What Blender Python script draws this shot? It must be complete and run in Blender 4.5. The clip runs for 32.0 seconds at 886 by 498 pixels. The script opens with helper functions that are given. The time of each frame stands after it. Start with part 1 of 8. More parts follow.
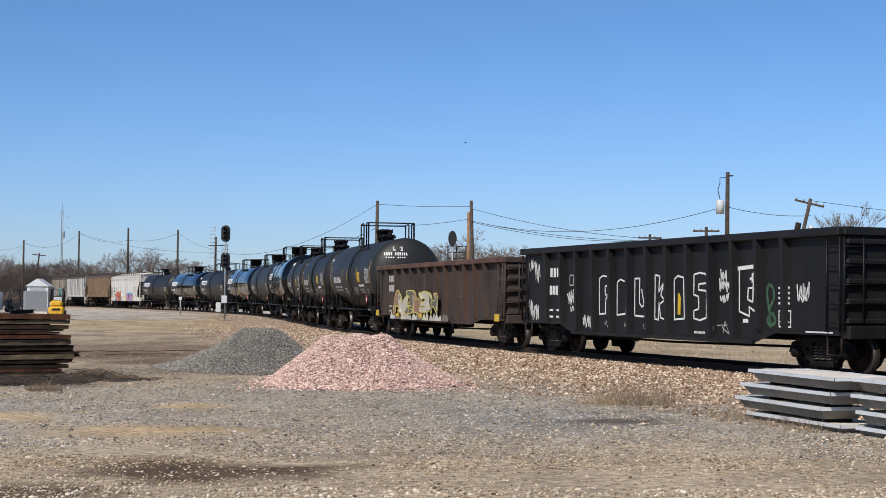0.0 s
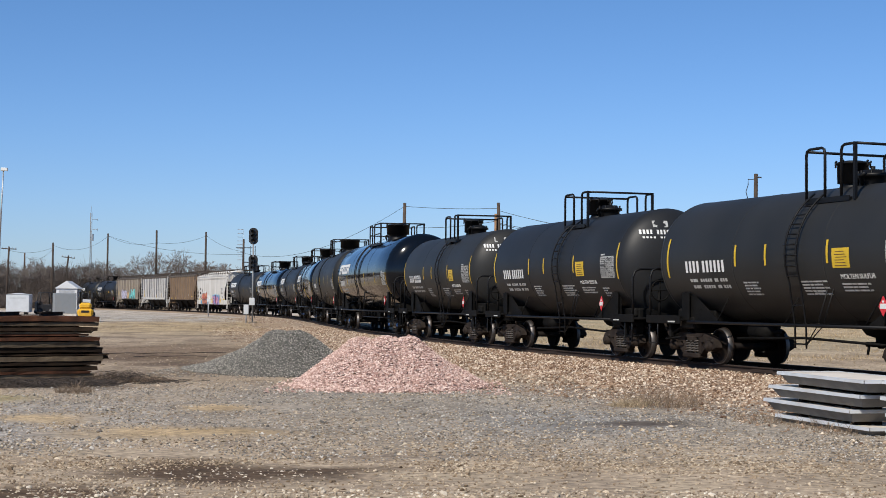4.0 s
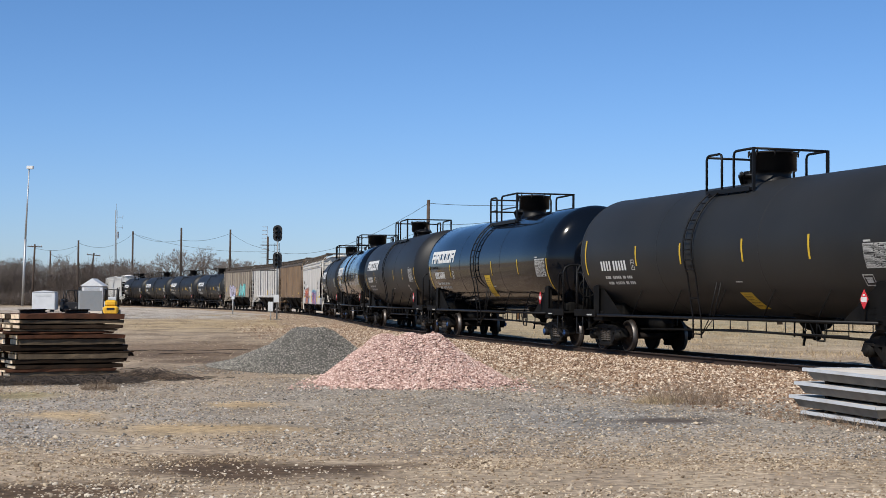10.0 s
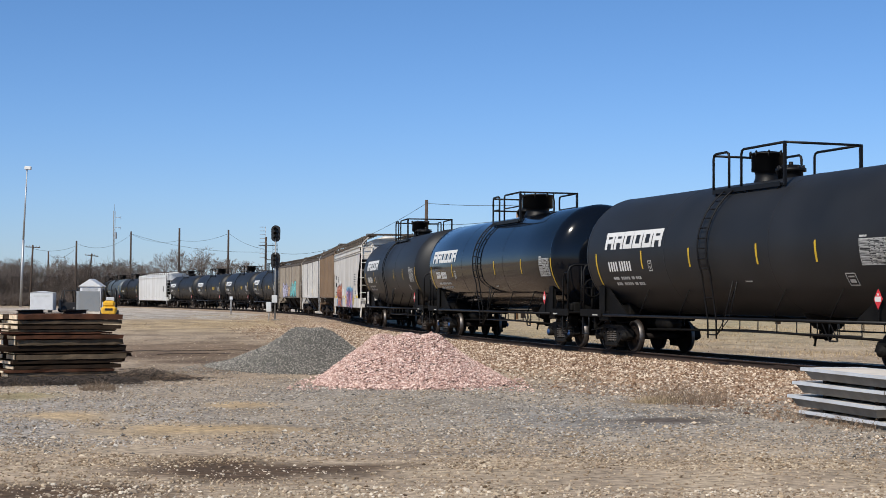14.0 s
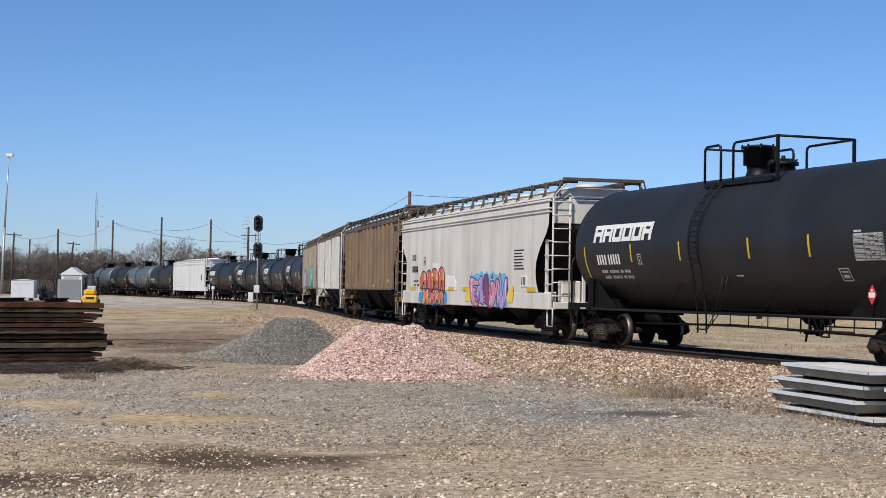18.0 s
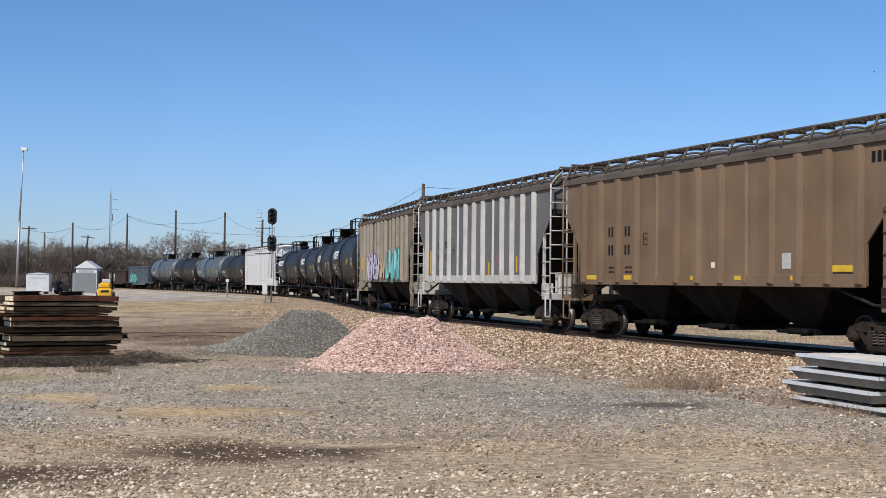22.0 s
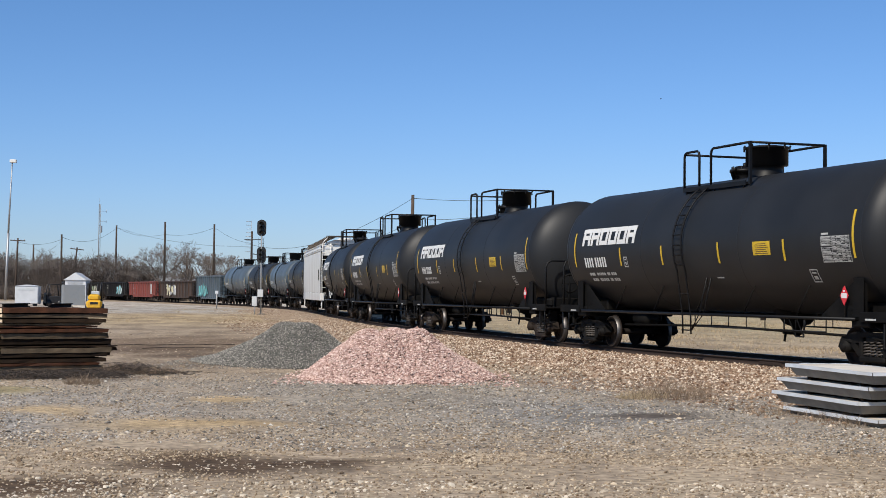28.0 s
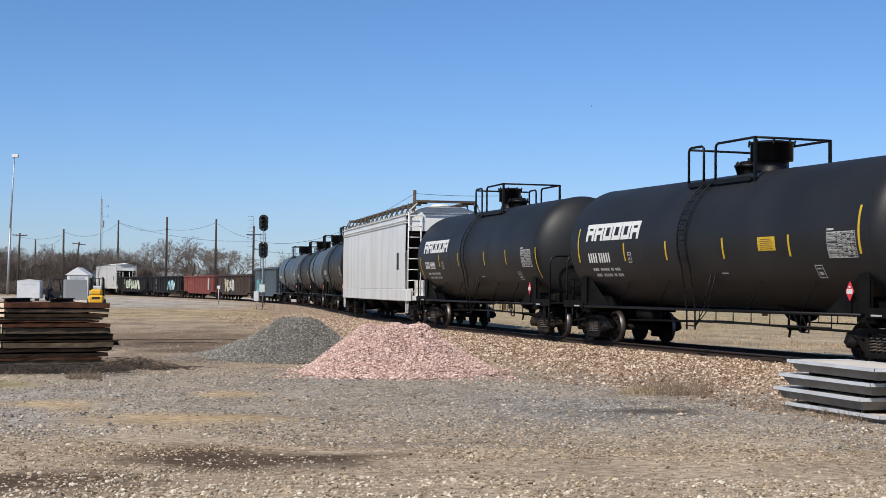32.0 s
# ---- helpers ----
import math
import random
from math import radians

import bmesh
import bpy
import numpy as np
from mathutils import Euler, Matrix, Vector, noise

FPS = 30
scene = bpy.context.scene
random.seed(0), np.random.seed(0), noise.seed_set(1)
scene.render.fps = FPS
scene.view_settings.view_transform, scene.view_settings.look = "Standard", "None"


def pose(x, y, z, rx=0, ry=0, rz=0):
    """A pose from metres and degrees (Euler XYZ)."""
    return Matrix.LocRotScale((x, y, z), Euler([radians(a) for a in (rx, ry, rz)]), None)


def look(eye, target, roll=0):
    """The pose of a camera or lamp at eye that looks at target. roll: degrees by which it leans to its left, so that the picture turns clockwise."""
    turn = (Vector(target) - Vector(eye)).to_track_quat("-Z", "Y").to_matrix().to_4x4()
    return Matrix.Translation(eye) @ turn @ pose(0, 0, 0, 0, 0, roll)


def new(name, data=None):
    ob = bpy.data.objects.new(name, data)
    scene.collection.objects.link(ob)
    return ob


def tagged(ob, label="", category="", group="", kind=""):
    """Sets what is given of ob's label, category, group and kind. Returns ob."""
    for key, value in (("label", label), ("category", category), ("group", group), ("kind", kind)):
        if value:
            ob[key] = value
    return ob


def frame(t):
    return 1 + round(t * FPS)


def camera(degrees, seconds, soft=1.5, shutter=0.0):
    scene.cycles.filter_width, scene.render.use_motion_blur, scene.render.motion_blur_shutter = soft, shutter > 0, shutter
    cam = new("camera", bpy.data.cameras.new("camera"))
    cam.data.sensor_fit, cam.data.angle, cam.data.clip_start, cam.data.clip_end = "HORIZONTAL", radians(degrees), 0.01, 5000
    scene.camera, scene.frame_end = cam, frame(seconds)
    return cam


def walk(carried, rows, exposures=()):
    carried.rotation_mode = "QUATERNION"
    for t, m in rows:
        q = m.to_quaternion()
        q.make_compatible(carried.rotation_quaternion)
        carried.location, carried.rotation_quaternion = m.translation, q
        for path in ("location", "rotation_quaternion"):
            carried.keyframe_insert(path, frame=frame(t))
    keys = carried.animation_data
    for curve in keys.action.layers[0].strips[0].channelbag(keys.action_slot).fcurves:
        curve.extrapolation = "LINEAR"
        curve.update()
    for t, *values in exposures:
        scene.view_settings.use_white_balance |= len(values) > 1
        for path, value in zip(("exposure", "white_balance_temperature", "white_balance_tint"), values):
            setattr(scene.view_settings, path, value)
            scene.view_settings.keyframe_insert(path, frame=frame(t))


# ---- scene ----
RAIL = 0.26                      # rail head above the yard's ground
EYE = (0.0, 0.0, 1.67)
cam = camera(33.58, 32.0, soft=0.5, shutter=0.06)


def aim(yaw, pitch, roll):
    y, p = radians(yaw), radians(pitch)
    d = Vector((math.sin(y) * math.cos(p), math.cos(y) * math.cos(p), math.sin(p)))
    return look(EYE, Vector(EYE) + d * 10, roll)


walk(cam, [(t, aim(y, p, r)) for t, y, p, r in (
    (0.0, 1.438, 1.988, 0.509), (0.5, 1.446, 1.974, 0.555), (1.0, 1.369, 1.951, 0.524), (1.5, 1.062, 1.843, 0.370),
    (2.0, 0.761, 1.681, 0.312), (2.5, 0.527, 1.728, 0.370), (3.0, 0.382, 1.916, 0.424),
    (3.5, 0.401, 2.058, 0.494), (5.5, 0.251, 2.067, 0.495), (6.0, 0.213, 2.088, 0.515), (6.5, 0.064, 2.112, 0.535),
    (7.0, -0.046, 2.139, 0.531), (7.5, -0.097, 2.139, 0.573), (8.0, -0.057, 2.107, 0.660), (8.5, -0.123, 2.000, 0.572),
    (9.0, -0.337, 1.892, 0.392), (9.5, -0.576, 1.894, 0.368), (10.0, -0.557, 1.933, 0.407), (10.5, -0.444, 2.021, 0.450),
    (11.0, -0.414, 2.064, 0.460), (11.5, -0.449, 1.984, 0.400), (12.0, -0.490, 1.876, 0.371), (12.5, -0.416, 1.842, 0.362),
    (13.0, -0.409, 1.909, 0.365), (13.5, -0.472, 1.930, 0.307), (14.0, -0.485, 1.936, 0.341), (14.5, -0.523, 1.888, 0.334),
    (16.5, -0.390, 1.682, 0.634), (17.0, -0.125, 1.623, 0.739), (17.5, 0.079, 1.623, 0.779), (18.0, 0.195, 1.621, 0.873),
    (18.5, 0.231, 1.567, 0.876), (19.0, 0.143, 1.459, 0.756), (19.5, -0.084, 1.408, 0.684), (20.0, -0.376, 1.347, 0.522),
    (20.5, -0.596, 1.293, 0.435), (21.0, -0.586, 1.325, 0.438), (21.5, -0.447, 1.333, 0.535), (22.0, -0.341, 1.305, 0.664),
    (22.5, -0.246, 1.351, 0.623), (23.0, -0.207, 1.384, 0.616), (23.5, -0.206, 1.458, 0.616), (24.0, -0.237, 1.518, 0.599),
    (24.5, -0.168, 1.553, 0.599), (25.0, -0.023, 1.595, 0.625), (25.5, 0.058, 1.663, 0.613), (27.5, 0.031, 1.778, 0.544),
    (28.0, 0.059, 1.746, 0.547), (28.5, 0.092, 1.679, 0.549), (29.0, 0.090, 1.646, 0.556), (29.5, 0.154, 1.635, 0.621),
    (30.0, 0.344, 1.627, 0.639), (30.5, 0.335, 1.659, 0.637), (31.0, 0.180, 1.657, 0.606), (31.5, 0.024, 1.598, 0.623),
    (32.0, -0.012, 1.560, 0.622),
)])

# ---- world and sun ----
SUN_TO = Vector((-0.37, -0.61, 0.69)).normalized()
world = bpy.data.worlds.new("sky")
world.use_nodes = True
scene.world = world
wn = world.node_tree
sky = wn.nodes.new("ShaderNodeTexSky")
sky.sky_type = "NISHITA"
sky.sun_disc = False
sky.sun_elevation = math.asin(SUN_TO.z)
sky.sun_rotation = math.atan2(SUN_TO.x, SUN_TO.y)
sky.air_density, sky.dust_density, sky.ozone_density = 1.0, 0.2, 2.0
tint = wn.nodes.new("ShaderNodeHueSaturation")      # the clear winter air of the place
tint.inputs["Saturation"].default_value = 1.12
wn.links.new(sky.outputs[0], tint.inputs["Color"])
# the haze near the horizon is pale blue here, not yellow
up = wn.nodes.new("ShaderNodeTexCoord")
upz = wn.nodes.new("ShaderNodeSeparateXYZ")
wn.links.new(up.outputs["Generated"], upz.inputs[0])
haze = wn.nodes.new("ShaderNodeValToRGB")
haze.color_ramp.elements[0].position, haze.color_ramp.elements[0].color = 0.0, (0.71, 0.90, 1.46, 1)
haze.color_ramp.elements[1].position, haze.color_ramp.elements[1].color = 0.40, (0.72, 0.97, 1.13, 1)
mid = haze.color_ramp.elements.new(0.12)
mid.color = (0.72, 0.95, 1.39, 1)
wn.links.new(upz.outputs[2], haze.inputs[0])
air = wn.nodes.new("ShaderNodeVectorMath")
air.operation = "MULTIPLY"
wn.links.new(tint.outputs[0], air.inputs[0]), wn.links.new(haze.outputs[0], air.inputs[1])
wn.nodes["Background"].inputs[1].default_value = 0.088
wn.links.new(air.outputs[0], wn.nodes["Background"].inputs[0])
sun = new("sun", bpy.data.lights.new("sun", "SUN"))
sun.data.energy, sun.data.angle, sun.data.color = 4.9, radians(0.55), (1.0, 0.93, 0.83)
sun.matrix_world = look((0, 0, 60), Vector((0, 0, 60)) - SUN_TO)
scene.view_settings.exposure = -0.08


# ---- materials ----
def mat(name, base, rough=0.6, metal=0.0, var=0.15, scale=3.0, bump=0.0, bscale=40.0, dirt=None, dirt_amt=0.0, dirt_scale=0.8,
        random_obj=0.0, island=0.0, streak=0.0, coat=0.0, spec=0.5, space="Object"):
    """A painted, metal, wood or stone surface: base colour varied at two scales, optional dirt, streaks and relief."""
    m = bpy.data.materials.new(name)
    m.use_nodes = True
    t, n, l = m.node_tree, m.node_tree.nodes, m.node_tree.links
    b = n["Principled BSDF"]
    b.inputs["Roughness"].default_value, b.inputs["Metallic"].default_value = rough, metal
    b.inputs["Coat Weight"].default_value = coat
    b.inputs["Specular IOR Level"].default_value = spec
    tc = n.new("ShaderNodeTexCoord")
    vec = tc.outputs[space]
    big = n.new("ShaderNodeTexNoise")
    big.inputs["Scale"].default_value, big.inputs["Detail"].default_value = scale, 6.0
    l.new(vec, big.inputs["Vector"])
    ramp = n.new("ShaderNodeMapRange")
    ramp.inputs[1].default_value, ramp.inputs[2].default_value = 0.3, 0.7
    ramp.inputs[3].default_value, ramp.inputs[4].default_value = 1 - var, 1 + var
    l.new(big.outputs[0], ramp.inputs[0])
    value = ramp.outputs[0]
    if random_obj or island:
        if random_obj:
            src = n.new("ShaderNodeObjectInfo").outputs["Random"]
        else:
            src = n.new("ShaderNodeNewGeometry").outputs["Random Per Island"]
        rr = n.new("ShaderNodeMapRange")
        amt = random_obj or island
        rr.inputs[3].default_value, rr.inputs[4].default_value = 1 - amt, 1 + amt
        l.new(src, rr.inputs[0])
        mul = n.new("ShaderNodeMath")
        mul.operation = "MULTIPLY"
        l.new(value, mul.inputs[0]), l.new(rr.outputs[0], mul.inputs[1])
        value = mul.outputs[0]
    col = n.new("ShaderNodeVectorMath")
    col.operation = "SCALE"
    col.inputs[0].default_value = base
    l.new(value, col.inputs["Scale"])
    out = col.outputs[0]
    if dirt:
        dn = n.new("ShaderNodeTexNoise")
        dn.inputs["Scale"].default_value, dn.inputs["Detail"].default_value = dirt_scale, 8.0
        mp = n.new("ShaderNodeMapping")
        if streak:
            mp.inputs["Scale"].default_value = (streak, streak, 0.18)
        l.new(vec, mp.inputs[0]), l.new(mp.outputs[0], dn.inputs["Vector"])
        dr = n.new("ShaderNodeMapRange")
        dr.inputs[1].default_value, dr.inputs[2].default_value = 0.42, 0.68
        dr.inputs[3].default_value, dr.inputs[4].default_value = 0.0, dirt_amt
        l.new(dn.outputs[0], dr.inputs[0])
        mix = n.new("ShaderNodeMix")
        mix.data_type = "RGBA"
        mix.inputs[7].default_value = (*dirt, 1)
        l.new(dr.outputs[0], mix.inputs[0]), l.new(out, mix.inputs[6])
        out = mix.outputs[2]
        ro = n.new("ShaderNodeMapRange")
        ro.inputs[3].default_value, ro.inputs[4].default_value = rough, min(1, rough + 0.35)
        l.new(dr.outputs[0], ro.inputs[0]), l.new(ro.outputs[0], b.inputs["Roughness"])
    l.new(out, b.inputs["Base Color"])
    if bump:
        fn = n.new("ShaderNodeTexNoise")
        fn.inputs["Scale"].default_value, fn.inputs["Detail"].default_value = bscale, 5.0
        l.new(vec, fn.inputs["Vector"])
        bp = n.new("ShaderNodeBump")
        bp.inputs["Strength"].default_value, bp.inputs["Distance"].default_value = bump, 0.02
        l.new(fn.outputs[0], bp.inputs["Height"]), l.new(bp.outputs[0], b.inputs["Normal"])
    return m


DUST = (0.20, 0.165, 0.125)
RUST = (0.10, 0.045, 0.022)
M = {
    "tank_matte": mat("matte_black_tank_paint", (0.0150, 0.0160, 0.0178), 0.50, var=0.25, spec=0.30, scale=0.6, dirt=DUST, dirt_amt=0.012, dirt_scale=0.5, streak=1.0),
    "tank_grey": mat("faded_charcoal_tank_paint", (0.0190, 0.0196, 0.0196), 0.50, var=0.2, spec=0.30, scale=0.5, dirt=DUST, dirt_amt=0.02, dirt_scale=0.5, streak=1.2),
    "tank_gloss": mat("glossy_black_tank_paint", (0.0032, 0.0045, 0.0075), 0.10, var=0.15, scale=0.5, dirt=DUST, dirt_amt=0.006, dirt_scale=0.6, streak=1.0, spec=0.34),
    "tank_blue": mat("weathered_blue_grey_tank_paint", (0.080, 0.110, 0.135), 0.4, var=0.15, scale=0.6, dirt=(0.06, 0.06, 0.06), dirt_amt=0.4, dirt_scale=0.5, streak=1.0),
    "under": mat("grimy_black_steel", (0.0040, 0.0038, 0.0036), 0.75, var=0.3, spec=0.14, scale=4, dirt=DUST, dirt_amt=0.02, dirt_scale=2.5, bump=0.15),
    "truck": mat("rusty_cast_steel", (0.017, 0.0115, 0.009), 0.8, var=0.45, spec=0.2, scale=5, dirt=DUST, dirt_amt=0.09, dirt_scale=3, bump=0.3),
    "truck_dark": mat("oily_cast_steel", (0.0048, 0.0044, 0.0042), 0.7, var=0.3, spec=0.18, scale=5, dirt=DUST, dirt_amt=0.03, dirt_scale=3, bump=0.3),
    "wheel": mat("wheel_plate_steel", (0.010, 0.0070, 0.0055), 0.75, 0.0, spec=0.2, var=0.35, scale=8, dirt=RUST, dirt_amt=0.12, dirt_scale=6),
    "tread": mat("polished_wheel_rim", (0.13, 0.12, 0.115), 0.48, 0.9, var=0.2, scale=9),
    "spring": mat("worn_spring_steel", (0.075, 0.064, 0.056), 0.6, 0.2, var=0.3, scale=9),
    "rail_pipe": mat("black_painted_pipe", (0.0045, 0.0045, 0.005), 0.5, var=0.2, scale=6, spec=0.25),
    "white": mat("white_stencil_paint", (0.66, 0.66, 0.64), 0.6, var=0.06, scale=4),
    "white_old": mat("worn_white_stencil", (0.42, 0.42, 0.40), 0.7, var=0.25, scale=14),
    "yellow": mat("yellow_reflector_strip", (0.58, 0.38, 0.02), 0.5, var=0.12, scale=6),
    "blue": mat("blue_bearing_cap", (0.008, 0.046, 0.15), 0.6, var=0.2, scale=12),
    "red": mat("red_placard", (0.60, 0.03, 0.04), 0.5, var=0.1, scale=9),
    "hop_white": mat("dusty_light_grey_hopper_paint", (0.60, 0.575, 0.53), 0.55, var=0.06, scale=0.7, dirt=(0.30, 0.26, 0.21), dirt_amt=0.35, dirt_scale=0.7, streak=2.2),
    "hop_clean": mat("clean_white_hopper_paint", (0.70, 0.70, 0.68), 0.32, var=0.06, scale=0.7, dirt=(0.40, 0.36, 0.30), dirt_amt=0.35, dirt_scale=0.7, streak=2.2),
    "hop_brown": mat("faded_brown_hopper_paint", (0.150, 0.096, 0.055), 0.6, var=0.2, scale=0.8, dirt=(0.19, 0.135, 0.09), dirt_amt=0.5, dirt_scale=0.9, streak=2.5, bump=0.05, bscale=6),
    "hop_tan": mat("weathered_tan_hopper_paint", (0.135, 0.108, 0.083), 0.7, var=0.18, scale=0.8, dirt=(0.21, 0.165, 0.12), dirt_amt=0.5, dirt_scale=0.9, streak=2.5, bump=0.05, bscale=6),
    "hop_grey": mat("dull_grey_hopper_paint", (0.105, 0.106, 0.110), 0.6, var=0.15, scale=0.8, dirt=(0.19, 0.17, 0.15), dirt_amt=0.3, dirt_scale=0.9, streak=2.5),
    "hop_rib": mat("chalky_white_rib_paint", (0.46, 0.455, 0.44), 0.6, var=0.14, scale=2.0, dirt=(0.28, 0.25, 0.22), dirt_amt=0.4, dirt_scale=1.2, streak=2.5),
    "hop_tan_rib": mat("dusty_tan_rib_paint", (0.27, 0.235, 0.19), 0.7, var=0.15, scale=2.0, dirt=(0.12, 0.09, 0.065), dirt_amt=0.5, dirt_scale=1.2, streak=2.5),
    # hopper undersides: grime, and the shade below the body put into the colour
    "chute": mat("grimy_shaded_hopper_underside", (0.0065, 0.0055, 0.0048), 0.9, var=0.35, spec=0.1, scale=1.5, dirt=DUST, dirt_amt=0.05, dirt_scale=1.0, streak=1.5),
    "chute_grey": mat("grimy_shaded_grey_underside", (0.016, 0.0145, 0.013), 0.9, var=0.3, spec=0.1, scale=1.5, dirt=DUST, dirt_amt=0.12, dirt_scale=1.0, streak=1.5),
    "roof_dark": mat("dark_weathered_roof", (0.075, 0.060, 0.048), 0.8, var=0.25, scale=2, dirt=(0.14, 0.11, 0.085), dirt_amt=0.5, dirt_scale=1.5),
    "gon_black": mat("black_gondola_paint", (0.0085, 0.0085, 0.0095), 0.55, var=0.25, spec=0.3, scale=0.8, dirt=DUST, dirt_amt=0.035, dirt_scale=0.7, streak=2.0),
    "gon_brown": mat("rusty_brown_gondola_paint", (0.036, 0.026, 0.022), 0.75, var=0.3, scale=1.2, dirt=RUST, dirt_amt=0.45, dirt_scale=1.0, streak=2.0, bump=0.1, bscale=9),
    "gon_rust": mat("rusty_top_chord", (0.105, 0.052, 0.036), 0.8, var=0.3, scale=1.5, dirt=(0.04, 0.022, 0.016), dirt_amt=0.6, dirt_scale=1.2, streak=2.0, bump=0.1, bscale=9),
    "gon_red": mat("oxide_red_gondola_paint", (0.20, 0.045, 0.035), 0.65, var=0.2, scale=1.2, dirt=(0.10, 0.05, 0.04), dirt_amt=0.5, dirt_scale=1.0, streak=2.0),
    "rail": mat("rusty_rail_steel", (0.040, 0.027, 0.021), 0.8, 0.0, var=0.3, spec=0.2, scale=4, bump=0.1, space="Generated"),
    "railtop": mat("worn_rail_head", (0.24, 0.22, 0.20), 0.40, 0.9, var=0.1, scale=6),
    "tie": mat("weathered_timber_tie", (0.050, 0.038, 0.030), 0.9, var=0.3, scale=5, random_obj=0.35, bump=0.4, bscale=25),
    "conc": mat("pale_concrete", (0.66, 0.60, 0.52), 0.85, var=0.16, scale=2.5, dirt=(0.42, 0.37, 0.31), dirt_amt=0.6, dirt_scale=1.6, random_obj=0.08, bump=0.2, bscale=30),
    "steel_edge": mat("galvanised_edge_angle", (0.62, 0.65, 0.68), 0.5, 0.1, var=0.15, scale=6, dirt=(0.34, 0.30, 0.27), dirt_amt=0.45, dirt_scale=3),
    # concrete again, darkened for the shade that falls below the panels' lips
    "conc_side": mat("shaded_concrete_flank", (0.185, 0.175, 0.160), 0.9, var=0.2, scale=4, dirt=(0.16, 0.14, 0.12), dirt_amt=0.6, dirt_scale=2.5, bump=0.25, bscale=30),
    "plank": mat("dark_weathered_plank", (0.036, 0.022, 0.013), 0.9, var=0.45, spec=0.15, scale=3, random_obj=0.5, dirt=(0.02, 0.015, 0.012), dirt_amt=0.6, dirt_scale=2.2, bump=0.5, bscale=22),
    "plank_rust": mat("rust_brown_plank", (0.098, 0.040, 0.021), 0.9, var=0.5, spec=0.15, scale=3, random_obj=0.4, dirt=(0.03, 0.022, 0.018), dirt_amt=0.6, dirt_scale=2.2, bump=0.5, bscale=22),
    "plank_grey": mat("silvered_plank", (0.175, 0.130, 0.083), 0.9, var=0.4, spec=0.15, scale=3, random_obj=0.35, dirt=(0.05, 0.036, 0.028), dirt_amt=0.6, dirt_scale=2.2, bump=0.5, bscale=22),
    "plank_end": mat("pale_sawn_plank_end", (0.66, 0.53, 0.37), 0.9, var=0.3, scale=9, random_obj=0.35, bump=0.3, bscale=40),
    "pole": mat("creosoted_pole_wood", (0.060, 0.042, 0.031), 0.9, var=0.3, scale=4, random_obj=0.25, bump=0.3),
    "pole_pale": mat("new_pole_wood", (0.26, 0.14, 0.065), 0.85, var=0.2, scale=4),
    "wire": mat("weathered_cable", (0.03, 0.03, 0.03), 0.7, var=0.1),
    "galv": mat("galvanised_steel", (0.42, 0.43, 0.44), 0.5, 0.7, var=0.12, scale=5),
    "sig_black": mat("signal_black_paint", (0.010, 0.010, 0.011), 0.5, var=0.2, scale=6),
    "silver": mat("aluminium_mast_paint", (0.34, 0.34, 0.34), 0.55, 0.2, var=0.25, scale=5),
    "box_grey": mat("pale_grey_enclosure_paint", (0.50, 0.52, 0.53), 0.5, var=0.08, scale=2),
    "box_dull": mat("weathered_grey_steel", (0.24, 0.255, 0.265), 0.55, var=0.12, scale=2, dirt=(0.15, 0.13, 0.11), dirt_amt=0.3, dirt_scale=2),
    "box_white": mat("white_trailer_paint", (0.56, 0.58, 0.60), 0.5, var=0.06, scale=2),
    "cat_yellow": mat("machine_yellow_paint", (0.72, 0.40, 0.02), 0.45, var=0.10, scale=4, dirt=(0.1, 0.08, 0.06), dirt_amt=0.4, dirt_scale=4),
    "dark": mat("dark_machine_paint", (0.02, 0.02, 0.022), 0.6, var=0.3, scale=4),
    "bark": mat("bare_grey_bark", (0.105, 0.088, 0.077), 0.95, var=0.25, scale=2),
    "twig": mat("bare_twigs", (0.175, 0.145, 0.125), 0.95, var=0.2, scale=0.4, island=0.3),
    "thicket": mat("winter_thicket_stems", (0.105, 0.083, 0.070), 0.95, var=0.3, scale=0.3, island=0.45),
    "brush": mat("dark_dead_brush", (0.048, 0.037, 0.030), 0.95, var=0.3, scale=0.8, island=0.4),
    "dry": mat("dry_straw_grass", (0.40, 0.31, 0.195), 0.95, var=0.2, scale=0.6, island=0.35),
    "weed": mat("dead_brown_weeds", (0.20, 0.145, 0.10), 0.95, var=0.2, scale=0.8, island=0.35),
}


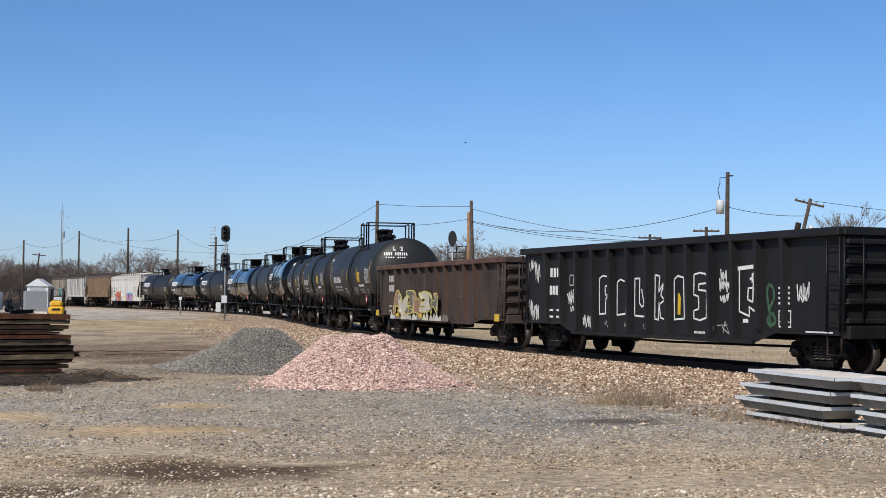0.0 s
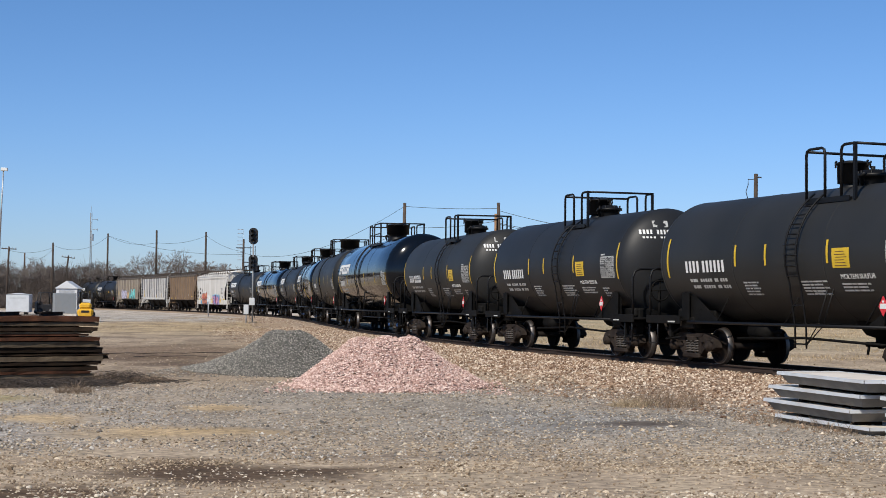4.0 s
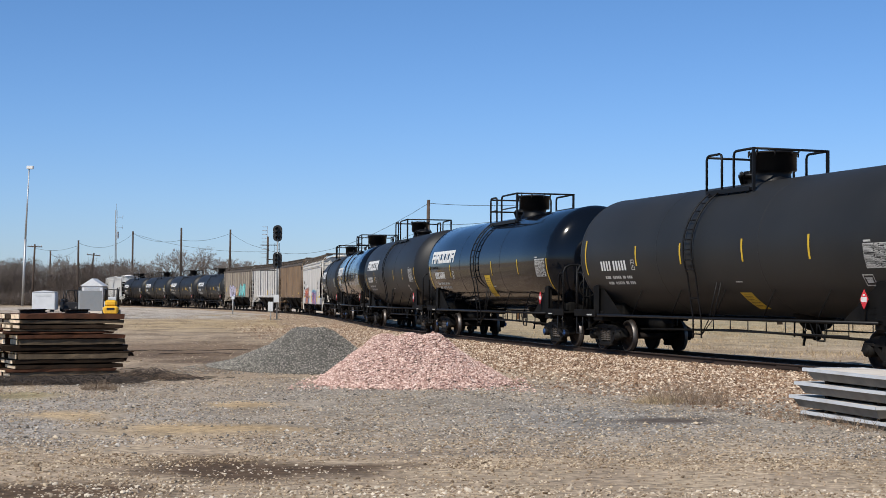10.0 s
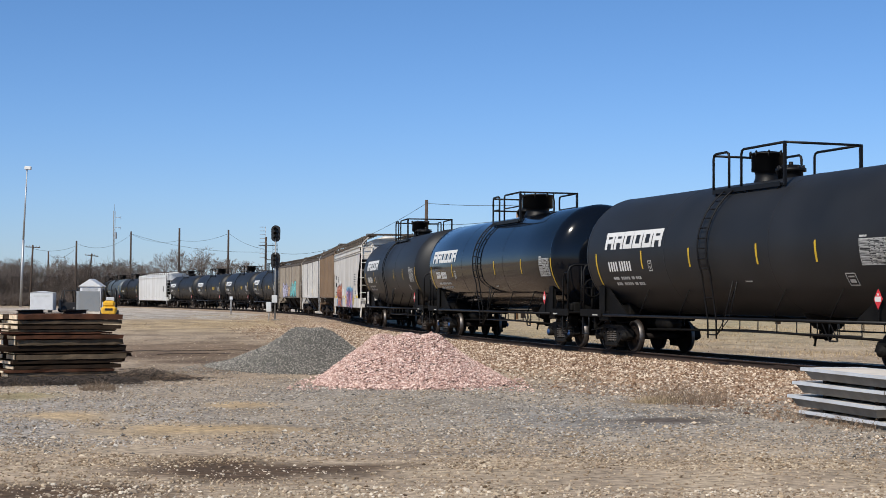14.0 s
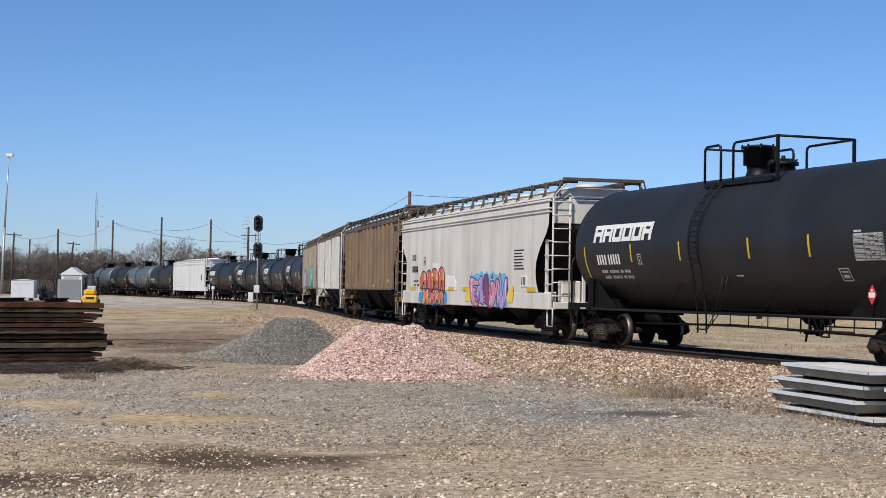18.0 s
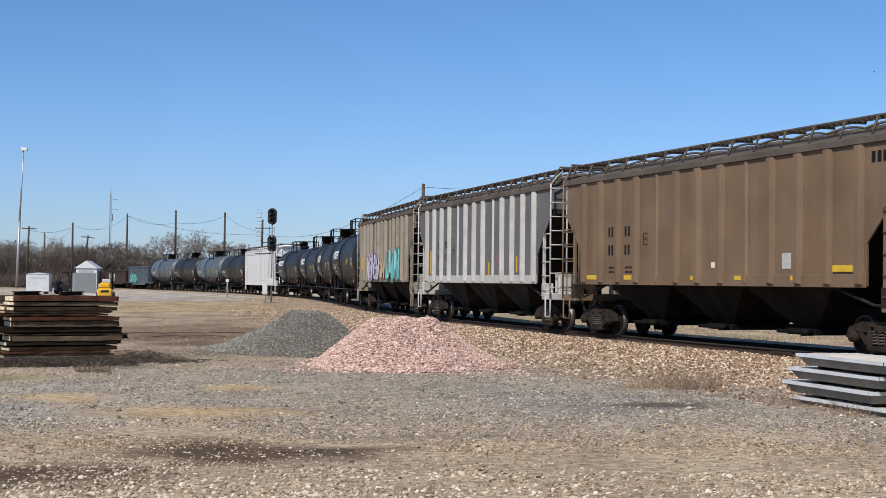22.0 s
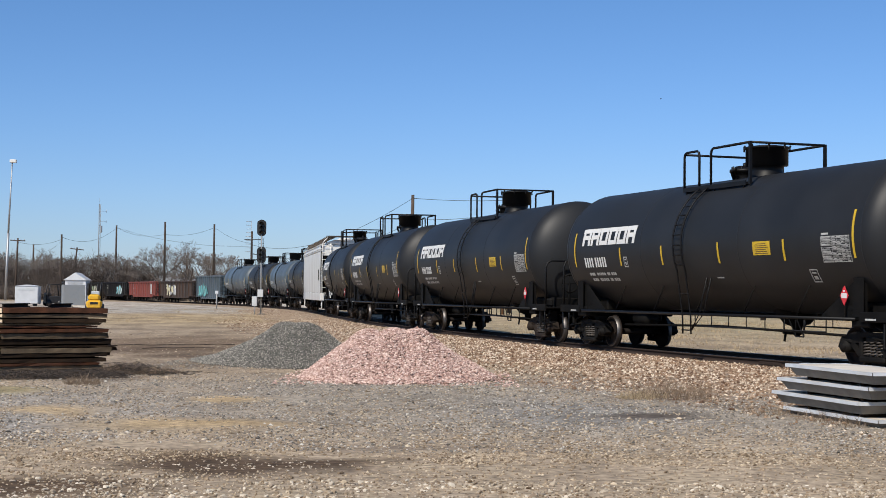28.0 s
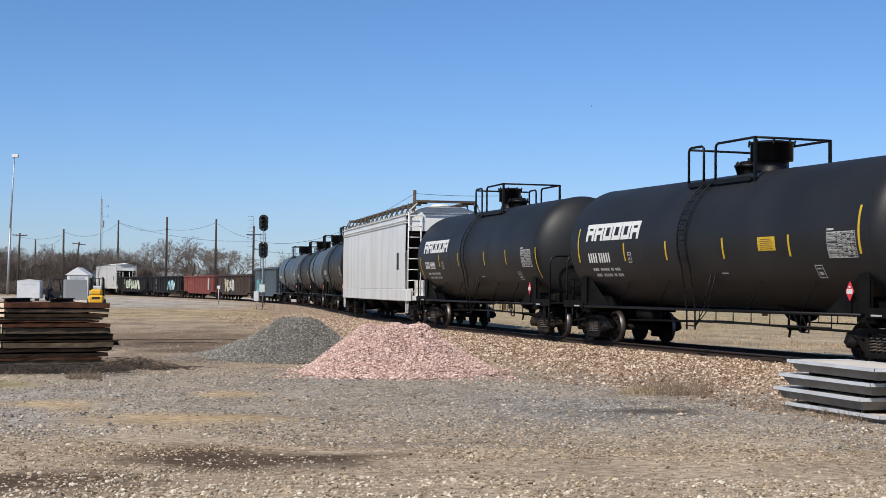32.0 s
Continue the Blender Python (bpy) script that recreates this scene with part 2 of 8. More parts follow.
# ---- mesh building ----
class MB:
    """Collects vertices and faces, in metres, for one mesh part."""

    def __init__(self):
        self.v, self.f, self.s, self.mi, self.cur = [], [], [], [], 0

    def add(self, verts, faces, smooth=False):
        o = len(self.v)
        self.v.extend(verts)
        self.f.extend([tuple(i + o for i in f) for f in faces])
        self.s.extend([smooth] * len(faces))
        self.mi.extend([self.cur] * len(faces))
        return self

    def box(self, x0, x1, y0, y1, z0, z1, b=0.0):
        """A box; b chamfers its twelve edges."""
        if b <= 0:
            v = [(x, y, z) for z in (z0, z1) for y in (y0, y1) for x in (x0, x1)]
            return self.add(v, [(0, 2, 3, 1), (4, 5, 7, 6), (0, 1, 5, 4), (2, 6, 7, 3), (0, 4, 6, 2), (1, 3, 7, 5)])
        b = min(b, (x1 - x0) * .45, (y1 - y0) * .45, (z1 - z0) * .45)
        bm = bmesh.new()
        bmesh.ops.create_cube(bm, size=1)
        for q in bm.verts:
            q.co = Vector((x0 if q.co.x < 0 else x1, y0 if q.co.y < 0 else y1, z0 if q.co.z < 0 else z1))
        bmesh.ops.bevel(bm, geom=list(bm.edges), offset=b, segments=1, affect="EDGES")
        bm.verts.index_update()
        self.add([tuple(q.co) for q in bm.verts], [[q.index for q in f.verts] for f in bm.faces])
        bm.free()
        return self

    def tube(self, pts, r, seg=6, cap=True):
        """A pipe of radius r along pts."""
        pts = [Vector(p) for p in pts]
        v, f = [], []
        up = None
        for i, p in enumerate(pts):
            d = (pts[min(i + 1, len(pts) - 1)] - pts[max(i - 1, 0)]).normalized()
            if up is None:
                up = Vector((0, 0, 1)) if abs(d.z) < 0.9 else Vector((0, 1, 0))
            a = d.cross(up)
            if a.length < 1e-4:
                a = d.cross(Vector((1, 0, 0)))
            a.normalize()
            c = a.cross(d)
            up = c
            rr = r[i] if isinstance(r, (list, tuple)) else r
            for k in range(seg):
                w = 2 * math.pi * k / seg
                v.append(tuple(p + a * math.cos(w) * rr + c * math.sin(w) * rr))
        for i in range(len(pts) - 1):
            for k in range(seg):
                q = (k + 1) % seg
                f.append((i * seg + k, i * seg + q, (i + 1) * seg + q, (i + 1) * seg + k))
        if cap:
            f.append(tuple(range(seg)))
            f.append(tuple(range(len(pts) * seg - 1, (len(pts) - 1) * seg - 1, -1)))
        return self.add(v, f, True)

    def lathe(self, prof, axis="x", seg=32, centre=(0, 0, 0), a0=0.0, a1=2 * math.pi):
        """prof: (along, radius) turned about an axis through centre."""
        full = abs(a1 - a0 - 2 * math.pi) < 1e-6
        n = seg if full else seg + 1
        v, f = [], []
        for u, r in prof:
            for k in range(n):
                w = a0 + (a1 - a0) * k / seg
                c, s = r * math.cos(w), r * math.sin(w)
                q = {"x": (u, c, s), "y": (c, u, s), "z": (c, s, u)}[axis]
                v.append((q[0] + centre[0], q[1] + centre[1], q[2] + centre[2]))
        for i in range(len(prof) - 1):
            for k in range(seg if not full else n):
                q = (k + 1) % n if full else k + 1
                f.append((i * n + k, i * n + q, (i + 1) * n + q, (i + 1) * n + k))
        return self.add(v, f, True)

    def disc(self, axis, u, r, seg, centre=(0, 0, 0)):
        v = []
        for k in range(seg):
            w = 2 * math.pi * k / seg
            c, s = r * math.cos(w), r * math.sin(w)
            q = {"x": (u, c, s), "y": (c, u, s), "z": (c, s, u)}[axis]
            v.append((q[0] + centre[0], q[1] + centre[1], q[2] + centre[2]))
        return self.add(v, [tuple(range(seg))])

    def prism(self, poly, axis, a, b):
        """A polygon pushed along an axis from a to b. poly: pairs of the two other axes in x, y, z order."""
        n = len(poly)
        v = []
        for u in (a, b):
            for p, q in poly:
                v.append({"x": (u, p, q), "y": (p, u, q), "z": (p, q, u)}[axis])
        f = [tuple(range(n)), tuple(range(2 * n - 1, n - 1, -1))]
        f += [(i, (i + 1) % n, (i + 1) % n + n, i + n) for i in range(n)]
        return self.add(v, f)

    def mesh(self, name, material):
        me = bpy.data.meshes.new(name)
        me.from_pydata(self.v, [], self.f)
        me.polygons.foreach_set("use_smooth", self.s)
        me.polygons.foreach_set("material_index", self.mi)
        bm = bmesh.new()
        bm.from_mesh(me)
        bmesh.ops.recalc_face_normals(bm, faces=bm.faces)
        bm.to_mesh(me)
        bm.free()
        for q in material if isinstance(material, (list, tuple)) else [material]:
            me.materials.append(q)
        me.update()
        return me


def part(name, mb, material, parent, label="", at=None):
    """Links a mesh as one part under a thing or a part. mb: an MB, or a mesh to share."""
    me = mb if isinstance(mb, bpy.types.Mesh) else mb.mesh(name, material)
    ob = new(name, me)
    ob.parent = parent
    if at is not None:
        ob.matrix_basis = at
    if label:
        ob["label"] = label
    return ob


def thing(name, label, category, group="", kind="", at=None, mb=None, material=None):
    ob = new(name, mb.mesh(name, material) if mb else None)
    if at is not None:
        ob.matrix_basis = at
    return tagged(ob, label, category, group, kind)


# ---- the line of the track: arc length s grows away from the viewer ----
DS = 0.25
S_LO, S_HI = -90.0, 520.0
K_AT = (0.0, 47.87, 95.74, 143.61, 191.48, 239.35, 287.22)
K_OF = (-0.004359, -0.003494, 0.003605, 0.002560, 0.000695, -0.003450, -0.003245)
t_s = np.arange(S_LO, S_HI + DS / 2, DS)
t_k = np.interp(t_s, K_AT, K_OF)
t_h = np.concatenate([[0], np.cumsum((t_k[1:] + t_k[:-1]) / 2 * DS)])
t_zero = int(round(-S_LO / DS))
t_h = t_h - t_h[t_zero] + radians(111.491)
t_x = np.concatenate([[0], np.cumsum(np.cos((t_h[1:] + t_h[:-1]) / 2) * DS)])
t_y = np.concatenate([[0], np.cumsum(np.sin((t_h[1:] + t_h[:-1]) / 2) * DS)])
t_x, t_y = t_x - t_x[t_zero] + 10.226, t_y - t_y[t_zero] + 27.789


def track(s, side=0.0, z=0.0):
    """A point of the track at s, side metres towards the viewer's side, at height z."""
    x, y, h = np.interp(s, t_s, t_x), np.interp(s, t_s, t_y), np.interp(s, t_s, t_h)
    return Vector((x - math.sin(h) * side, y + math.cos(h) * side, z))


def heading(s):
    return float(np.interp(s, t_s, t_h))


def gone(t):
    """How far the train has come since 13 s."""
    return 8.6085 * (t - 13) - 0.00486 * (t - 13) ** 2


# ---- rolling stock: x forward, the near side is -y, z from the rail head ----
WHEEL_R = 0.42
SHARED = {}


def shared(key, make, material):
    if key not in SHARED:
        SHARED[key] = make().mesh(key, material)
    return SHARED[key]


def wheelset_mb():
    mb = MB()
    for s in (-1, 1):
        y = s * 0.76
        mb.cur = 1
        mb.lathe([(y - s * 0.035, 0.428), (y + s * 0.066, WHEEL_R), (y + s * 0.07, 0.412), (y + s * 0.07, 0.402)], "y", 28)
        mb.cur = 0
        mb.lathe([(y - s * 0.065, 0.448), (y - s * 0.050, 0.455), (y - s * 0.035, 0.428)], "y", 28)
        mb.lathe([(y + s * 0.07, 0.402), (y + s * 0.068, 0.355), (y + s * 0.045, 0.345), (y + s * 0.01, 0.30), (y + s * 0.03, 0.20), (y + s * 0.075, 0.14), (y + s * 0.09, 0.10)], "y", 28)
        mb.lathe([(y - s * 0.065, 0.455), (y - s * 0.065, 0.36), (y - s * 0.03, 0.30), (y - s * 0.04, 0.10)], "y", 28)
        # three cast pads round the hub, so that the turning shows
        for k in range(3):
            w = k * 2.094
            mb.tube([(0.24 * math.cos(w), y + s * 0.03, 0.24 * math.sin(w)), (0.24 * math.cos(w), y + s * 0.06, 0.24 * math.sin(w))], 0.035, 6)
    mb.tube([(0, -1.02, 0), (0, 1.02, 0)], 0.085, 10)
    return mb


def side_frame_mb():
    """The cast side frame of one side, at y = 0, over two axles 1.7 m apart."""
    mb = MB()
    # a thick plate with the pedestal jaws at its ends and the spring window in the middle
    mb.prism([(-1.12, 0.40), (-1.02, 0.60), (-0.60, 0.72), (-0.36, 0.72), (-0.36, 0.52), (-0.80, 0.48), (-0.95, 0.34)], "y", -0.09, 0.09)
    mb.prism([(1.12, 0.40), (1.02, 0.60), (0.60, 0.72), (0.36, 0.72), (0.36, 0.52), (0.80, 0.48), (0.95, 0.34)][::-1], "y", -0.09, 0.09)
    mb.prism([(-0.60, 0.72), (0.60, 0.72), (0.42, 0.62), (-0.42, 0.62)], "y", -0.10, 0.10)
    mb.prism([(-0.78, 0.50), (-0.62, 0.54), (-0.30, 0.24), (-0.34, 0.14)], "y", -0.08, 0.08)
    mb.prism([(0.78, 0.50), (0.62, 0.54), (0.30, 0.24), (0.34, 0.14)][::-1], "y", -0.08, 0.08)
    mb.box(-0.40, 0.40, -0.13, 0.13, 0.12, 0.24, 0.03)
    mb.box(-0.44, -0.32, -0.10, 0.10, 0.22, 0.66, 0.02)
    mb.box(0.32, 0.44, -0.10, 0.10, 0.22, 0.66, 0.02)
    for x in (-0.85, 0.85):
        mb.box(x - 0.19, x + 0.19, -0.12, 0.12, 0.48, 0.60, 0.04)
        mb.tube([(x, -0.16, 0.42), (x, 0.10, 0.42)], 0.125, 12)
    return mb


def springs_mb():
    mb = MB()
    pts = [(0.085 * math.cos(k * 1.05), 0.085 * math.sin(k * 1.05), 0.24 + 0.30 * k / 30) for k in range(31)]
    mb.tube(pts, 0.019, 5)
    return mb


def bolster_mb():
    mb = MB()
    mb.box(-0.22, 0.22, -1.12, 1.12, 0.50, 0.66, 0.04)
    mb.box(-0.30, 0.30, -0.35, 0.35, 0.60, 0.80, 0.05)
    for x in (-0.36, 0.36):
        mb.box(x - 0.05, x + 0.05, -0.85, 0.85, 0.34, 0.46, 0.02)      # brake beams
    return mb


def truck(car, x, tone, cap):
    """A four-wheel truck under a car, at x."""
    m = M["truck"] if tone else M["truck_dark"]
    tr = part("truck", shared("bolster_%d" % tone, bolster_mb, m), m, car, "cast steel freight truck", pose(x, 0, 0))
    axles = []
    for s in (-1, 1):
        part("side_frame", shared("side_frame_%d" % tone, side_frame_mb, m), m, tr, at=pose(0, s * 1.0, 0))
        for q in (-0.2, 0.0, 0.2):
            part("coil_spring", shared("coil_spring", springs_mb, M["spring"]), None, tr, at=pose(q, s * 1.03, 0))
        for a in (-0.85, 0.85):
            cm = M["blue"] if cap else m
            part("bearing_cap", shared("bearing_cap_%d_%d" % (tone, cap), lambda: MB().lathe([(-0.03, 0.0), (-0.03, 0.055), (0.0, 0.085), (0.05, 0.085)], "y", 10), cm),
                 cm, tr, at=pose(a, s * 1.17, 0.42, 0, 0, 0 if s < 0 else 180))
    for a in (-0.85, 0.85):
        axles.append(part("wheelset", shared("wheelset", wheelset_mb, [M["wheel"], M["tread"]]), None, tr, "turning steel wheels with bright worn rims", pose(a, 0, WHEEL_R)))
    return tr, axles


def coupler(car, x, s):
    mb = MB()
    mb.box(min(x, x + s * 0.75), max(x, x + s * 0.75), -0.09, 0.09, 0.72, 0.92, 0.03)
    mb.box(x + s * 0.86 - 0.16, x + s * 0.86 + 0.16, -0.16, 0.13, 0.66, 0.97, 0.05)
    mb.tube([(x, -0.45, 0.95), (x + s * 0.4, -0.5, 0.62), (x + s * 0.8, -0.3, 0.55), (x + s * 1.0, -0.1, 0.70)], 0.035, 6)
    part("coupler", mb, M["truck"], car, "knuckle coupler with its air hose")


def ladder_mb(p0, p1, width, rungs, r=0.018):
    """A ladder between two (x, y, z) feet points with width along x."""
    mb = MB()
    a, b = Vector(p0), Vector(p1)
    for w in (-width / 2, width / 2):
        o = Vector((w, 0, 0))
        mb.tube([a + o, b + o], r * 1.3, 5)
    for k in range(rungs):
        q = a.lerp(b, (k + 0.5) / rungs)
        mb.tube([q - Vector((width / 2, 0, 0)), q + Vector((width / 2, 0, 0))], r, 5)
    return mb


def round_y(r, zc, z, lift=0.006):
    return -math.sqrt(max((r + lift) ** 2 - (z - zc) ** 2, 0.0004))


def patch(mb, r, zc, x0, x1, z0, z1, slant=0.0, n=4, lift=0.006):
    """A painted patch on the near side of a round shell. slant: how far its top leans forward."""
    v = []
    for k in range(n + 1):
        z = z0 + (z1 - z0) * k / n
        o = slant * k / n
        y = round_y(r, zc, z, lift)
        v += [(x0 + o, y, z), (x1 + o, y, z)]
    return mb.add(v, [(2 * k, 2 * k + 1, 2 * k + 3, 2 * k + 2) for k in range(n)], True)


def bars(mb, put, x0, z0, widths, h, gap=0.03):
    """A line of writing as plain bars: put(x0, x1, z0, z1) draws one."""
    x = x0
    for w in widths:
        if w > 0:
            put(x, x + w, z0, z0 + h)
        x += abs(w) + gap
    return mb


TANKS = {  # strips: x, foot, head; then the marks as x0, x1, z0, z1; then the platform
    "panel": dict(strips=((-6.42, 2.19, 3.13), (-3.62, 2.19, 2.66), (-1.34, 2.18, 2.65), (1.40, 2.17, 2.65), (4.13, 2.18, 2.64), (6.62, 2.19, 3.15)),
                  logo=(-5.95, -2.76, 2.76, 3.22), num=(-5.82, -4.46, 2.17, 2.43), frame_box=(-3.44, -3.24, 2.15, 2.42), table=(5.52, 6.50, 2.12, 2.65),
                  low_box=(4.90, 5.18, 1.72, 1.99), notice=(2.91, 3.61, 2.32, 2.62), deck=(-1.28, 1.80), drum=(0.90, 0.50), cover=-0.10, ladder=-0.37, head=0.80),
    "plain": dict(strips=((-6.50, 1.77, 2.66), (-3.79, 2.22, 2.68), (-1.26, 2.22, 2.68), (1.84, 2.22, 2.68), (4.17, 2.22, 2.68), (7.10, 1.78, 2.70)),
                  logo=(-5.97, -2.66, 2.76, 3.22), num=(-5.78, -4.40, 2.17, 2.43), frame_box=(-3.46, -3.26, 2.15, 2.42), table=(5.70, 6.65, 2.12, 2.65),
                  low_box=(5.02, 5.36, 1.72, 1.98), deck=(-1.12, 2.05), drum=(-0.30, 0.38), cover=0.72, ladder=-0.45, head=0.72),
    "gloss": dict(strips=((-6.88, 1.73, 2.66), (-3.90, 2.21, 2.68), (-1.10, 2.21, 2.68), (1.40, 2.21, 2.68), (4.28, 2.21, 2.68), (7.15, 1.73, 2.65)),
                  logo=(-6.60, -3.38, 2.76, 3.22), num=(-6.15, -4.72, 2.17, 2.42), frame_box=(-3.64, -3.43, 2.16, 2.43), table=(6.05, 6.98, 2.11, 2.65),
                  deck=(-0.68, 2.36), drum=(1.20, 0.52), cover=0.20, ladder=-0.62, head=0.62),
    "bare": dict(strips=((-6.85, 2.10, 3.06), (-3.72, 2.30, 2.82), (-1.29, 2.30, 2.82), (1.66, 2.30, 2.82), (4.38, 2.30, 2.82), (7.36, 2.08, 3.10)),
                 num=(-5.90, -4.30, 2.20, 2.46), frame_box=(-4.05, -3.85, 2.20, 2.47), table=(6.29, 7.27, 2.07, 2.56), low_box=(6.05, 6.40, 1.72, 1.95),
                 deck=(-1.05, 1.15), drum=(0.38, 0.55), cover=-0.55, ladder=-0.75, head=0.66),
    "short": dict(strips=((-4.68, 2.04, 2.98), (-1.66, 2.26, 2.74), (-0.46, 2.26, 2.72), (1.78, 2.26, 2.74), (4.70, 2.05, 3.00)),
                  num=(-3.85, -2.08, 2.15, 2.42), table=(3.64, 4.52, 2.09, 2.66), notice=(1.94, 2.51, 2.16, 2.56), deck=(0.12, 1.78), drum=(0.35, 0.33), cover=1.05,
                  ladder=0.62, head=0.72),
}


def tank_car(i, L, r, zc, paint, look_, tone, cap, short=False):
    """A tank car of length L between couplers."""
    kinds = {"tank_matte": "matte black tank car with white mark and yellow strips",
             "tank_grey": "faded charcoal tank car with yellow reflector strips",
             "tank_gloss": "glossy black tank car mirroring the blue sky",
             "tank_blue": "weathered blue-grey tank car with a grimy underframe"}
    car = thing("tank_car", kinds[paint] + (", short" if short else ""), "tank car", "cars of the freight train")
    T = dict(TANKS[look_["kind"]])
    T.update(look_.get("own", {}))
    half = L / 2
    if half < 7.6 and not short:          # the stubbier cars far back carry the same marks closer together
        T["strips"] = tuple((x * half / 8.5, a, b) for x, a, b in T["strips"])
        for key in ("num", "frame_box", "table", "low_box"):
            T[key] = (T[key][0] * half / 8.5, T[key][1] * half / 8.5, *T[key][2:])
    hl = half - T["head"]                 # half length over the heads
    dome = r * 0.44
    cyl = hl - dome
    prof = []
    for k in range(11):
        w = math.pi / 2 * k / 10
        prof.append((-cyl - dome * math.cos(w), max(r * math.sin(w), 0.004)))
    prof += [(cyl * u, r) for u in (-0.6, -0.2, 0.2, 0.6)]
    prof += [(-u, q) for u, q in prof[10::-1]]
    part("tank", MB().lathe(prof, "x", 64, (0, 0, zc)), M[paint], car, {"tank_gloss": "glossy black shell with domed heads"}.get(paint, "shell with domed heads"))
    # weld rings where the courses of the shell and its heads meet
    for x in (-cyl, -cyl * 0.36, cyl * 0.33, cyl):
        part("weld_ring", MB().lathe([(x - 0.025, r - 0.002), (x - 0.012, r + 0.005), (x + 0.012, r + 0.005), (x + 0.025, r - 0.002)], "x", 64, (0, 0, zc)), M[paint], car)
    tc = half - 1.9                       # truck centres
    axles = []
    trucks = []
    ys = min(r - 0.24, 1.36)
    for s in (-1, 1):
        tr, ax = truck(car, s * tc, tone, cap)
        trucks.append((tr, s * tc))
        axles += ax
        # saddle: an upright post over the truck, a three-cornered gusset and a bolster under the shell
        for sy in (-1, 1):
            y = sy * (ys - 0.03)
            up_ = zc - r * 0.52
            mb = MB()
            mb.prism([(s * (tc - 0.12), 0.98), (s * (tc + 0.12), 0.98), (s * (tc + 0.12), up_ - 0.06), (s * (tc + 0.05), up_), (s * (tc - 0.08), up_)][::s], "y", y - 0.055, y + 0.055)
            mb.box(s * tc - 0.17, s * tc + 0.17, *sorted((y + sy * 0.055, y + sy * 0.075)), 1.02, up_ - 0.02, 0.004)
            part("saddle_post", mb, M["under"], car, "upright saddle post of pressed steel")
            mb = MB()
            mb.prism([(s * (tc - 0.12), 0.98), (s * (tc - 0.12), up_ - 0.05), (s * (tc - 0.26), up_ - 0.08), (s * (tc - 1.38), 1.04), (s * (tc - 1.38), 0.98)][::-s], "y", y - sy * 0.02 - 0.012, y - sy * 0.02 + 0.012)
            for k in range(2):
                mb.box(s * (tc - 0.45) - 0.16, s * (tc - 0.45) + 0.16, *sorted((y, y - sy * 0.05)), 1.16 + 0.12 * k, 1.18 + 0.12 * k)
            part("gusset", mb, M["under"], car, "sloping gusset plate")
        mb = MB()
        mb.box(s * tc - 0.30, s * tc + 0.30, -ys, ys, 0.82, 1.10, 0.03)
        mb.box(s * tc - 0.8, s * tc + 0.8, -0.95, 0.95, 0.98, zc - r * 0.82, 0.04)
        part("saddle", mb, M["under"], car, "black bolster under the shell")
        # stub sill, end platform, rails
        mb = MB()
        x0, x1 = sorted((s * (tc - 1.6), s * (half - 0.42)))
        mb.box(x0, x1, -0.32, 0.32, 0.70, 1.02, 0.03)
        part("stub_sill", mb, M["under"], car)
        x0, x1 = sorted((s * (tc + 0.05), s * (hl + 0.24)))
        plate = MB().box(x0, x1, -1.38, 1.38, 1.00, 1.05, 0.012)
        for sy in (-1, 1):
            plate.box(x0, x1, *sorted((sy * 1.37, sy * 1.42)), 0.93, 1.13, 0.01)
        pf = part("end_platform", plate, M["under"], car, "end platform with its turned-up edge")
        part("foot_mark", MB().box(s * (tc + 0.42) - 0.17, s * (tc + 0.42) + 0.17, -1.426, -1.421, 0.965, 1.0), M["white_old"], pf)
        mb = MB()
        xh, top = s * (hl + 0.13), (2.43 if not short else 2.30)
        b = 0.20
        pts = [(xh, -1.36, 1.02), (xh, -1.36, top - b), (xh, -1.36 + 0.06, top - 0.06), (xh, -1.36 + b, top), (xh, 1.36 - b, top), (xh, 1.30, top - 0.06), (xh, 1.36, top - b), (xh, 1.36, 1.02)]
        mb.tube(pts, 0.030, 7)
        part("end_handrail", mb, M["rail_pipe"], car, "bent black pipe rail across the end")
        if look_["kind"] in ("gloss", "bare"):
            for sy in (-1, 1):
                mb = MB()
                for a in (0.55, 0.95):
                    mb.tube([(xh, sy * a, 1.04), (xh, sy * a, top - 0.02)], 0.022, 6)
                mb.tube([(xh - s * 0.42, sy * 1.36, 1.02), (xh - s * 0.42, sy * 1.36, top - 0.35), (xh - s * 0.30, sy * 1.36, top - 0.24), (xh, sy * 1.36, top - 0.24)], 0.026, 6)
                part("inner_rail", mb, M["rail_pipe"], car)
        for sy in (-1, 1):
            part("stirrup_step", MB().tube([(xh, sy * 1.38, 1.02), (xh, sy * 1.38, 0.44), (xh - s * 0.42, sy * 1.38, 0.44), (xh - s * 0.42, sy * 1.38, 1.02)], 0.020, 6), M["rail_pipe"], car, "bent rod stirrup step")
        # brake gear and hoses crowd the end
        mb = MB()
        mb.box(s * (tc + 0.55) - 0.22, s * (tc + 0.55) + 0.22, -1.05, -0.60, 1.05, 1.30, 0.05)
        mb.tube([(s * (tc + 0.3), -1.2, 0.86), (s * (tc + 0.7), -1.22, 0.70), (s * (tc + 1.1), -1.18, 0.82)], 0.030, 6)
        mb.tube([(s * (tc + 0.25), -1.25, 0.62), (s * (tc + 0.95), -1.27, 0.55), (s * (tc + 1.25), -1.05, 0.60)], 0.022, 6)
        mb.box(s * (tc + 0.95) - 0.09, s * (tc + 0.95) + 0.09, -1.15, -0.9, 0.62, 0.95, 0.03)
        mb.box(s * (tc + 0.72) - 0.05, s * (tc + 0.72) + 0.05, -1.30, -1.20, 0.60, 0.98, 0.015)
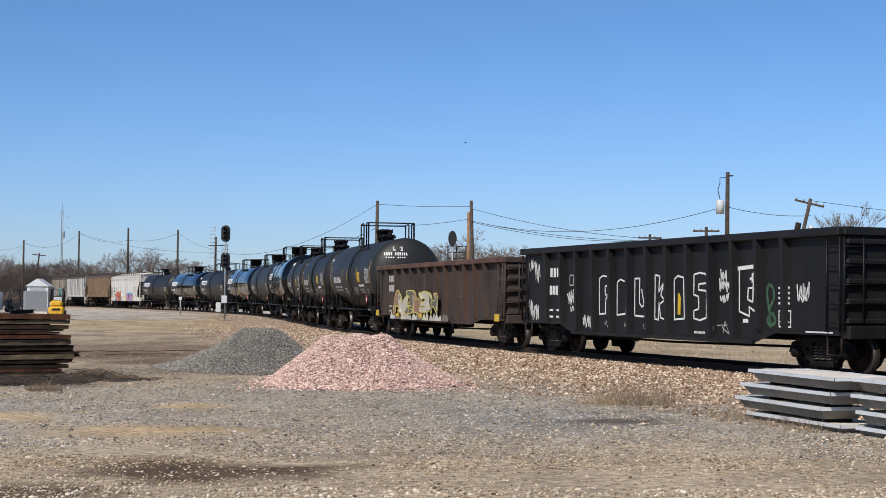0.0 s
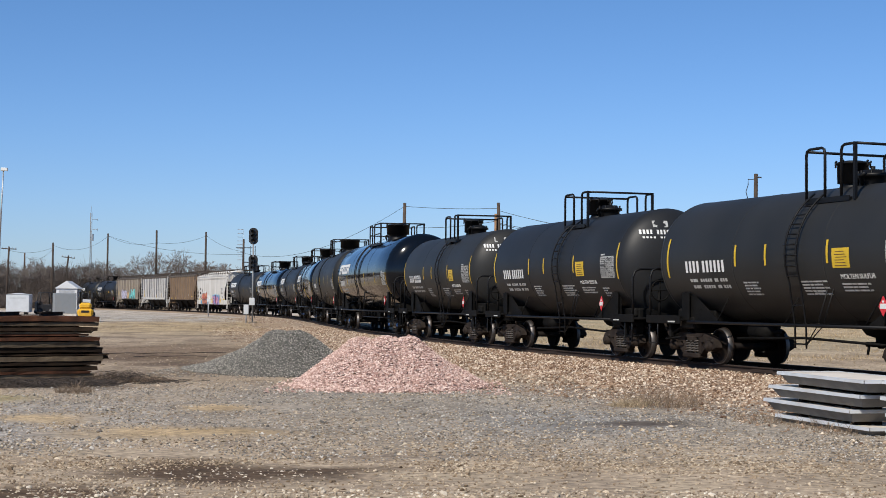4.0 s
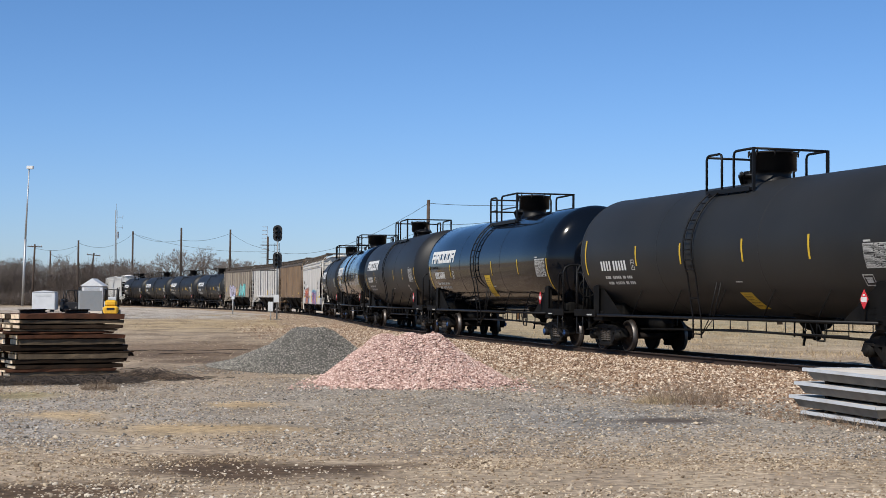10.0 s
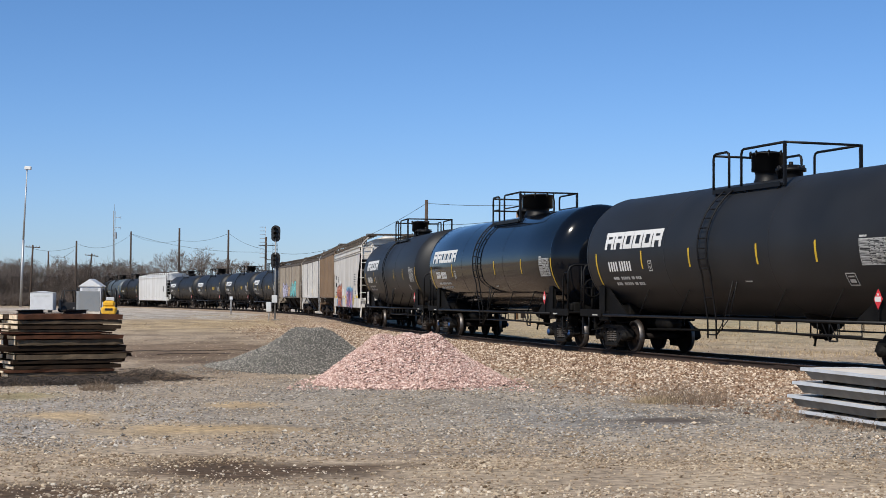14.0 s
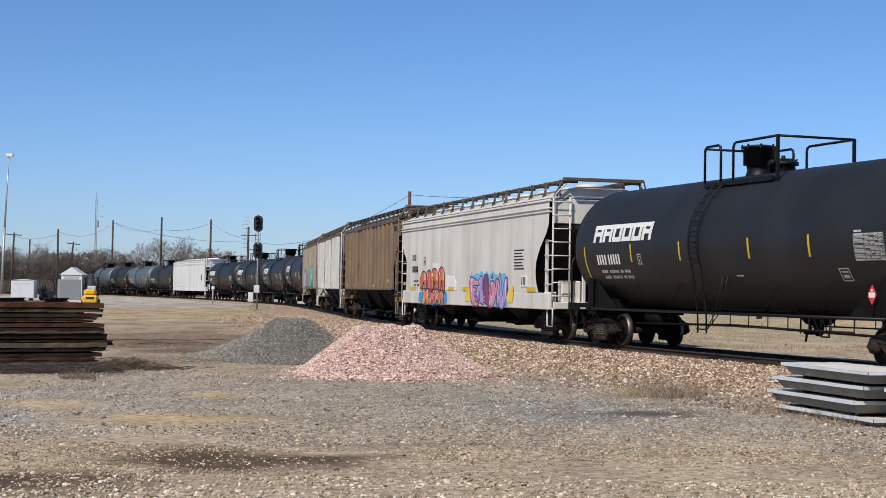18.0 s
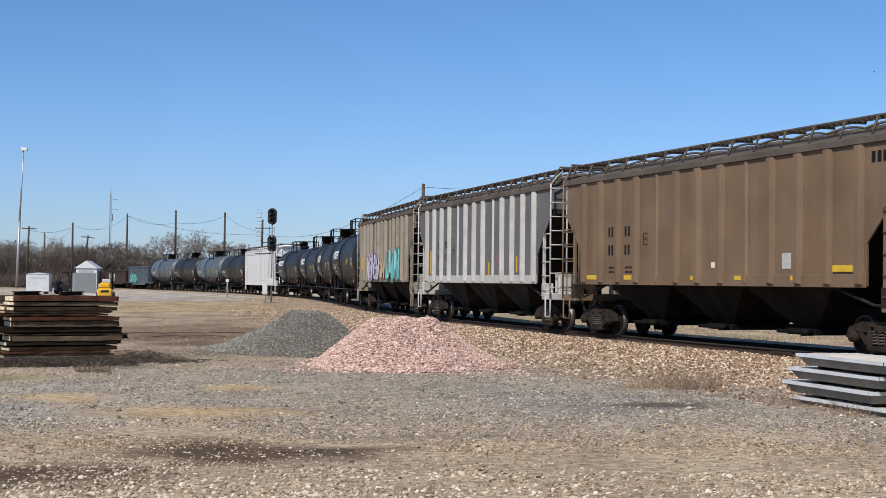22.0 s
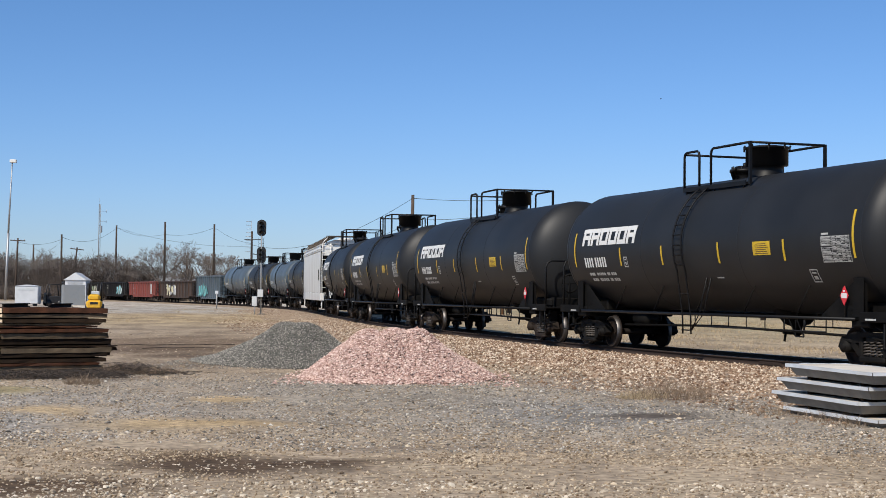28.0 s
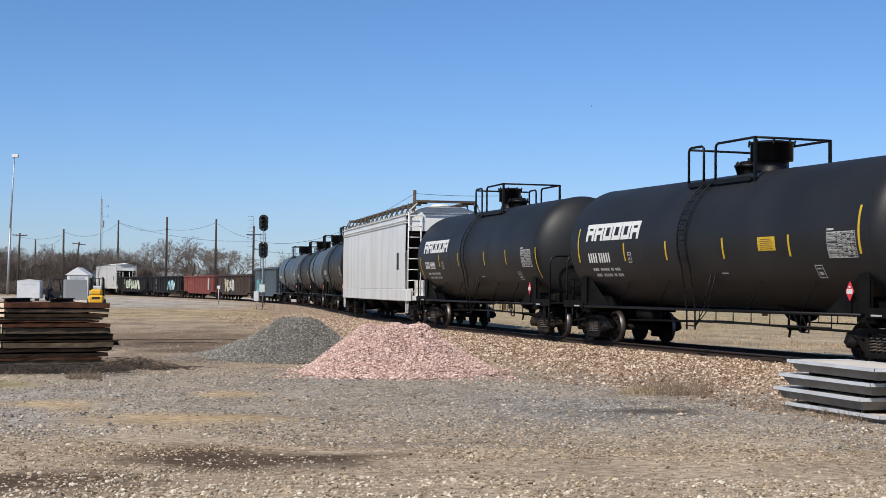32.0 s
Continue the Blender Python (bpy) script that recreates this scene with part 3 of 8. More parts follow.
        part("brake_gear", mb, M["under"], car)
        if s > 0:
            part("brake_wheel", MB().lathe([(0.0, 0.26), (0.02, 0.28), (0.04, 0.26), (0.02, 0.24), (0.0, 0.26)], "x", 20, (xh + 0.05, -0.62, 1.75)).tube([(xh + 0.05, -0.88, 1.75), (xh + 0.05, -0.36, 1.75)], 0.014, 5).tube([(xh + 0.05, -0.62, 1.49), (xh + 0.05, -0.62, 2.01)], 0.014, 5).tube([(xh + 0.02, -0.62, 1.05), (xh + 0.02, -0.62, 1.75)], 0.04, 6), M["under"], car)
        coupler(car, s * (half - 0.62), s)
    # long pipe rail and struts under the sides
    for sy in (-1, 1):
        ry = sy * (ys + 0.04)
        mb = MB().tube([(-tc + 0.1, ry, 0.98), (tc - 0.1, ry, 0.98)], 0.040, 6)
        part("side_rail", mb, M["rail_pipe"], car, "long black pipe rail along the underframe")
        mb = MB()
        n = 5 if not short else 3
        for k in range(n):
            x = -tc * 0.66 + 2 * tc * 0.66 * k / (n - 1)
            mb.tube([(x, ry, 0.98), (x + 0.34, sy * (r * 0.78), zc - r * 0.60)], 0.017, 5)
        part("rail_strut", mb, M["under"], car, "thin slanting struts")
        if not short:
            mb = MB()
            x0, x1 = 0.0, tc - 1.1
            mb.tube([(x0, ry, 0.70), (x1, ry, 0.70)], 0.020, 5)
            for k in range(8):
                x = x0 + (x1 - x0) * k / 7
                mb.tube([(x, ry, 0.70), (x, ry, 0.98)], 0.015, 4)
            for a in (tc * 0.66, tc * 0.66 + 0.30):
                mb.tube([(a - 0.26, ry, 0.94), (a, ry, 0.58), (a, ry, 0.94)], 0.017, 4)
            mb.tube([(tc * 0.66, ry, 0.58), (tc * 0.66 + 0.30, ry, 0.58)], 0.017, 4)
            part("lower_rail", mb, M["rail_pipe"], car, "thin safety rail hung below the pipe")
    # outlet valve, brake cylinder and piping below
    mb = MB()
    mb.lathe([(0.52, 0.05), (0.56, 0.10), (0.74, 0.12), (0.80, 0.30), (0.90, 0.38), (zc - r + 0.1, 0.55)], "z", 14, (2.2 if not short else 1.6, 0, 0))
    mb.box(2.05 if not short else 1.45, 2.35 if not short else 1.75, -0.32, -0.10, 0.56, 0.66, 0.03)
    mb.tube([(2.2 if not short else 1.6, -0.30, 0.62), (2.2 if not short else 1.6, -0.34, 0.40)], 0.03, 5)
    part("outlet_valve", mb, M["under"], car, "bottom outlet valve with its skid")
    mb = MB().lathe([(-tc + 1.7, 0.0), (-tc + 1.72, 0.20), (-tc + 2.5, 0.20), (-tc + 2.55, 0.05), (-tc + 2.9, 0.04)], "x", 12, (0, -0.45, 0.80))
    mb.tube([(-tc + 1.4, -0.7, 0.62), (0, -0.75, 0.70), (tc - 1.4, -0.7, 0.62)], 0.03, 5)
    part("brake_cylinder", mb, M["under"], car)
    # manway, its cover, platform and railing
    top = zc + r
    dx, dr = T["drum"]
    cx = T["cover"]
    dt = top + (0.68 if not short else 0.52)
    mb = MB()
    mb.lathe([(top - 0.10, dr * 0.95), (top + 0.06, dr * 0.78), (top + 0.14, dr * 0.76), (dt - 0.46, dr * 0.80), (dt - 0.45, dr), (dt - 0.05, dr), (dt - 0.045, dr + 0.035), (dt - 0.01, dr + 0.035), (dt, dr), (dt + 0.03, dr * 0.6), (dt + 0.035, 0.0)], "z", 30, (dx, 0, 0))
    mw = part("manway", mb, M["rail_pipe"], car, "round black manway housing with its lid")
    bolt = shared("eye_bolt", lambda: MB().tube([(0, 0, -0.07), (0, 0, 0.05)], 0.022, 5).tube([(0, 0, 0.05), (0.03, 0, 0.075)], 0.026, 5), M["rail_pipe"])
    for k in range(8):
        w = k * math.pi / 4 + 0.3
        part("eye_bolt", bolt, None, mw, at=pose(dx + (dr + 0.03) * math.cos(w), (dr + 0.03) * math.sin(w), dt - 0.05))
    mb = MB()
    mb.lathe([(top - 0.06, 0.30), (top + 0.14, 0.28), (top + 0.15, 0.36), (top + 0.22, 0.36), (top + 0.23, 0.26), (top + 0.30, 0.22), (top + 0.31, 0.0)], "z", 18, (cx, 0, 0))
    cover = part("bolted_cover", mb, M["rail_pipe"], car, "bolted round cover with its studs")
    stud = shared("stud", lambda: MB().tube([(0, 0, 0), (0, 0, 0.16)], 0.024, 5), M["rail_pipe"])
    for k in range(8):
        w = k * math.pi / 4
        part("stud", stud, None, cover, at=pose(cx + 0.31 * math.cos(w), 0.31 * math.sin(w), top + 0.13))
    mb = MB().tube([(cx - 0.15, 0.1, top + 0.25), (cx - 0.15, 0.1, top + 0.40)], 0.05, 6).tube([(cx + 0.1, -0.35, top - 0.03), (cx + 0.1, -0.42, top + 0.16), (cx + 0.28, -0.42, top + 0.20)], 0.045, 6)
    part("vent_pipe", mb, M["rail_pipe"], car)
    xl, xr = T["deck"]
    pz = (zc + 1.38) if not short else (zc + 1.13)
    for sy in (-1, 1):
        mb = MB()
        y0, y1 = sorted((sy * 0.58, sy * 1.02))
        xa, xb = xl, xr - 0.15
        for k in range(6):
            y = y0 + (y1 - y0) * (k + 0.5) / 6
            mb.box(xa, xb, y - 0.020, y + 0.020, pz - 0.02, pz + 0.02)
        n = max(3, int((xb - xa) / 0.22))
        for k in range(n + 1):
            x = xa + (xb - xa) * k / n
            mb.box(x - 0.012, x + 0.012, y0, y1, pz - 0.045, pz - 0.02)
        mb.box(xa, xb, *sorted((sy * 1.02, sy * 1.035)), pz - 0.06, pz + 0.05)
        for x in (xa + 0.12, (xa + xb) / 2, xb - 0.12):
            mb.tube([(x, sy * 1.0, pz - 0.03), (x, sy * 1.0, zc + math.sqrt(r * r - 1.0) - 0.01)], 0.022, 4)
        part("walkway", mb, M["rail_pipe"], car, "open grating walkway beside the manway")
    rt = top + (0.68 if not short else 0.62) + T.get("rail", 0.0)
    rr = 0.031
    b = 0.11

    def loop(mb, x0, x1, y, z0, z1):
        mb.tube([(x0, y, z0), (x0, y, z1 - b), (x0 + b * 0.3, y, z1 - b * 0.3), (x0 + b, y, z1), (x1 - b, y, z1), (x1 - b * 0.3, y, z1 - b * 0.3), (x1, y, z1 - b), (x1, y, z0)], rr, 6)

    w1 = 0.74 if not short else 0.66
    for sy in (-1, 1):
        # a short loop behind the ladder's gap, then a long one with a square corner post
        mb = MB()
        loop(mb, xl, xl + w1, sy * 1.0, pz, rt)
        part("railing", mb, M["rail_pipe"], car, "bent pipe loop of the platform railing")
        mb = MB()
        g = xl + w1 + 0.56
        mb.tube([(g, sy * 1.0, pz), (g, sy * 1.0, rt - b), (g + b * 0.3, sy * 1.0, rt - b * 0.3), (g + b, sy * 1.0, rt), (xr, sy * 1.0, rt)], rr, 6)
        mb.box(xr - 0.032, xr + 0.032, sy * 1.0 - 0.032, sy * 1.0 + 0.032, pz - 0.05, rt + 0.02)
        if look_["kind"] == "gloss":
            mb.tube([(g, sy * 1.0, (pz + rt) / 2), (xr, sy * 1.0, (pz + rt) / 2)], 0.024, 6)
            mb.tube([(xl, sy * 1.0, (pz + rt) / 2), (xl + w1, sy * 1.0, (pz + rt) / 2)], 0.024, 6)
        part("railing", mb, M["rail_pipe"], car, "bent pipe loop of the platform railing")
    for x, z in ((xl, rt - 0.04), (xr, rt)) + (((xl, (pz + rt) / 2),) if look_["kind"] == "gloss" else ()):
        part("end_rail", MB().tube([(x, -1.0, z), (x, 1.0, z)], rr, 6), M["rail_pipe"], car)
    # ladders that follow the shell on both sides
    for sy in (-1, 1):
        lx = T["ladder"]
        mb = MB()
        pts = []
        for k in range(13):
            w = radians(112 - 78 * k / 12)
            pts.append((lx + 0.10 * max(0, k - 5) / 7, sy * (r + 0.09) * math.sin(w), zc + (r + 0.09) * math.cos(w)))
        pts = [(lx, sy * (ys + 0.06), 0.50), (lx, sy * (ys + 0.07), 0.98)] + pts
        for w in (-0.20, 0.20):
            mb.tube([(x + w, y, z) for x, y, z in pts], 0.022, 5)
        n = 11
        for k in range(n):
            f = (k + 0.15) / n * (len(pts) - 1)
            q = Vector(pts[int(f)]).lerp(Vector(pts[min(int(f) + 1, len(pts) - 1)]), f - int(f))
            mb.tube([(q.x - 0.25, q.y, q.z), (q.x + 0.23, q.y, q.z)], 0.017, 4)
        for a in (0.55, 0.75):
            mb.tube([(lx + 0.18, sy * (ys + 0.06), 0.56), (lx + a, sy * (ys + 0.04), 0.98), (lx + a + 0.35, sy * r * 0.86, zc - r * 0.5)], 0.016, 4)
        part("ladder", mb, M["rail_pipe"], car, "curved black ladder up to the platform")
    # marks on the near side, in plain shapes where they name an owner
    for x, z0, z1 in T["strips"]:
        part("reflector_strip", patch(MB(), r, zc, x - 0.036, x + 0.036, z0, z1, n=8), M["yellow"], car, "yellow reflector strip")
    wm = M["white"]
    put_on = []

    def put(x0, x1, z0, z1):
        patch(put_on[-1], r, zc, x0, x1, z0, z1, 0, 1)

    def framed(mb, x0, x1, z0, z1, e=0.022):
        for a, b_, c, d in ((x0, x1, z0, z0 + e), (x0, x1, z1 - e, z1), (x0, x0 + e, z0, z1), (x1 - e, x1, z0, z1)):
            patch(mb, r, zc, a, b_, c, d, 0, 3)
        return mb

    if look_.get("logo"):
        lx0, lx1, lz0, lz1 = T["logo"]
        lh, w = lz1 - lz0, (lx1 - lx0) / 6
        for k in range(6):
            x0, x1 = lx0 + k * w + 0.01, lx0 + (k + 1) * w - 0.035
            t_, s_, e = w * 0.25, 0.05, 0.115
            mb = MB()
            cut = (0.36, 0.36, 0.0, 0.0, 0.0, 0.36)[k]
            patch(mb, r, zc, x0, x0 + t_, lz0, lz1, s_)
            patch(mb, r, zc, x0, x1 - 0.02, lz1 - e, lz1, s_ * 0.25, 2, 0.007)
            patch(mb, r, zc, x0 + s_ * cut, x1 - 0.02 + s_ * cut, lz0 + lh * cut, lz0 + lh * cut + e, s_ * 0.25, 2, 0.007)
            patch(mb, r, zc, x1 - t_, x1, lz0, lz1, s_)
            part("logo_block", mb, wm, car, "white block of the owner's mark")
    nx0, nx1, nz0, nz1 = T["num"]
    n = 9 if not short else 10
    w = (nx1 - nx0) / (n + 0.5)
    for k in range(n):
        put_on.append(MB())
        x = nx0 + w * (k + (0.5 if k > 3 else 0))
        put(x, x + w * 0.58, nz0, nz1)
        part("mark_bar", put_on[-1], wm, car)
    put_on.append(MB())
    for k in range(2):
        bars(None, put, nx0 + 0.12 + 0.06 * k, nz0 - 0.22 - 0.15 * k, [0.10, 0.20, -0.08, 0.09, 0.07, 0.09, 0.07, 0.09, -0.06, 0.16, -0.04, 0.09, 0.07, 0.09], 0.075, 0.025)
    tagged(part("weight_mark", put_on[-1], M["white_old"], car, "worn white weight stencil as bars"), kind="stuff")
    # ruled table of test dates: a frame, its lines and the worn entries
    x0, x1, z0, z1 = T["table"]
    mb = framed(MB(), x0, x1, z0, z1, 0.014)
    rows_ = 11
    for k in range(rows_):
        z = z0 + (z1 - z0) * k / rows_
        patch(mb, r, zc, x0, x1, z, z + 0.010, 0, 1)
        for q, (u, v) in enumerate(((0.03, 0.36), (0.40, 0.54), (0.57, 0.70), (0.72, 0.84), (0.87, 0.97))):
            if (k * 5 + q * 3) % 7 != 2:
                patch(mb, r, zc, x0 + (x1 - x0) * u, x0 + (x1 - x0) * (v - 0.02 * ((k + q) % 3)), z + 0.018, z + (z1 - z0) / rows_ * 0.72, 0, 1)
    for u in (0.38, 0.555, 0.71, 0.855):
        patch(mb, r, zc, x0 + (x1 - x0) * u, x0 + (x1 - x0) * u + 0.010, z0, z1, 0, 3)
    patch(mb, r, zc, x0 + 0.02, x0 + 0.26, z1 + 0.03, z1 + 0.07, 0, 1)
    tagged(part("data_panel", mb, M["white_old"], car, "white ruled table of test dates"), kind="stuff")
    if T.get("notice"):
        x0, x1, z0, z1 = T["notice"]
        pl_ = part("yellow_panel", patch(MB(), r, zc, x0, x1, z0, z1), M["yellow"], car, "yellow notice panel")
        mb = MB()
        for k in range(6):
            z = z0 + (z1 - z0) * (0.10 + 0.14 * k)
            patch(mb, r, zc, x0 + 0.09 + 0.03 * (k % 2), x1 - 0.08 - 0.04 * (k % 3), z, z + 0.012, 0, 1, 0.010)
        part("notice_lines", mb, M["gon_rust"], pl_)
    if look_.get("placard"):
        x0, x1, z0, z1, lean_ = look_["placard"]
        pl_ = part("yellow_placard", patch(MB(), r, zc, x0, x1, z0, z1, lean_, 8), M["yellow"], car, "large yellow notice with fine print lines")
        mb = MB()
        for k in range(9):
            u = 0.12 + 0.09 * k
            z = z0 + (z1 - z0) * u
            patch(mb, r, zc, x0 + 0.05 + lean_ * u, x1 - 0.05 - 0.06 * (k % 3) + lean_ * u, z, z + 0.008, 0, 1, 0.010)
        tagged(part("notice_lines", mb, M["gon_rust"], pl_), kind="stuff")
    if short:
        cu = bpy.data.curves.new("hazard_text", "FONT")
        cu.body, cu.size, cu.extrude = "MOLTEN SULFUR", 0.145, 0.002
        ob = new("hazard_text", cu)
        ob.parent = car
        cu.materials.append(M["white"])
        lean = math.degrees(math.asin((2.0 - zc) / r))
        ob.matrix_basis = pose(2.14, round_y(r, zc, 1.94, 0.010), 1.94, 90 - lean, 0, 0)
        for x, z, n, ww in ((-1.47, 1.88, 5, [0.16, 0.1, 0.2, 0.06]), (0.74, 1.88, 5, [0.25, 0.12, 0.3, 0.16]), (2.11, 1.82, 3, [0.3, 0.14, 0.3, 0.1]), (3.5, 1.80, 4, [0.12, 0.1, 0.14])):
            put_on.append(MB())
            for k in range(n):
                bars(None, put, x, z - 0.065 * k, ww[:len(ww) - (k % 2)], 0.034, 0.025)
            tagged(part("small_print", put_on[-1], M["white_old"], car), kind="stuff")
    # hazard diamond in its holder near the front
    hx, hz = (6.06, 1.45) if not short else (3.35, 1.40)
    hy = -ys - 0.06
    mb = MB()
    mb.prism([(hx - 0.14, hz), (hx, hz - 0.20), (hx + 0.14, hz), (hx, hz + 0.20)], "y", hy - 0.012, hy)
    pl_ = part("hazard_placard", mb, M["red"], car, "red diamond hazard placard")
    part("placard_panel", MB().box(hx - 0.095, hx + 0.095, hy - 0.016, hy - 0.012, hz - 0.05, hz + 0.05), M["white"], pl_)
    part("placard_mark", MB().box(hx - 0.03, hx + 0.03, hy - 0.016, hy - 0.012, hz + 0.07, hz + 0.11), M["white"], pl_)
    part("placard_stem", MB().tube([(hx, hy + 0.02, 0.95), (hx, hy + 0.02, hz + 0.19)], 0.018, 5), M["rail_pipe"], pl_)
    # small framed boxes
    for key in ("frame_box", "low_box"):
        if T.get(key):
            x0, x1, z0, z1 = T[key]
            mb = framed(MB(), x0, x1, z0, z1)
            patch(mb, r, zc, x0 + 0.06, x1 - 0.06, z1 - 0.09, z1 - 0.06, 0, 1)
            patch(mb, r, zc, x0 + 0.075, x1 - 0.075, z0 + 0.06, z0 + 0.13, 0, 1)
            part("plate_box", mb, M["white_old"], car)
    patch_ = patch(MB(), r, zc, 1.05, 1.35, zc - 0.83, zc - 0.80, 0, 1)
    part("fine_mark", patch_, M["white_old"], car)
    if short:
        # a white patch and two lines of stencil high on the front head
        def on_head(mb, y0, y1, z0, z1):
            v = []
            for y, z in ((y0, z0), (y1, z0), (y1, z1), (y0, z1)):
                v.append((cyl + dome * math.sqrt(max(0.0, 1 - ((z - zc) ** 2 + y * y) / (r * r))) + 0.006, y, z))
            mb.add(v, [(0, 1, 2, 3)])
        mb = MB()
        on_head(mb, -0.62, -0.22, zc + 0.93, zc + 1.10)
        part("head_patch", mb, M["white_old"], car, "white patch on the head")
        mb = MB()
        for row, (y0, y1, z, hh, n) in enumerate(((-0.98, -0.02, zc + 0.74, 0.12, 11), (-0.92, -0.10, zc + 0.63, 0.05, 9))):
            for k in range(n):
                if k != 4:
                    a = y0 + (y1 - y0) * k / n
                    on_head(mb, a, a + (y1 - y0) / n * 0.62, z, z + hh)
        tagged(part("head_mark", mb, M["white"], car, "white stencil on the head as bars"), kind="stuff")
    return car, axles, trucks


def flat(mb, pts, w, y):
    """A painted line of width w through (x, z) points, on the plane y."""
    for (xa, za), (xb, zb) in zip(pts, pts[1:]):
        d = Vector((xb - xa, zb - za))
        if d.length < 1e-4:
            continue
        d.normalize()
        n = Vector((-d.y, d.x)) * w / 2
        e = d * w * 0.35
        mb.add([(xa - e.x + n.x, y, za - e.y + n.y), (xb + e.x + n.x, y, zb + e.y + n.y), (xb + e.x - n.x, y, zb + e.y - n.y), (xa - e.x - n.x, y, za - e.y - n.y)], [(0, 1, 2, 3)])
    return mb


def poly(mb, pts, y):
    return mb.add([(x, y, z) for x, z in pts], [tuple(range(len(pts)))])


def scrawl(rng, x0, x1, z0, z1, n):
    """A loose hand-drawn tag of n turns, as (x, z) points."""
    pts = []
    for k in range(n):
        u = (k + 0.5) / n
        pts.append((x0 + (x1 - x0) * (u + rng.uniform(-0.18, 0.18)), (z0 if k % 2 else z1) + (z1 - z0) * rng.uniform(-0.28, 0.28)))
    return pts


PAINT = {}


def spray(c):
    if c not in PAINT:
        PAINT[c] = mat("spray_paint", c, 0.55, var=0.12, scale=3)
    return PAINT[c]


SWOLLEN = (  # letter-like swollen shapes in a unit square
    ((0, 0), (0, 0.9), (0.2, 1.05), (0.7, 1), (0.95, 0.75), (0.75, 0.5), (1, 0.05), (0.7, 0), (0.5, 0.35), (0.38, 0.35), (0.36, 0)),
    ((0, 0.15), (0.05, 1), (0.35, 1.02), (0.36, 0.35), (0.6, 0.33), (0.62, 1), (0.95, 1), (1, 0.12), (0.75, -0.02), (0.25, -0.02)),
    ((0, 0.05), (0.05, 0.95), (0.9, 1.05), (0.95, 0.78), (0.42, 0.72), (0.42, 0.62), (0.85, 0.6), (0.85, 0.38), (0.4, 0.36), (0.4, 0.28), (1, 0.25), (0.95, -0.02)),
    ((0, 0), (0.25, 0.95), (0.6, 1.06), (0.85, 0.9), (1.02, 0), (0.7, 0), (0.62, 0.25), (0.42, 0.25), (0.35, 0)),
    ((0.02, 0), (0.02, 1), (0.33, 1), (0.6, 0.5), (0.62, 1.02), (0.98, 1), (1, 0), (0.68, 0), (0.4, 0.5), (0.36, 0)))


def soften(pts):
    """One round of corner cutting on a closed outline."""
    out = []
    for (xa, za), (xb, zb) in zip(pts, pts[1:] + pts[:1]):
        out += [(xa * 0.78 + xb * 0.22, za * 0.78 + zb * 0.22), (xa * 0.22 + xb * 0.78, za * 0.22 + zb * 0.78)]
    return out


ARCH = ((0.0, 0.72), (0.22, 0.97), (0.62, 1.0), (0.92, 0.76), (1.0, 0.08), (0.80, 0.0), (0.66, 0.14), (0.60, 0.46), (0.46, 0.50), (0.36, 0.12), (0.12, 0.0), (0.03, 0.35))
DROP = ((0.0, 0.30), (0.12, 0.74), (0.45, 1.0), (0.80, 0.97), (1.0, 0.74), (1.0, 0.0), (0.74, 0.0), (0.68, 0.40), (0.52, 0.44), (0.40, 0.16), (0.18, 0.06))
HOOK = ((0.0, 0.88), (0.52, 1.0), (0.66, 0.72), (0.60, 0.46), (0.70, 0.62), (1.0, 0.62), (0.96, 0.10), (0.72, 0.0), (0.38, 0.02), (0.14, 0.34))
FOOT = ((0.12, 1.0), (0.50, 0.92), (0.92, 1.0), (0.80, 0.62), (1.0, 0.04), (0.64, 0.0), (0.52, 0.42), (0.38, 0.0), (0.0, 0.05), (0.20, 0.55))
# the letters of the large piece on the pale hopper: shape, its box along the side, colour
BUBBLES = ((DROP, -5.72, -4.70, 1.40, 2.145, (0.55, 0.13, 0.05)), (HOOK, -4.74, -3.70, 1.36, 2.20, (0.58, 0.12, 0.09)), (ARCH, -4.10, -2.98, 1.28, 2.24, (0.52, 0.13, 0.04)), (ARCH, -3.09, -2.16, 1.28, 2.28, (0.55, 0.12, 0.06)),
           (FOOT, -5.42, -4.18, 0.87, 1.50, (0.60, 0.22, 0.08)), (FOOT, -4.42, -3.36, 0.87, 1.48, (0.56, 0.13, 0.12)), (FOOT, -3.58, -2.94, 0.87, 1.48, (0.62, 0.26, 0.10)), (FOOT, -3.18, -2.22, 0.87, 1.44, (0.55, 0.14, 0.07)))


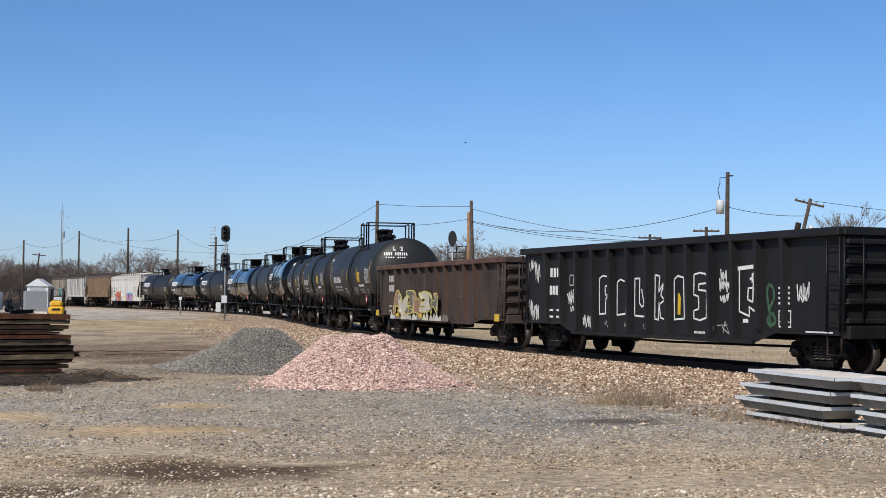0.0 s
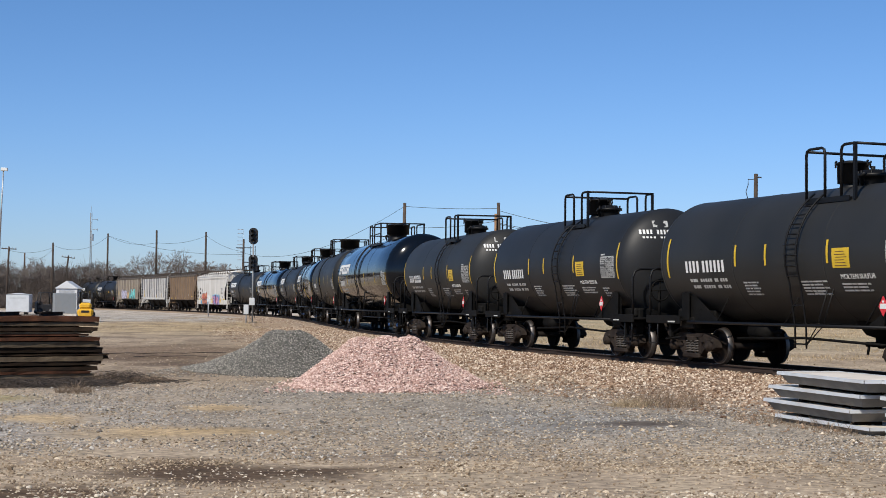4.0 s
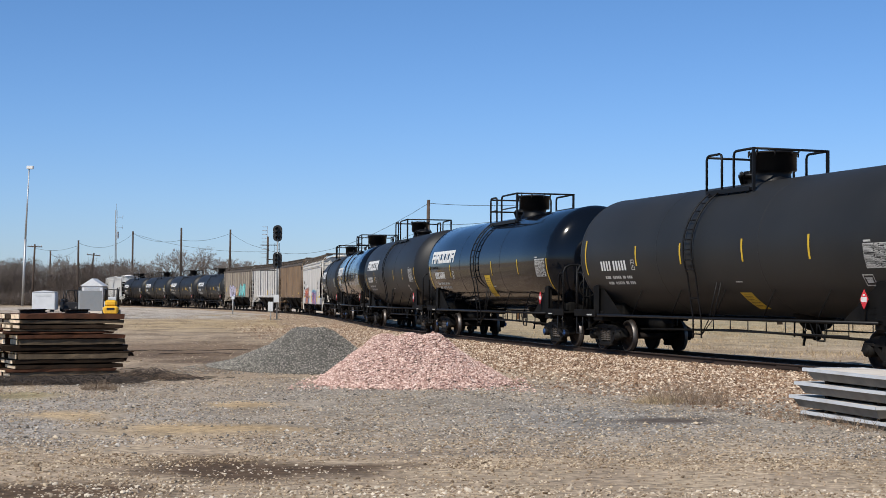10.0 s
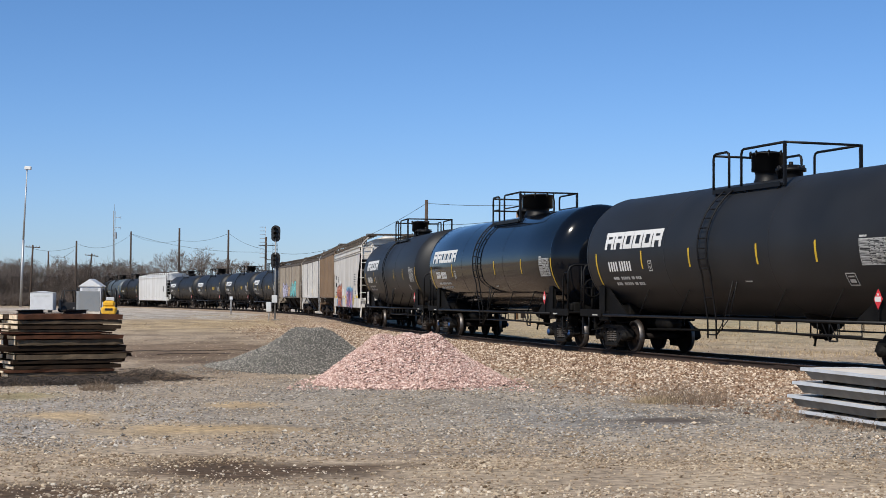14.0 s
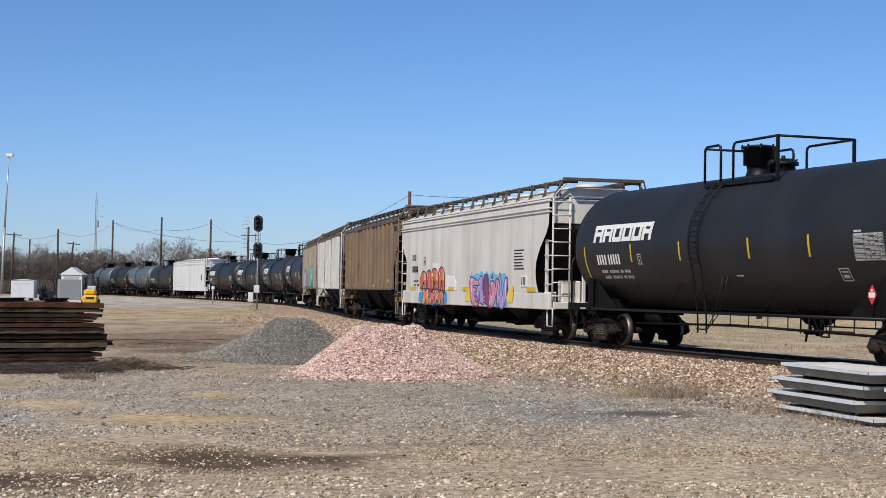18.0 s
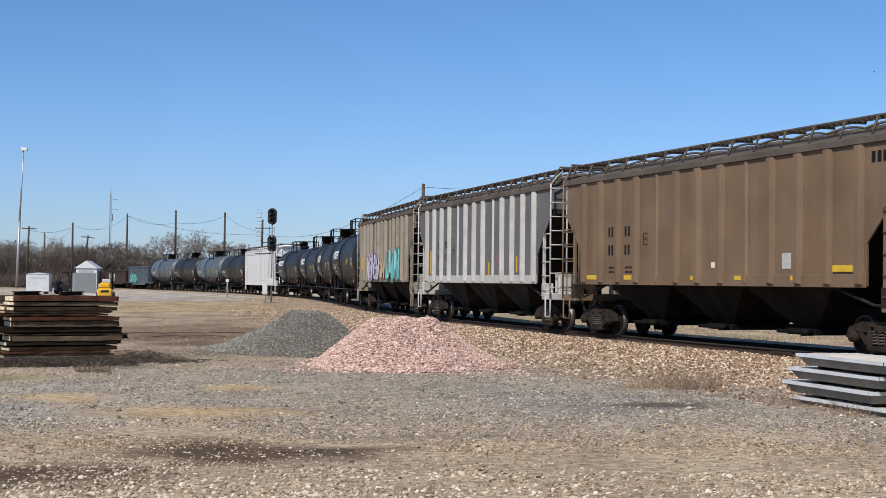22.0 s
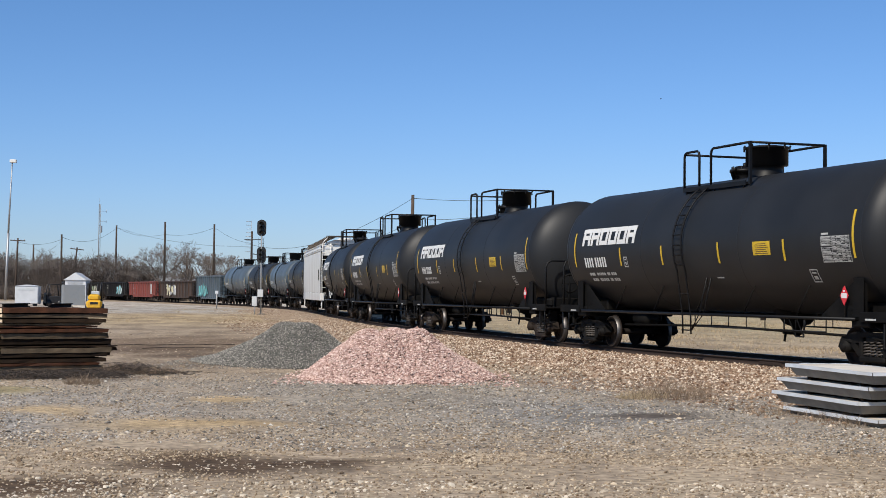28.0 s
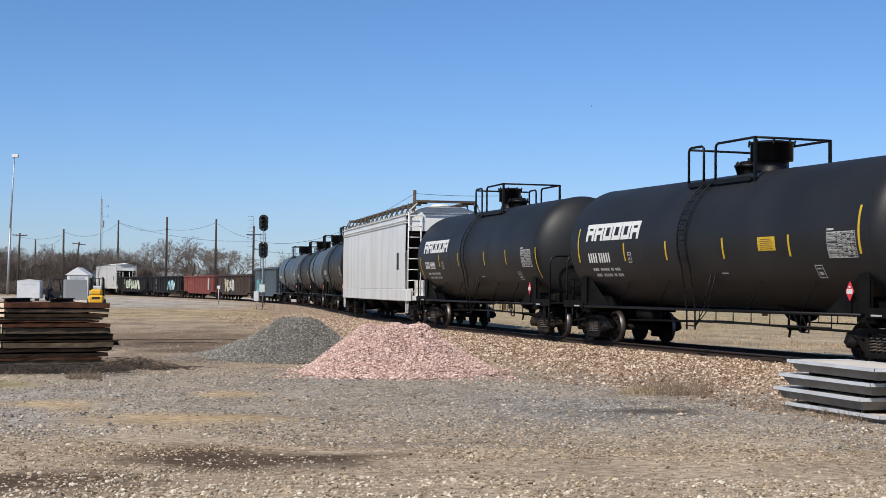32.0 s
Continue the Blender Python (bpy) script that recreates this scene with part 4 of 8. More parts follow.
def piece(car, rng, x0, x1, z0, z1, y, n, fills, edge, halo=None, label="", rows=1):
    """A graffiti piece of n swollen letters: halo, fills and outlines, each a thin coat of its own."""
    h, w = z1 - z0, (x1 - x0) / n
    if halo:
        pts = [(x0 - 0.12 + (x1 - x0 + 0.24) * k / 13, z1 + rng.uniform(-0.05, 0.18)) for k in range(14)]
        pts += [(x1 + 0.12 - (x1 - x0 + 0.24) * k / 13, z0 + rng.uniform(-0.06, 0.05)) for k in range(14)]
        part("graffiti_halo", poly(MB(), pts, y - 0.003), spray(halo), car)
    inner, line = MB(), MB()
    start = rng.randrange(5)
    for k in range(n):
        shape = SWOLLEN[(start + k * 2 + k // 3) % 5]
        tilt, low, tall = rng.uniform(-0.4, 0.45), rng.uniform(-0.04, 0.10), rng.uniform(0.88, 1.06)
        a = x0 + w * k - 0.2 * w
        flip, turn = rng.random() < 0.5, rng.random() < 0.5
        put = lambda u, v: (a + 1.42 * w * ((1 - u if flip else u) + tilt * (v - 0.5)), z0 + h * (low + (1 - v if turn else v) * (tall - low)))
        pts = soften([put(u + rng.uniform(-0.20, 0.20), v + rng.uniform(-0.13, 0.13)) for u, v in shape])
        part("graffiti_letter", poly(MB(), pts, y - 0.006 - 0.0008 * k), spray(fills[k % len(fills)]), car, label)
        flat(line, pts + [pts[0]], 0.04, y - 0.0115)
        flat(inner, [put(0.14, 0.25), put(0.16, 0.6), put(0.22, 0.85)], 0.035, y - 0.0105)
        flat(inner, [put(0.80, 0.15), put(0.82, 0.3)], 0.04, y - 0.0105)
        # a second tone over the foot of the letter
        part("graffiti_shade", poly(MB(), soften([put(0.05, 0.02), put(0.06, 0.22 + 0.1 * (k % 2)), put(0.30, 0.16), put(0.30, 0.02)]), y - 0.0108), spray(tuple(min(1, c * 1.5 + 0.05) for c in fills[(k + 1) % len(fills)])), car)
    part("graffiti_highlight", inner, spray((0.75, 0.70, 0.68)), car)
    part("graffiti_outline", line, spray(edge), car)


def end_ladder(car, x, s, y, z0, z1, mat_, n, label=""):
    """A corner ladder on a side, close to the end, and one on the end wall."""
    xs = x - s * 0.26
    part("side_ladder", ladder_mb((xs, y, z0), (xs, y, z1), 0.42, n), mat_, car, label)
    mb = MB()
    sg = 1 if y > 0 else -1
    for w in (0.05, 0.50):
        mb.tube([(x + s * 0.03, y - sg * w, z0), (x + s * 0.03, y - sg * w, z1)], 0.024, 5)
    for k in range(n):
        z = z0 + (z1 - z0) * (k + 0.5) / n
        mb.tube([(x + s * 0.03, y - sg * 0.03, z), (x + s * 0.03, y - sg * 0.52, z)], 0.018, 5)
    part("end_ladder", mb, mat_, car, label)


def hopper_car(i, L, style):
    """A covered hopper. style: rib, smooth or white."""
    info = {"brown": "faded brown ribbed covered hopper car, dusty", "grey": "grey covered hopper car with chalky white ribs",
            "tan": "weathered tan ribbed hopper car with cyan graffiti", "smooth": "pale grey curved-side hopper car with bright graffiti",
            "white": "clean white curved-side covered hopper car"}
    car = thing("hopper_car", info[style], "hopper car", "cars of the freight train")
    rng = random.Random(40 + i)
    half = L / 2
    lb = half - (0.68 if style != "smooth" else 0.50)
    ribbed = style in ("brown", "grey", "tan")
    body_m = {"brown": M["hop_brown"], "grey": M["hop_grey"], "tan": M["hop_tan"], "smooth": M["hop_white"], "white": M["hop_clean"]}[style]
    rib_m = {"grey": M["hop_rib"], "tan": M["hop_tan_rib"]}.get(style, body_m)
    trim = {"brown": M["hop_brown"], "grey": M["hop_rib"], "tan": M["hop_tan_rib"]}.get(style, body_m)
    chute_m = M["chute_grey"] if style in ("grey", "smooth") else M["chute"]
    roof_m = M["roof_dark"] if ribbed else body_m
    eave = {"white": 4.50, "smooth": 4.16}.get(style, 4.38)
    peak = eave + (0.30 if style != "smooth" else 0.38)
    zb = 1.43
    yw = 1.50
    tc = half - 1.90
    axles, trucks = [], []
    for s in (-1, 1):
        tr, ax = truck(car, s * tc, 1, 0)
        trucks.append((tr, s * tc))
        axles += ax
        coupler(car, s * (half - 0.62), s)
    # inner body with sloped ends and three chutes, shade painted into their dark colour
    slope = 2.5
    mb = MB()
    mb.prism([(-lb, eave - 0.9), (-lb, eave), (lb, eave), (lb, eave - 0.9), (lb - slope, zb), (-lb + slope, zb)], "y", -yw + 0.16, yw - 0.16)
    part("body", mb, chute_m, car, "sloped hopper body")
    n = 3
    span = 2 * (lb - slope) / n
    for k in range(n):
        a = -lb + slope + span * k
        mb = MB()
        c = a + span / 2
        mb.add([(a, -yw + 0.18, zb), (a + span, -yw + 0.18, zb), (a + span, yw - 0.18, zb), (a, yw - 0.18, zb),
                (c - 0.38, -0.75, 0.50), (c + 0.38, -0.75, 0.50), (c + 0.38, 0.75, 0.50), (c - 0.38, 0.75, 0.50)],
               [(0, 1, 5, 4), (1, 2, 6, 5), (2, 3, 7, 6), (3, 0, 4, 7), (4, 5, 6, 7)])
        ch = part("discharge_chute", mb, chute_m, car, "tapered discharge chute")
        part("outlet_gate", MB().box(c - 0.55, c + 0.55, -0.95, 0.95, 0.36, 0.50, 0.02).tube([(c - 0.6, -1.12, 0.43), (c + 0.6, -1.12, 0.43)], 0.05, 6).tube([(c + 0.45, -1.2, 0.43), (c + 0.45, -0.9, 0.43)], 0.08, 8), M["under"], ch)
    part("centre_sill", MB().box(-half + 0.5, half - 0.5, -0.24, 0.24, 0.68, 0.98, 0.02), M["under"], car)
    for sy in (-1, 1):
        if ribbed:
            # outer sheet, cut away towards its lower ends
            ya, yb = sorted((sy * yw, sy * (yw - 0.04)))
            cut = 1.06
            part("side_sheet", MB().prism([(-lb, eave), (lb, eave), (lb, eave - 1.07), (lb - cut, zb + 0.85), (lb - cut, zb), (-lb + cut, zb), (-lb + cut, zb + 0.85), (-lb, eave - 1.07)], "y", ya, yb), body_m, car, "flat steel side sheet")
            part("sill_strip", MB().box(-lb + cut, lb - cut, *sorted((sy * yw, sy * (yw + 0.03))), zb - 0.03, zb + 0.24, 0.008), trim, car)
            nr = 13
            for k in range(nr):
                x = -lb + cut + 0.22 + (2 * (lb - cut) - 0.44) * k / (nr - 1)
                h = {"grey": 0.078, "tan": 0.105}.get(style, 0.10)
                thin = k in (4, 8)
                h = h * (0.5 if thin else 1)
                mb = MB()
                z0, z1 = zb + 0.02, eave - 0.13
                y0, y1 = sy * yw, sy * (yw + (0.12 if not thin else 0.05))
                mb.add([(x - h - 0.03, y0, z0), (x + h + 0.03, y0, z0), (x + h * 0.7, y1, z0 + 0.03), (x - h * 0.7, y1, z0 + 0.03), (x - h - 0.03, y0, z1), (x + h + 0.03, y0, z1), (x + h * 0.7, y1, z1 - 0.03), (x - h * 0.7, y1, z1 - 0.03)],
                       [(0, 1, 2, 3), (4, 7, 6, 5), (0, 3, 7, 4), (3, 2, 6, 7), (2, 1, 5, 6)])
                if sy < 0:
                    for q in range(9):
                        z = z0 + 0.15 + (z1 - z0 - 0.3) * q / 8
                        mb.box(x + h + 0.035, x + h + 0.06, y0 - 0.012, y0, z, z + 0.03)
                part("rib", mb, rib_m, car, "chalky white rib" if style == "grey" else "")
            part("top_chord", MB().box(-lb - 0.05, lb + 0.05, *sorted((sy * (yw - 0.1), sy * (yw + 0.07))), eave - 0.14, eave + 0.02, 0.015), roof_m, car)
        else:
            # bulged sheet over a deep sill
            n = 22
            v, f = [], []
            cut = 0.0
            for k in range(n + 1):
                u = k / n
                z = 1.40 + (eave - 1.40) * u
                y = sy * (yw + 0.086 + 0.022 * math.sin(math.pi * min(1, u * 1.15)) - (0.06 if u > 0.98 else 0))
                e = lb - 0.02 if style == "white" else float(np.interp(z, (1.40, 1.46, 1.72, 2.0, 2.3, 2.7, 3.1, 3.4, 5.0), (lb - 0.86, lb - 0.90, lb - 1.07, lb - 1.10, lb - 1.05, lb - 0.72, lb - 0.22, lb, lb)))
                v += [(-e, y, z), (e, y, z)]
            for k in range(n):
                f.append((2 * k, 2 * k + 1, 2 * k + 3, 2 * k + 2))
            part("side_sheet", MB().add(v, f, True), body_m, car, "curved smooth side sheet")
            mb = MB()
            for z in (eave - 0.40, eave - 0.30, eave - 0.08):
                mb.box(-lb + cut, lb - cut, *sorted((sy * (yw + 0.0), sy * (yw + 0.13))), z - 0.022, z + 0.022, 0.01)
            part("top_chord", mb, body_m, car, "ribbed top chord")
            part("side_sill", MB().box(-half + 0.78, half - 0.42, *sorted((sy * (yw - 0.12), sy * (yw + 0.104))), 0.90, 1.39, 0.02), body_m, car, "deep pale side sill")
            for k in range(0 if style == "white" else 8):
                x = -lb + 1.6 + (2 * lb - 3.2) * k / 7
                part("panel_seam", MB().box(x - 0.012, x + 0.012, *sorted((sy * (yw + 0.06), sy * (yw + 0.112))), 1.5, eave - 0.75), body_m, car)
        for s in (-1, 1):
            # corner post, slope struts, step and ladders
            y = sy * (yw - 0.02)
            xe = lb + 0.22 if ribbed else lb + 0.16
            part("slope_strut", MB().tube([(s * (lb - 0.05), y * 0.93, 1.02), (s * (lb - 1.0), y * 0.93, 1.06), (s * (lb - slope), y * 0.9, zb)], 0.035, 6), M["truck"], car)
            mb = MB()
            mb.box(*sorted((s * (lb - 0.55), s * (lb - 0.44))), *sorted((sy * yw, sy * (yw - 0.08))), 0.98, zb + 1.55, 0.01)
            part("inner_post", mb, trim, car, "upright post beside the open end")
            mb = MB()
            mb.box(*sorted((s * (lb - 0.60), s * (lb - 0.36))), *sorted((sy * (yw + 0.01), sy * (yw - 0.30))), 1.00, 1.42, 0.02)
            part("corner_plate", mb, M["truck"] if style == "brown" else trim, car, "bent corner plate")
            # one ladder on the corner of the end, one between the inner post and the corner
            mb = MB()
            for w in (0.0, 0.52):
                mb.tube([(s * xe, sy * (yw + 0.02 - w), 0.98), (s * xe, sy * (yw + 0.02 - w), eave + 0.02)], 0.028, 6)
            for k in range(8):
                z = 1.30 + (eave - 1.42) * k / 7
                mb.tube([(s * (xe + 0.03), sy * (yw + 0.05), z), (s * (xe + 0.03), sy * (yw - 0.53), z)], 0.018, 5)
            part("end_ladder", mb, trim, car, "corner ladder of angle and rod")
            mb = MB()
            for k in range(5):
                z = 1.22 + 0.42 * k
                mb.tube([(s * (lb - 0.50), sy * (yw + 0.03), z), (s * (xe - 0.02), sy * (yw + 0.03), z)], 0.017, 5)
            mb.tube([(s * xe, sy * (yw + 0.02), eave), (s * (xe + 0.06), sy * (yw - 0.14), eave + 0.22), (s * (xe + 0.06), sy * (yw - 0.34), eave + 0.40)], 0.026, 6)
            part("side_rung", mb, trim, car, "rod rungs beside the post")
            part("step", MB().tube([(s * (xe - 0.02), sy * yw, 1.0), (s * (xe - 0.02), sy * yw, 0.42), (s * (xe - 0.46), sy * yw, 0.42), (s * (xe - 0.46), sy * yw, 1.0)], 0.025, 5), trim, car)
    for s in (-1, 1):
        part("end_sill", MB().box(*sorted((s * (lb - 0.6), s * (lb + 0.20))), -yw, yw, 0.92, 1.12, 0.02), trim, car)
        mb = MB()
        for y in (-0.5, 0.5):
            mb.box(*sorted((s * (lb - 0.02), s * (lb + 0.06))), y - 0.05, y + 0.05, 1.05, eave - 0.9, 0.01)
        mb.box(*sorted((s * (lb - 0.4), s * (lb - 0.05))), -1.15, -0.55, 1.06, 1.75, 0.03)
        mb.lathe([(0, 0.0), (0.02, 0.28), (0.06, 0.28)], "x", 16, (s * (lb + 0.10), 0.55, 2.1))
        part("end_frame", mb, M["truck"] if style == "brown" else trim, car, "end frame with brake wheel")
        part("end_wall", MB().box(*sorted((s * (lb - 0.05), s * (lb + 0.02))), -yw + 0.04, yw - 0.04, eave - 0.74, eave - 0.02, 0.01), body_m, car, "flat upper end wall")
    # roof: a shallow ridge, hatch covers, running boards
    mb = MB()
    mb.prism([(-yw - 0.06, eave), (-yw * 0.5, peak - 0.04), (0, peak), (yw * 0.5, peak - 0.04), (yw + 0.06, eave)], "x", -lb, lb)
    part("roof", mb, roof_m, car, "shallow ridged roof")
    wz = peak + (0.16 if ribbed else 0.14)
    if ribbed:
        nh = 11
        for k in range(nh):
            x = -lb + 0.75 + (2 * lb - 1.5) * k / (nh - 1)
            mb = MB()
            pts = []
            for q in range(9):
                u = q / 8
                y = -0.62 + 1.24 * u
                pts.append((x - 0.2 + 0.3 * u, y, peak + 0.04 + 0.16 * math.sin(math.pi * u)))
            mb.tube(pts, 0.03, 5)
            mb.box(x - 0.55, x + 0.50, -0.42, 0.42, peak - 0.02, peak + 0.10, 0.04)
            part("hatch_cover", mb, roof_m, car, "hatch cover with its bowed strap")
    else:
        for k in range(10):
            x = -lb + 0.9 + (2 * lb - 1.8) * k / 9
            part("hatch_cover", MB().lathe([(peak - 0.05, 0.40), (peak + 0.08, 0.40), (peak + 0.12, 0.32), (peak + 0.14, 0.0)], "z", 14, (x, 0, 0)), roof_m, car)
    for sy in (-1, 1):
        mb = MB()
        for k in range(4):
            y = sy * (0.78 + 0.13 * k)
            mb.box(-lb - 0.25, lb + 0.25, y - 0.035, y + 0.035, wz - 0.02, wz + 0.015)
        nn = 14
        for k in range(nn + 1):
            x = -lb + 2 * lb * k / nn
            mb.box(x - 0.03, x + 0.03, *sorted((sy * 0.72, sy * 1.24)), wz - 0.07, wz - 0.02)
            mb.tube([(x, sy * 1.22, wz - 0.04), (x, sy * 1.36, eave + 0.06)], 0.028, 5)
            if not ribbed:
                mb.box(x - 0.025, x + 0.025, *sorted((sy * 1.24, sy * 1.29)), eave + 0.06, wz + 0.02)
        part("running_board", mb, roof_m if ribbed else M["roof_dark"], car, "grating running board on the roof")
    for s in (-1, 1):
        mb = MB()
        for k in range(5):
            x = s * (lb + 0.10 + 0.09 * k)
            mb.box(x - 0.028, x + 0.028, -1.2, 1.2, wz - 0.02, wz + 0.015)
        mb.tube([(s * (lb + 0.1), -yw, eave), (s * (lb + 0.25), -1.25, wz + 0.05), (s * (lb + 0.25), 1.25, wz + 0.05), (s * (lb + 0.1), yw, eave)], 0.03, 5)
        part("end_board", mb, roof_m if ribbed else M["roof_dark"], car)
    # marks and graffiti on the near side
    y = -yw - 0.005
    if style in ("brown", "grey", "tan"):
        mb = MB()
        dark = {"brown": M["rail_pipe"], "grey": M["rail_pipe"], "tan": M["rail_pipe"]}[style]
        for row, zz in ((0, 2.69), (1, 2.20)):
            for k in range(2):
                for q in range(2 + (row if style == "grey" else 0)):
                    x = -5.0 + 0.99 * k + (0.19 if style != "grey" else 0.16) * q
                    mb.box(x, x + (0.10 if style != "grey" else 0.06), y - 0.002, y + 0.004, zz, zz + 0.27)
        for zz in (1.72, 1.84):
            for x0 in (-4.95, -3.95):
                mb.box(x0, x0 + 0.16, y - 0.002, y + 0.004, zz, zz + 0.05)
                mb.box(x0 + 0.2, x0 + 0.42, y - 0.002, y + 0.004, zz, zz + 0.05)
        for a, b_, c, d in ((-2.92, -2.70, 2.44, 2.455), (-2.92, -2.70, 2.735, 2.75), (-2.92, -2.905, 2.44, 2.75), (-2.715, -2.70, 2.44, 2.75), (-2.85, -2.77, 2.56, 2.63)):
            mb.box(a, b_, y - 0.002, y + 0.004, c, d)
        if style == "brown":
            for q in range(4):
                mb.box(6.88 + 0.19 * q, 6.88 + 0.19 * q + 0.12, y - 0.002, y + 0.004, 3.86, 4.08)
        tagged(part("car_mark", mb, dark, car, "black stencilled mark as bars"), kind="stuff")
        yr = -yw - 0.034
        spots = {"grey": ((4.78, 1.78, 0.05, 0.5), (1.72, 1.62, 0.05, 0.5), (-6.05, 1.74, 0.06, 0.9)),
                 "tan": ((-6.30, 1.98, 0.07, 0.62), (6.10, 2.02, 0.07, 0.85), (-3.78, 1.72, 0.08, 0.55), (1.27, 1.70, 0.08, 0.55), (3.70, 1.70, 0.08, 0.5))}.get(
            style, ((-6.32, 1.54, 0.73, 0.12), (-3.98, 1.54, 0.45, 0.12), (-0.35, 1.54, 0.30, 0.10), (1.72, 1.54, 0.30, 0.10), (4.05, 1.54, 0.3, 0.10), (5.61, 1.72, 0.70, 0.13)))
        for x, z, w, h in spots:
            part("reflector_strip", MB().box(x, x + w, yr - 0.004, yr + 0.03, z, z + h), M["yellow"], car, "yellow reflector patch")
        if style == "brown":
            part("notice_plate", MB().box(3.69, 4.03, y - 0.006, y + 0.004, 1.79, 2.13), M["white_old"], car, "worn white notice plate")
            part("white_tag", MB().box(0.62, 0.78, y - 0.006, y + 0.004, 1.83, 1.96), M["white"], car)
            part("red_patch", MB().box(6.30, 6.42, y - 0.006, y + 0.004, 1.95, 2.12), spray((0.45, 0.05, 0.06)), car, "small red paint patch")
        if style == "grey":
            part("red_patch", MB().box(2.62, 3.05, y - 0.003, y + 0.004, 2.10, 2.32), spray((0.27, 0.09, 0.10)), car, "faded red paint patch")
            part("white_tag", MB().box(0.78, 0.98, y - 0.003, y + 0.004, 1.82, 1.98), M["white"], car)
    if style == "tan":
        yy = -yw - 0.122
        piece(car, rng, -3.88, -0.30, 1.48, 2.72, yy, 5, [(0.55, 0.52, 0.62), (0.42, 0.40, 0.55)], (0.08, 0.06, 0.12), label="pale lilac graffiti letters")
        piece(car, rng, 1.75, 5.10, 1.48, 2.85, yy, 5, [(0.10, 0.45, 0.44), (0.25, 0.62, 0.58)], (0.03, 0.08, 0.10), label="cyan graffiti letters")
        piece(car, rng, -0.12, 1.0, 1.55, 2.45, yy, 2, [(0.60, 0.40, 0.20)], (0.30, 0.16, 0.08))
    if style == "smooth":
        yy = -yw - 0.115
        mb = MB()
        for row, zz in ((0, 2.55), (1, 2.10)):
            for q in range(4 + 2 * row):
                x = -6.88 + 0.148 * q
                mb.box(x, x + 0.085, yy - 0.002, yy + 0.03, zz, zz + 0.24)
        for q in range(7):
            mb.box(5.62, 6.55 - 0.10 * (q % 3), yy, yy + 0.03, 2.10 + 0.095 * q, 2.135 + 0.095 * q)
        for u in (6.36, 6.50, 6.64):
            mb.box(u, u + 0.08, yy - 0.003, yy + 0.02, 1.62, 1.86)
        for a, b_, c, d in ((-5.18, -4.94, 2.36, 2.38), (-5.18, -4.94, 2.66, 2.68), (-5.18, -5.16, 2.36, 2.68), (-4.96, -4.94, 2.36, 2.68), (-5.1, -5.02, 2.44, 2.54)):
            mb.box(a, b_, yy - 0.002, yy + 0.02, c, d)
        part("white_plate", MB().box(6.28, 6.84, yy, yy + 0.02, 1.57, 1.90), M["white"], car, "white notice square")
        tagged(part("car_mark", mb, M["rail_pipe"], car, "dark stencilled lines as bars"), kind="stuff")
        for q, word in enumerate(("LD LMT  216000", "LT WT      67000")):
            cu = bpy.data.curves.new("weight_text", "FONT")
            cu.body, cu.size, cu.extrude, cu.space_character = word, 0.112, 0.002, 0.92
            ob = new("weight_text", cu)
            ob.parent = car
            cu.materials.append(M["rail_pipe"])
            ob.matrix_basis = pose(-6.71 + 0.06 * q, yy + 0.010, 1.725 - 0.155 * q, 90, 0, 0)
        part("white_primer_patch", MB().prism([(-2.15, 1.42), (-0.75, 1.42), (-0.8, 1.70), (-1.1, 1.92), (-2.1, 1.98)], "y", yy, yy + 0.02).prism([(-3.9, 1.9), (-3.0, 1.9), (-3.0, 2.38), (-3.9, 2.44)], "y", yy, yy + 0.02), M["white"], car, "white buffed patch")
        mb = MB()
        for x in (-7.15, 6.85, -1.75, 0.05):
            mb.box(x, x + 0.75, yy - 0.002, yy + 0.04, 1.42, 1.55)
        part("reflector_strip", mb, M["yellow"], car, "amber reflector strips")
        part("graffiti_halo", poly(MB(), soften([(-5.90, 0.87), (-5.88, 1.34), (-5.2, 1.37), (-4.6, 1.75), (-4.2, 1.85), (-3.8, 1.55), (-2.9, 1.5), (-2.2, 1.36), (-1.88, 1.36), (-1.90, 0.87)]), yy - 0.001), spray((0.04, 0.27, 0.55)), car, "flat blue behind the letters")
        for k, (shape, x0, x1, z0, z1, tone) in enumerate(BUBBLES):
            put = lambda u, v: (x0 + (x1 - x0) * u, z0 + (z1 - z0) * v)
            pts = soften([put(u, v) for u, v in shape])
            part("graffiti_letter", poly(MB(), pts, yy - 0.004 - 0.0008 * k), spray(tone), car, "orange-red bubble graffiti letters")
            part("graffiti_shade", poly(MB(), soften([put(0.60, 0.62), put(0.66, 0.92), put(0.84, 0.84), put(0.92, 0.55), put(0.80, 0.50)] if k < 4 else [put(0.1, 0.05), put(0.14, 0.4), put(0.32, 0.45), put(0.42, 0.1)]), yy - 0.0105), spray((0.66, 0.30, 0.12)), car)
            part("graffiti_outline", flat(MB(), pts + [pts[0]], 0.040, yy - 0.0115 - 0.0008 * k), spray((0.030, 0.012, 0.014)), car)
            glint = flat(MB(), [put(0.66, 0.88), put(0.80, 0.74), put(0.88, 0.56)], 0.018, yy - 0.021)
            flat(glint, [put(0.70, 0.60), put(0.88, 0.52)], 0.015, yy - 0.021)
            flat(glint, [put(0.22, 0.72), put(0.25, 0.78)], 0.055, yy - 0.021)
            part("graffiti_highlight", glint, spray((0.78, 0.70, 0.60)), car)
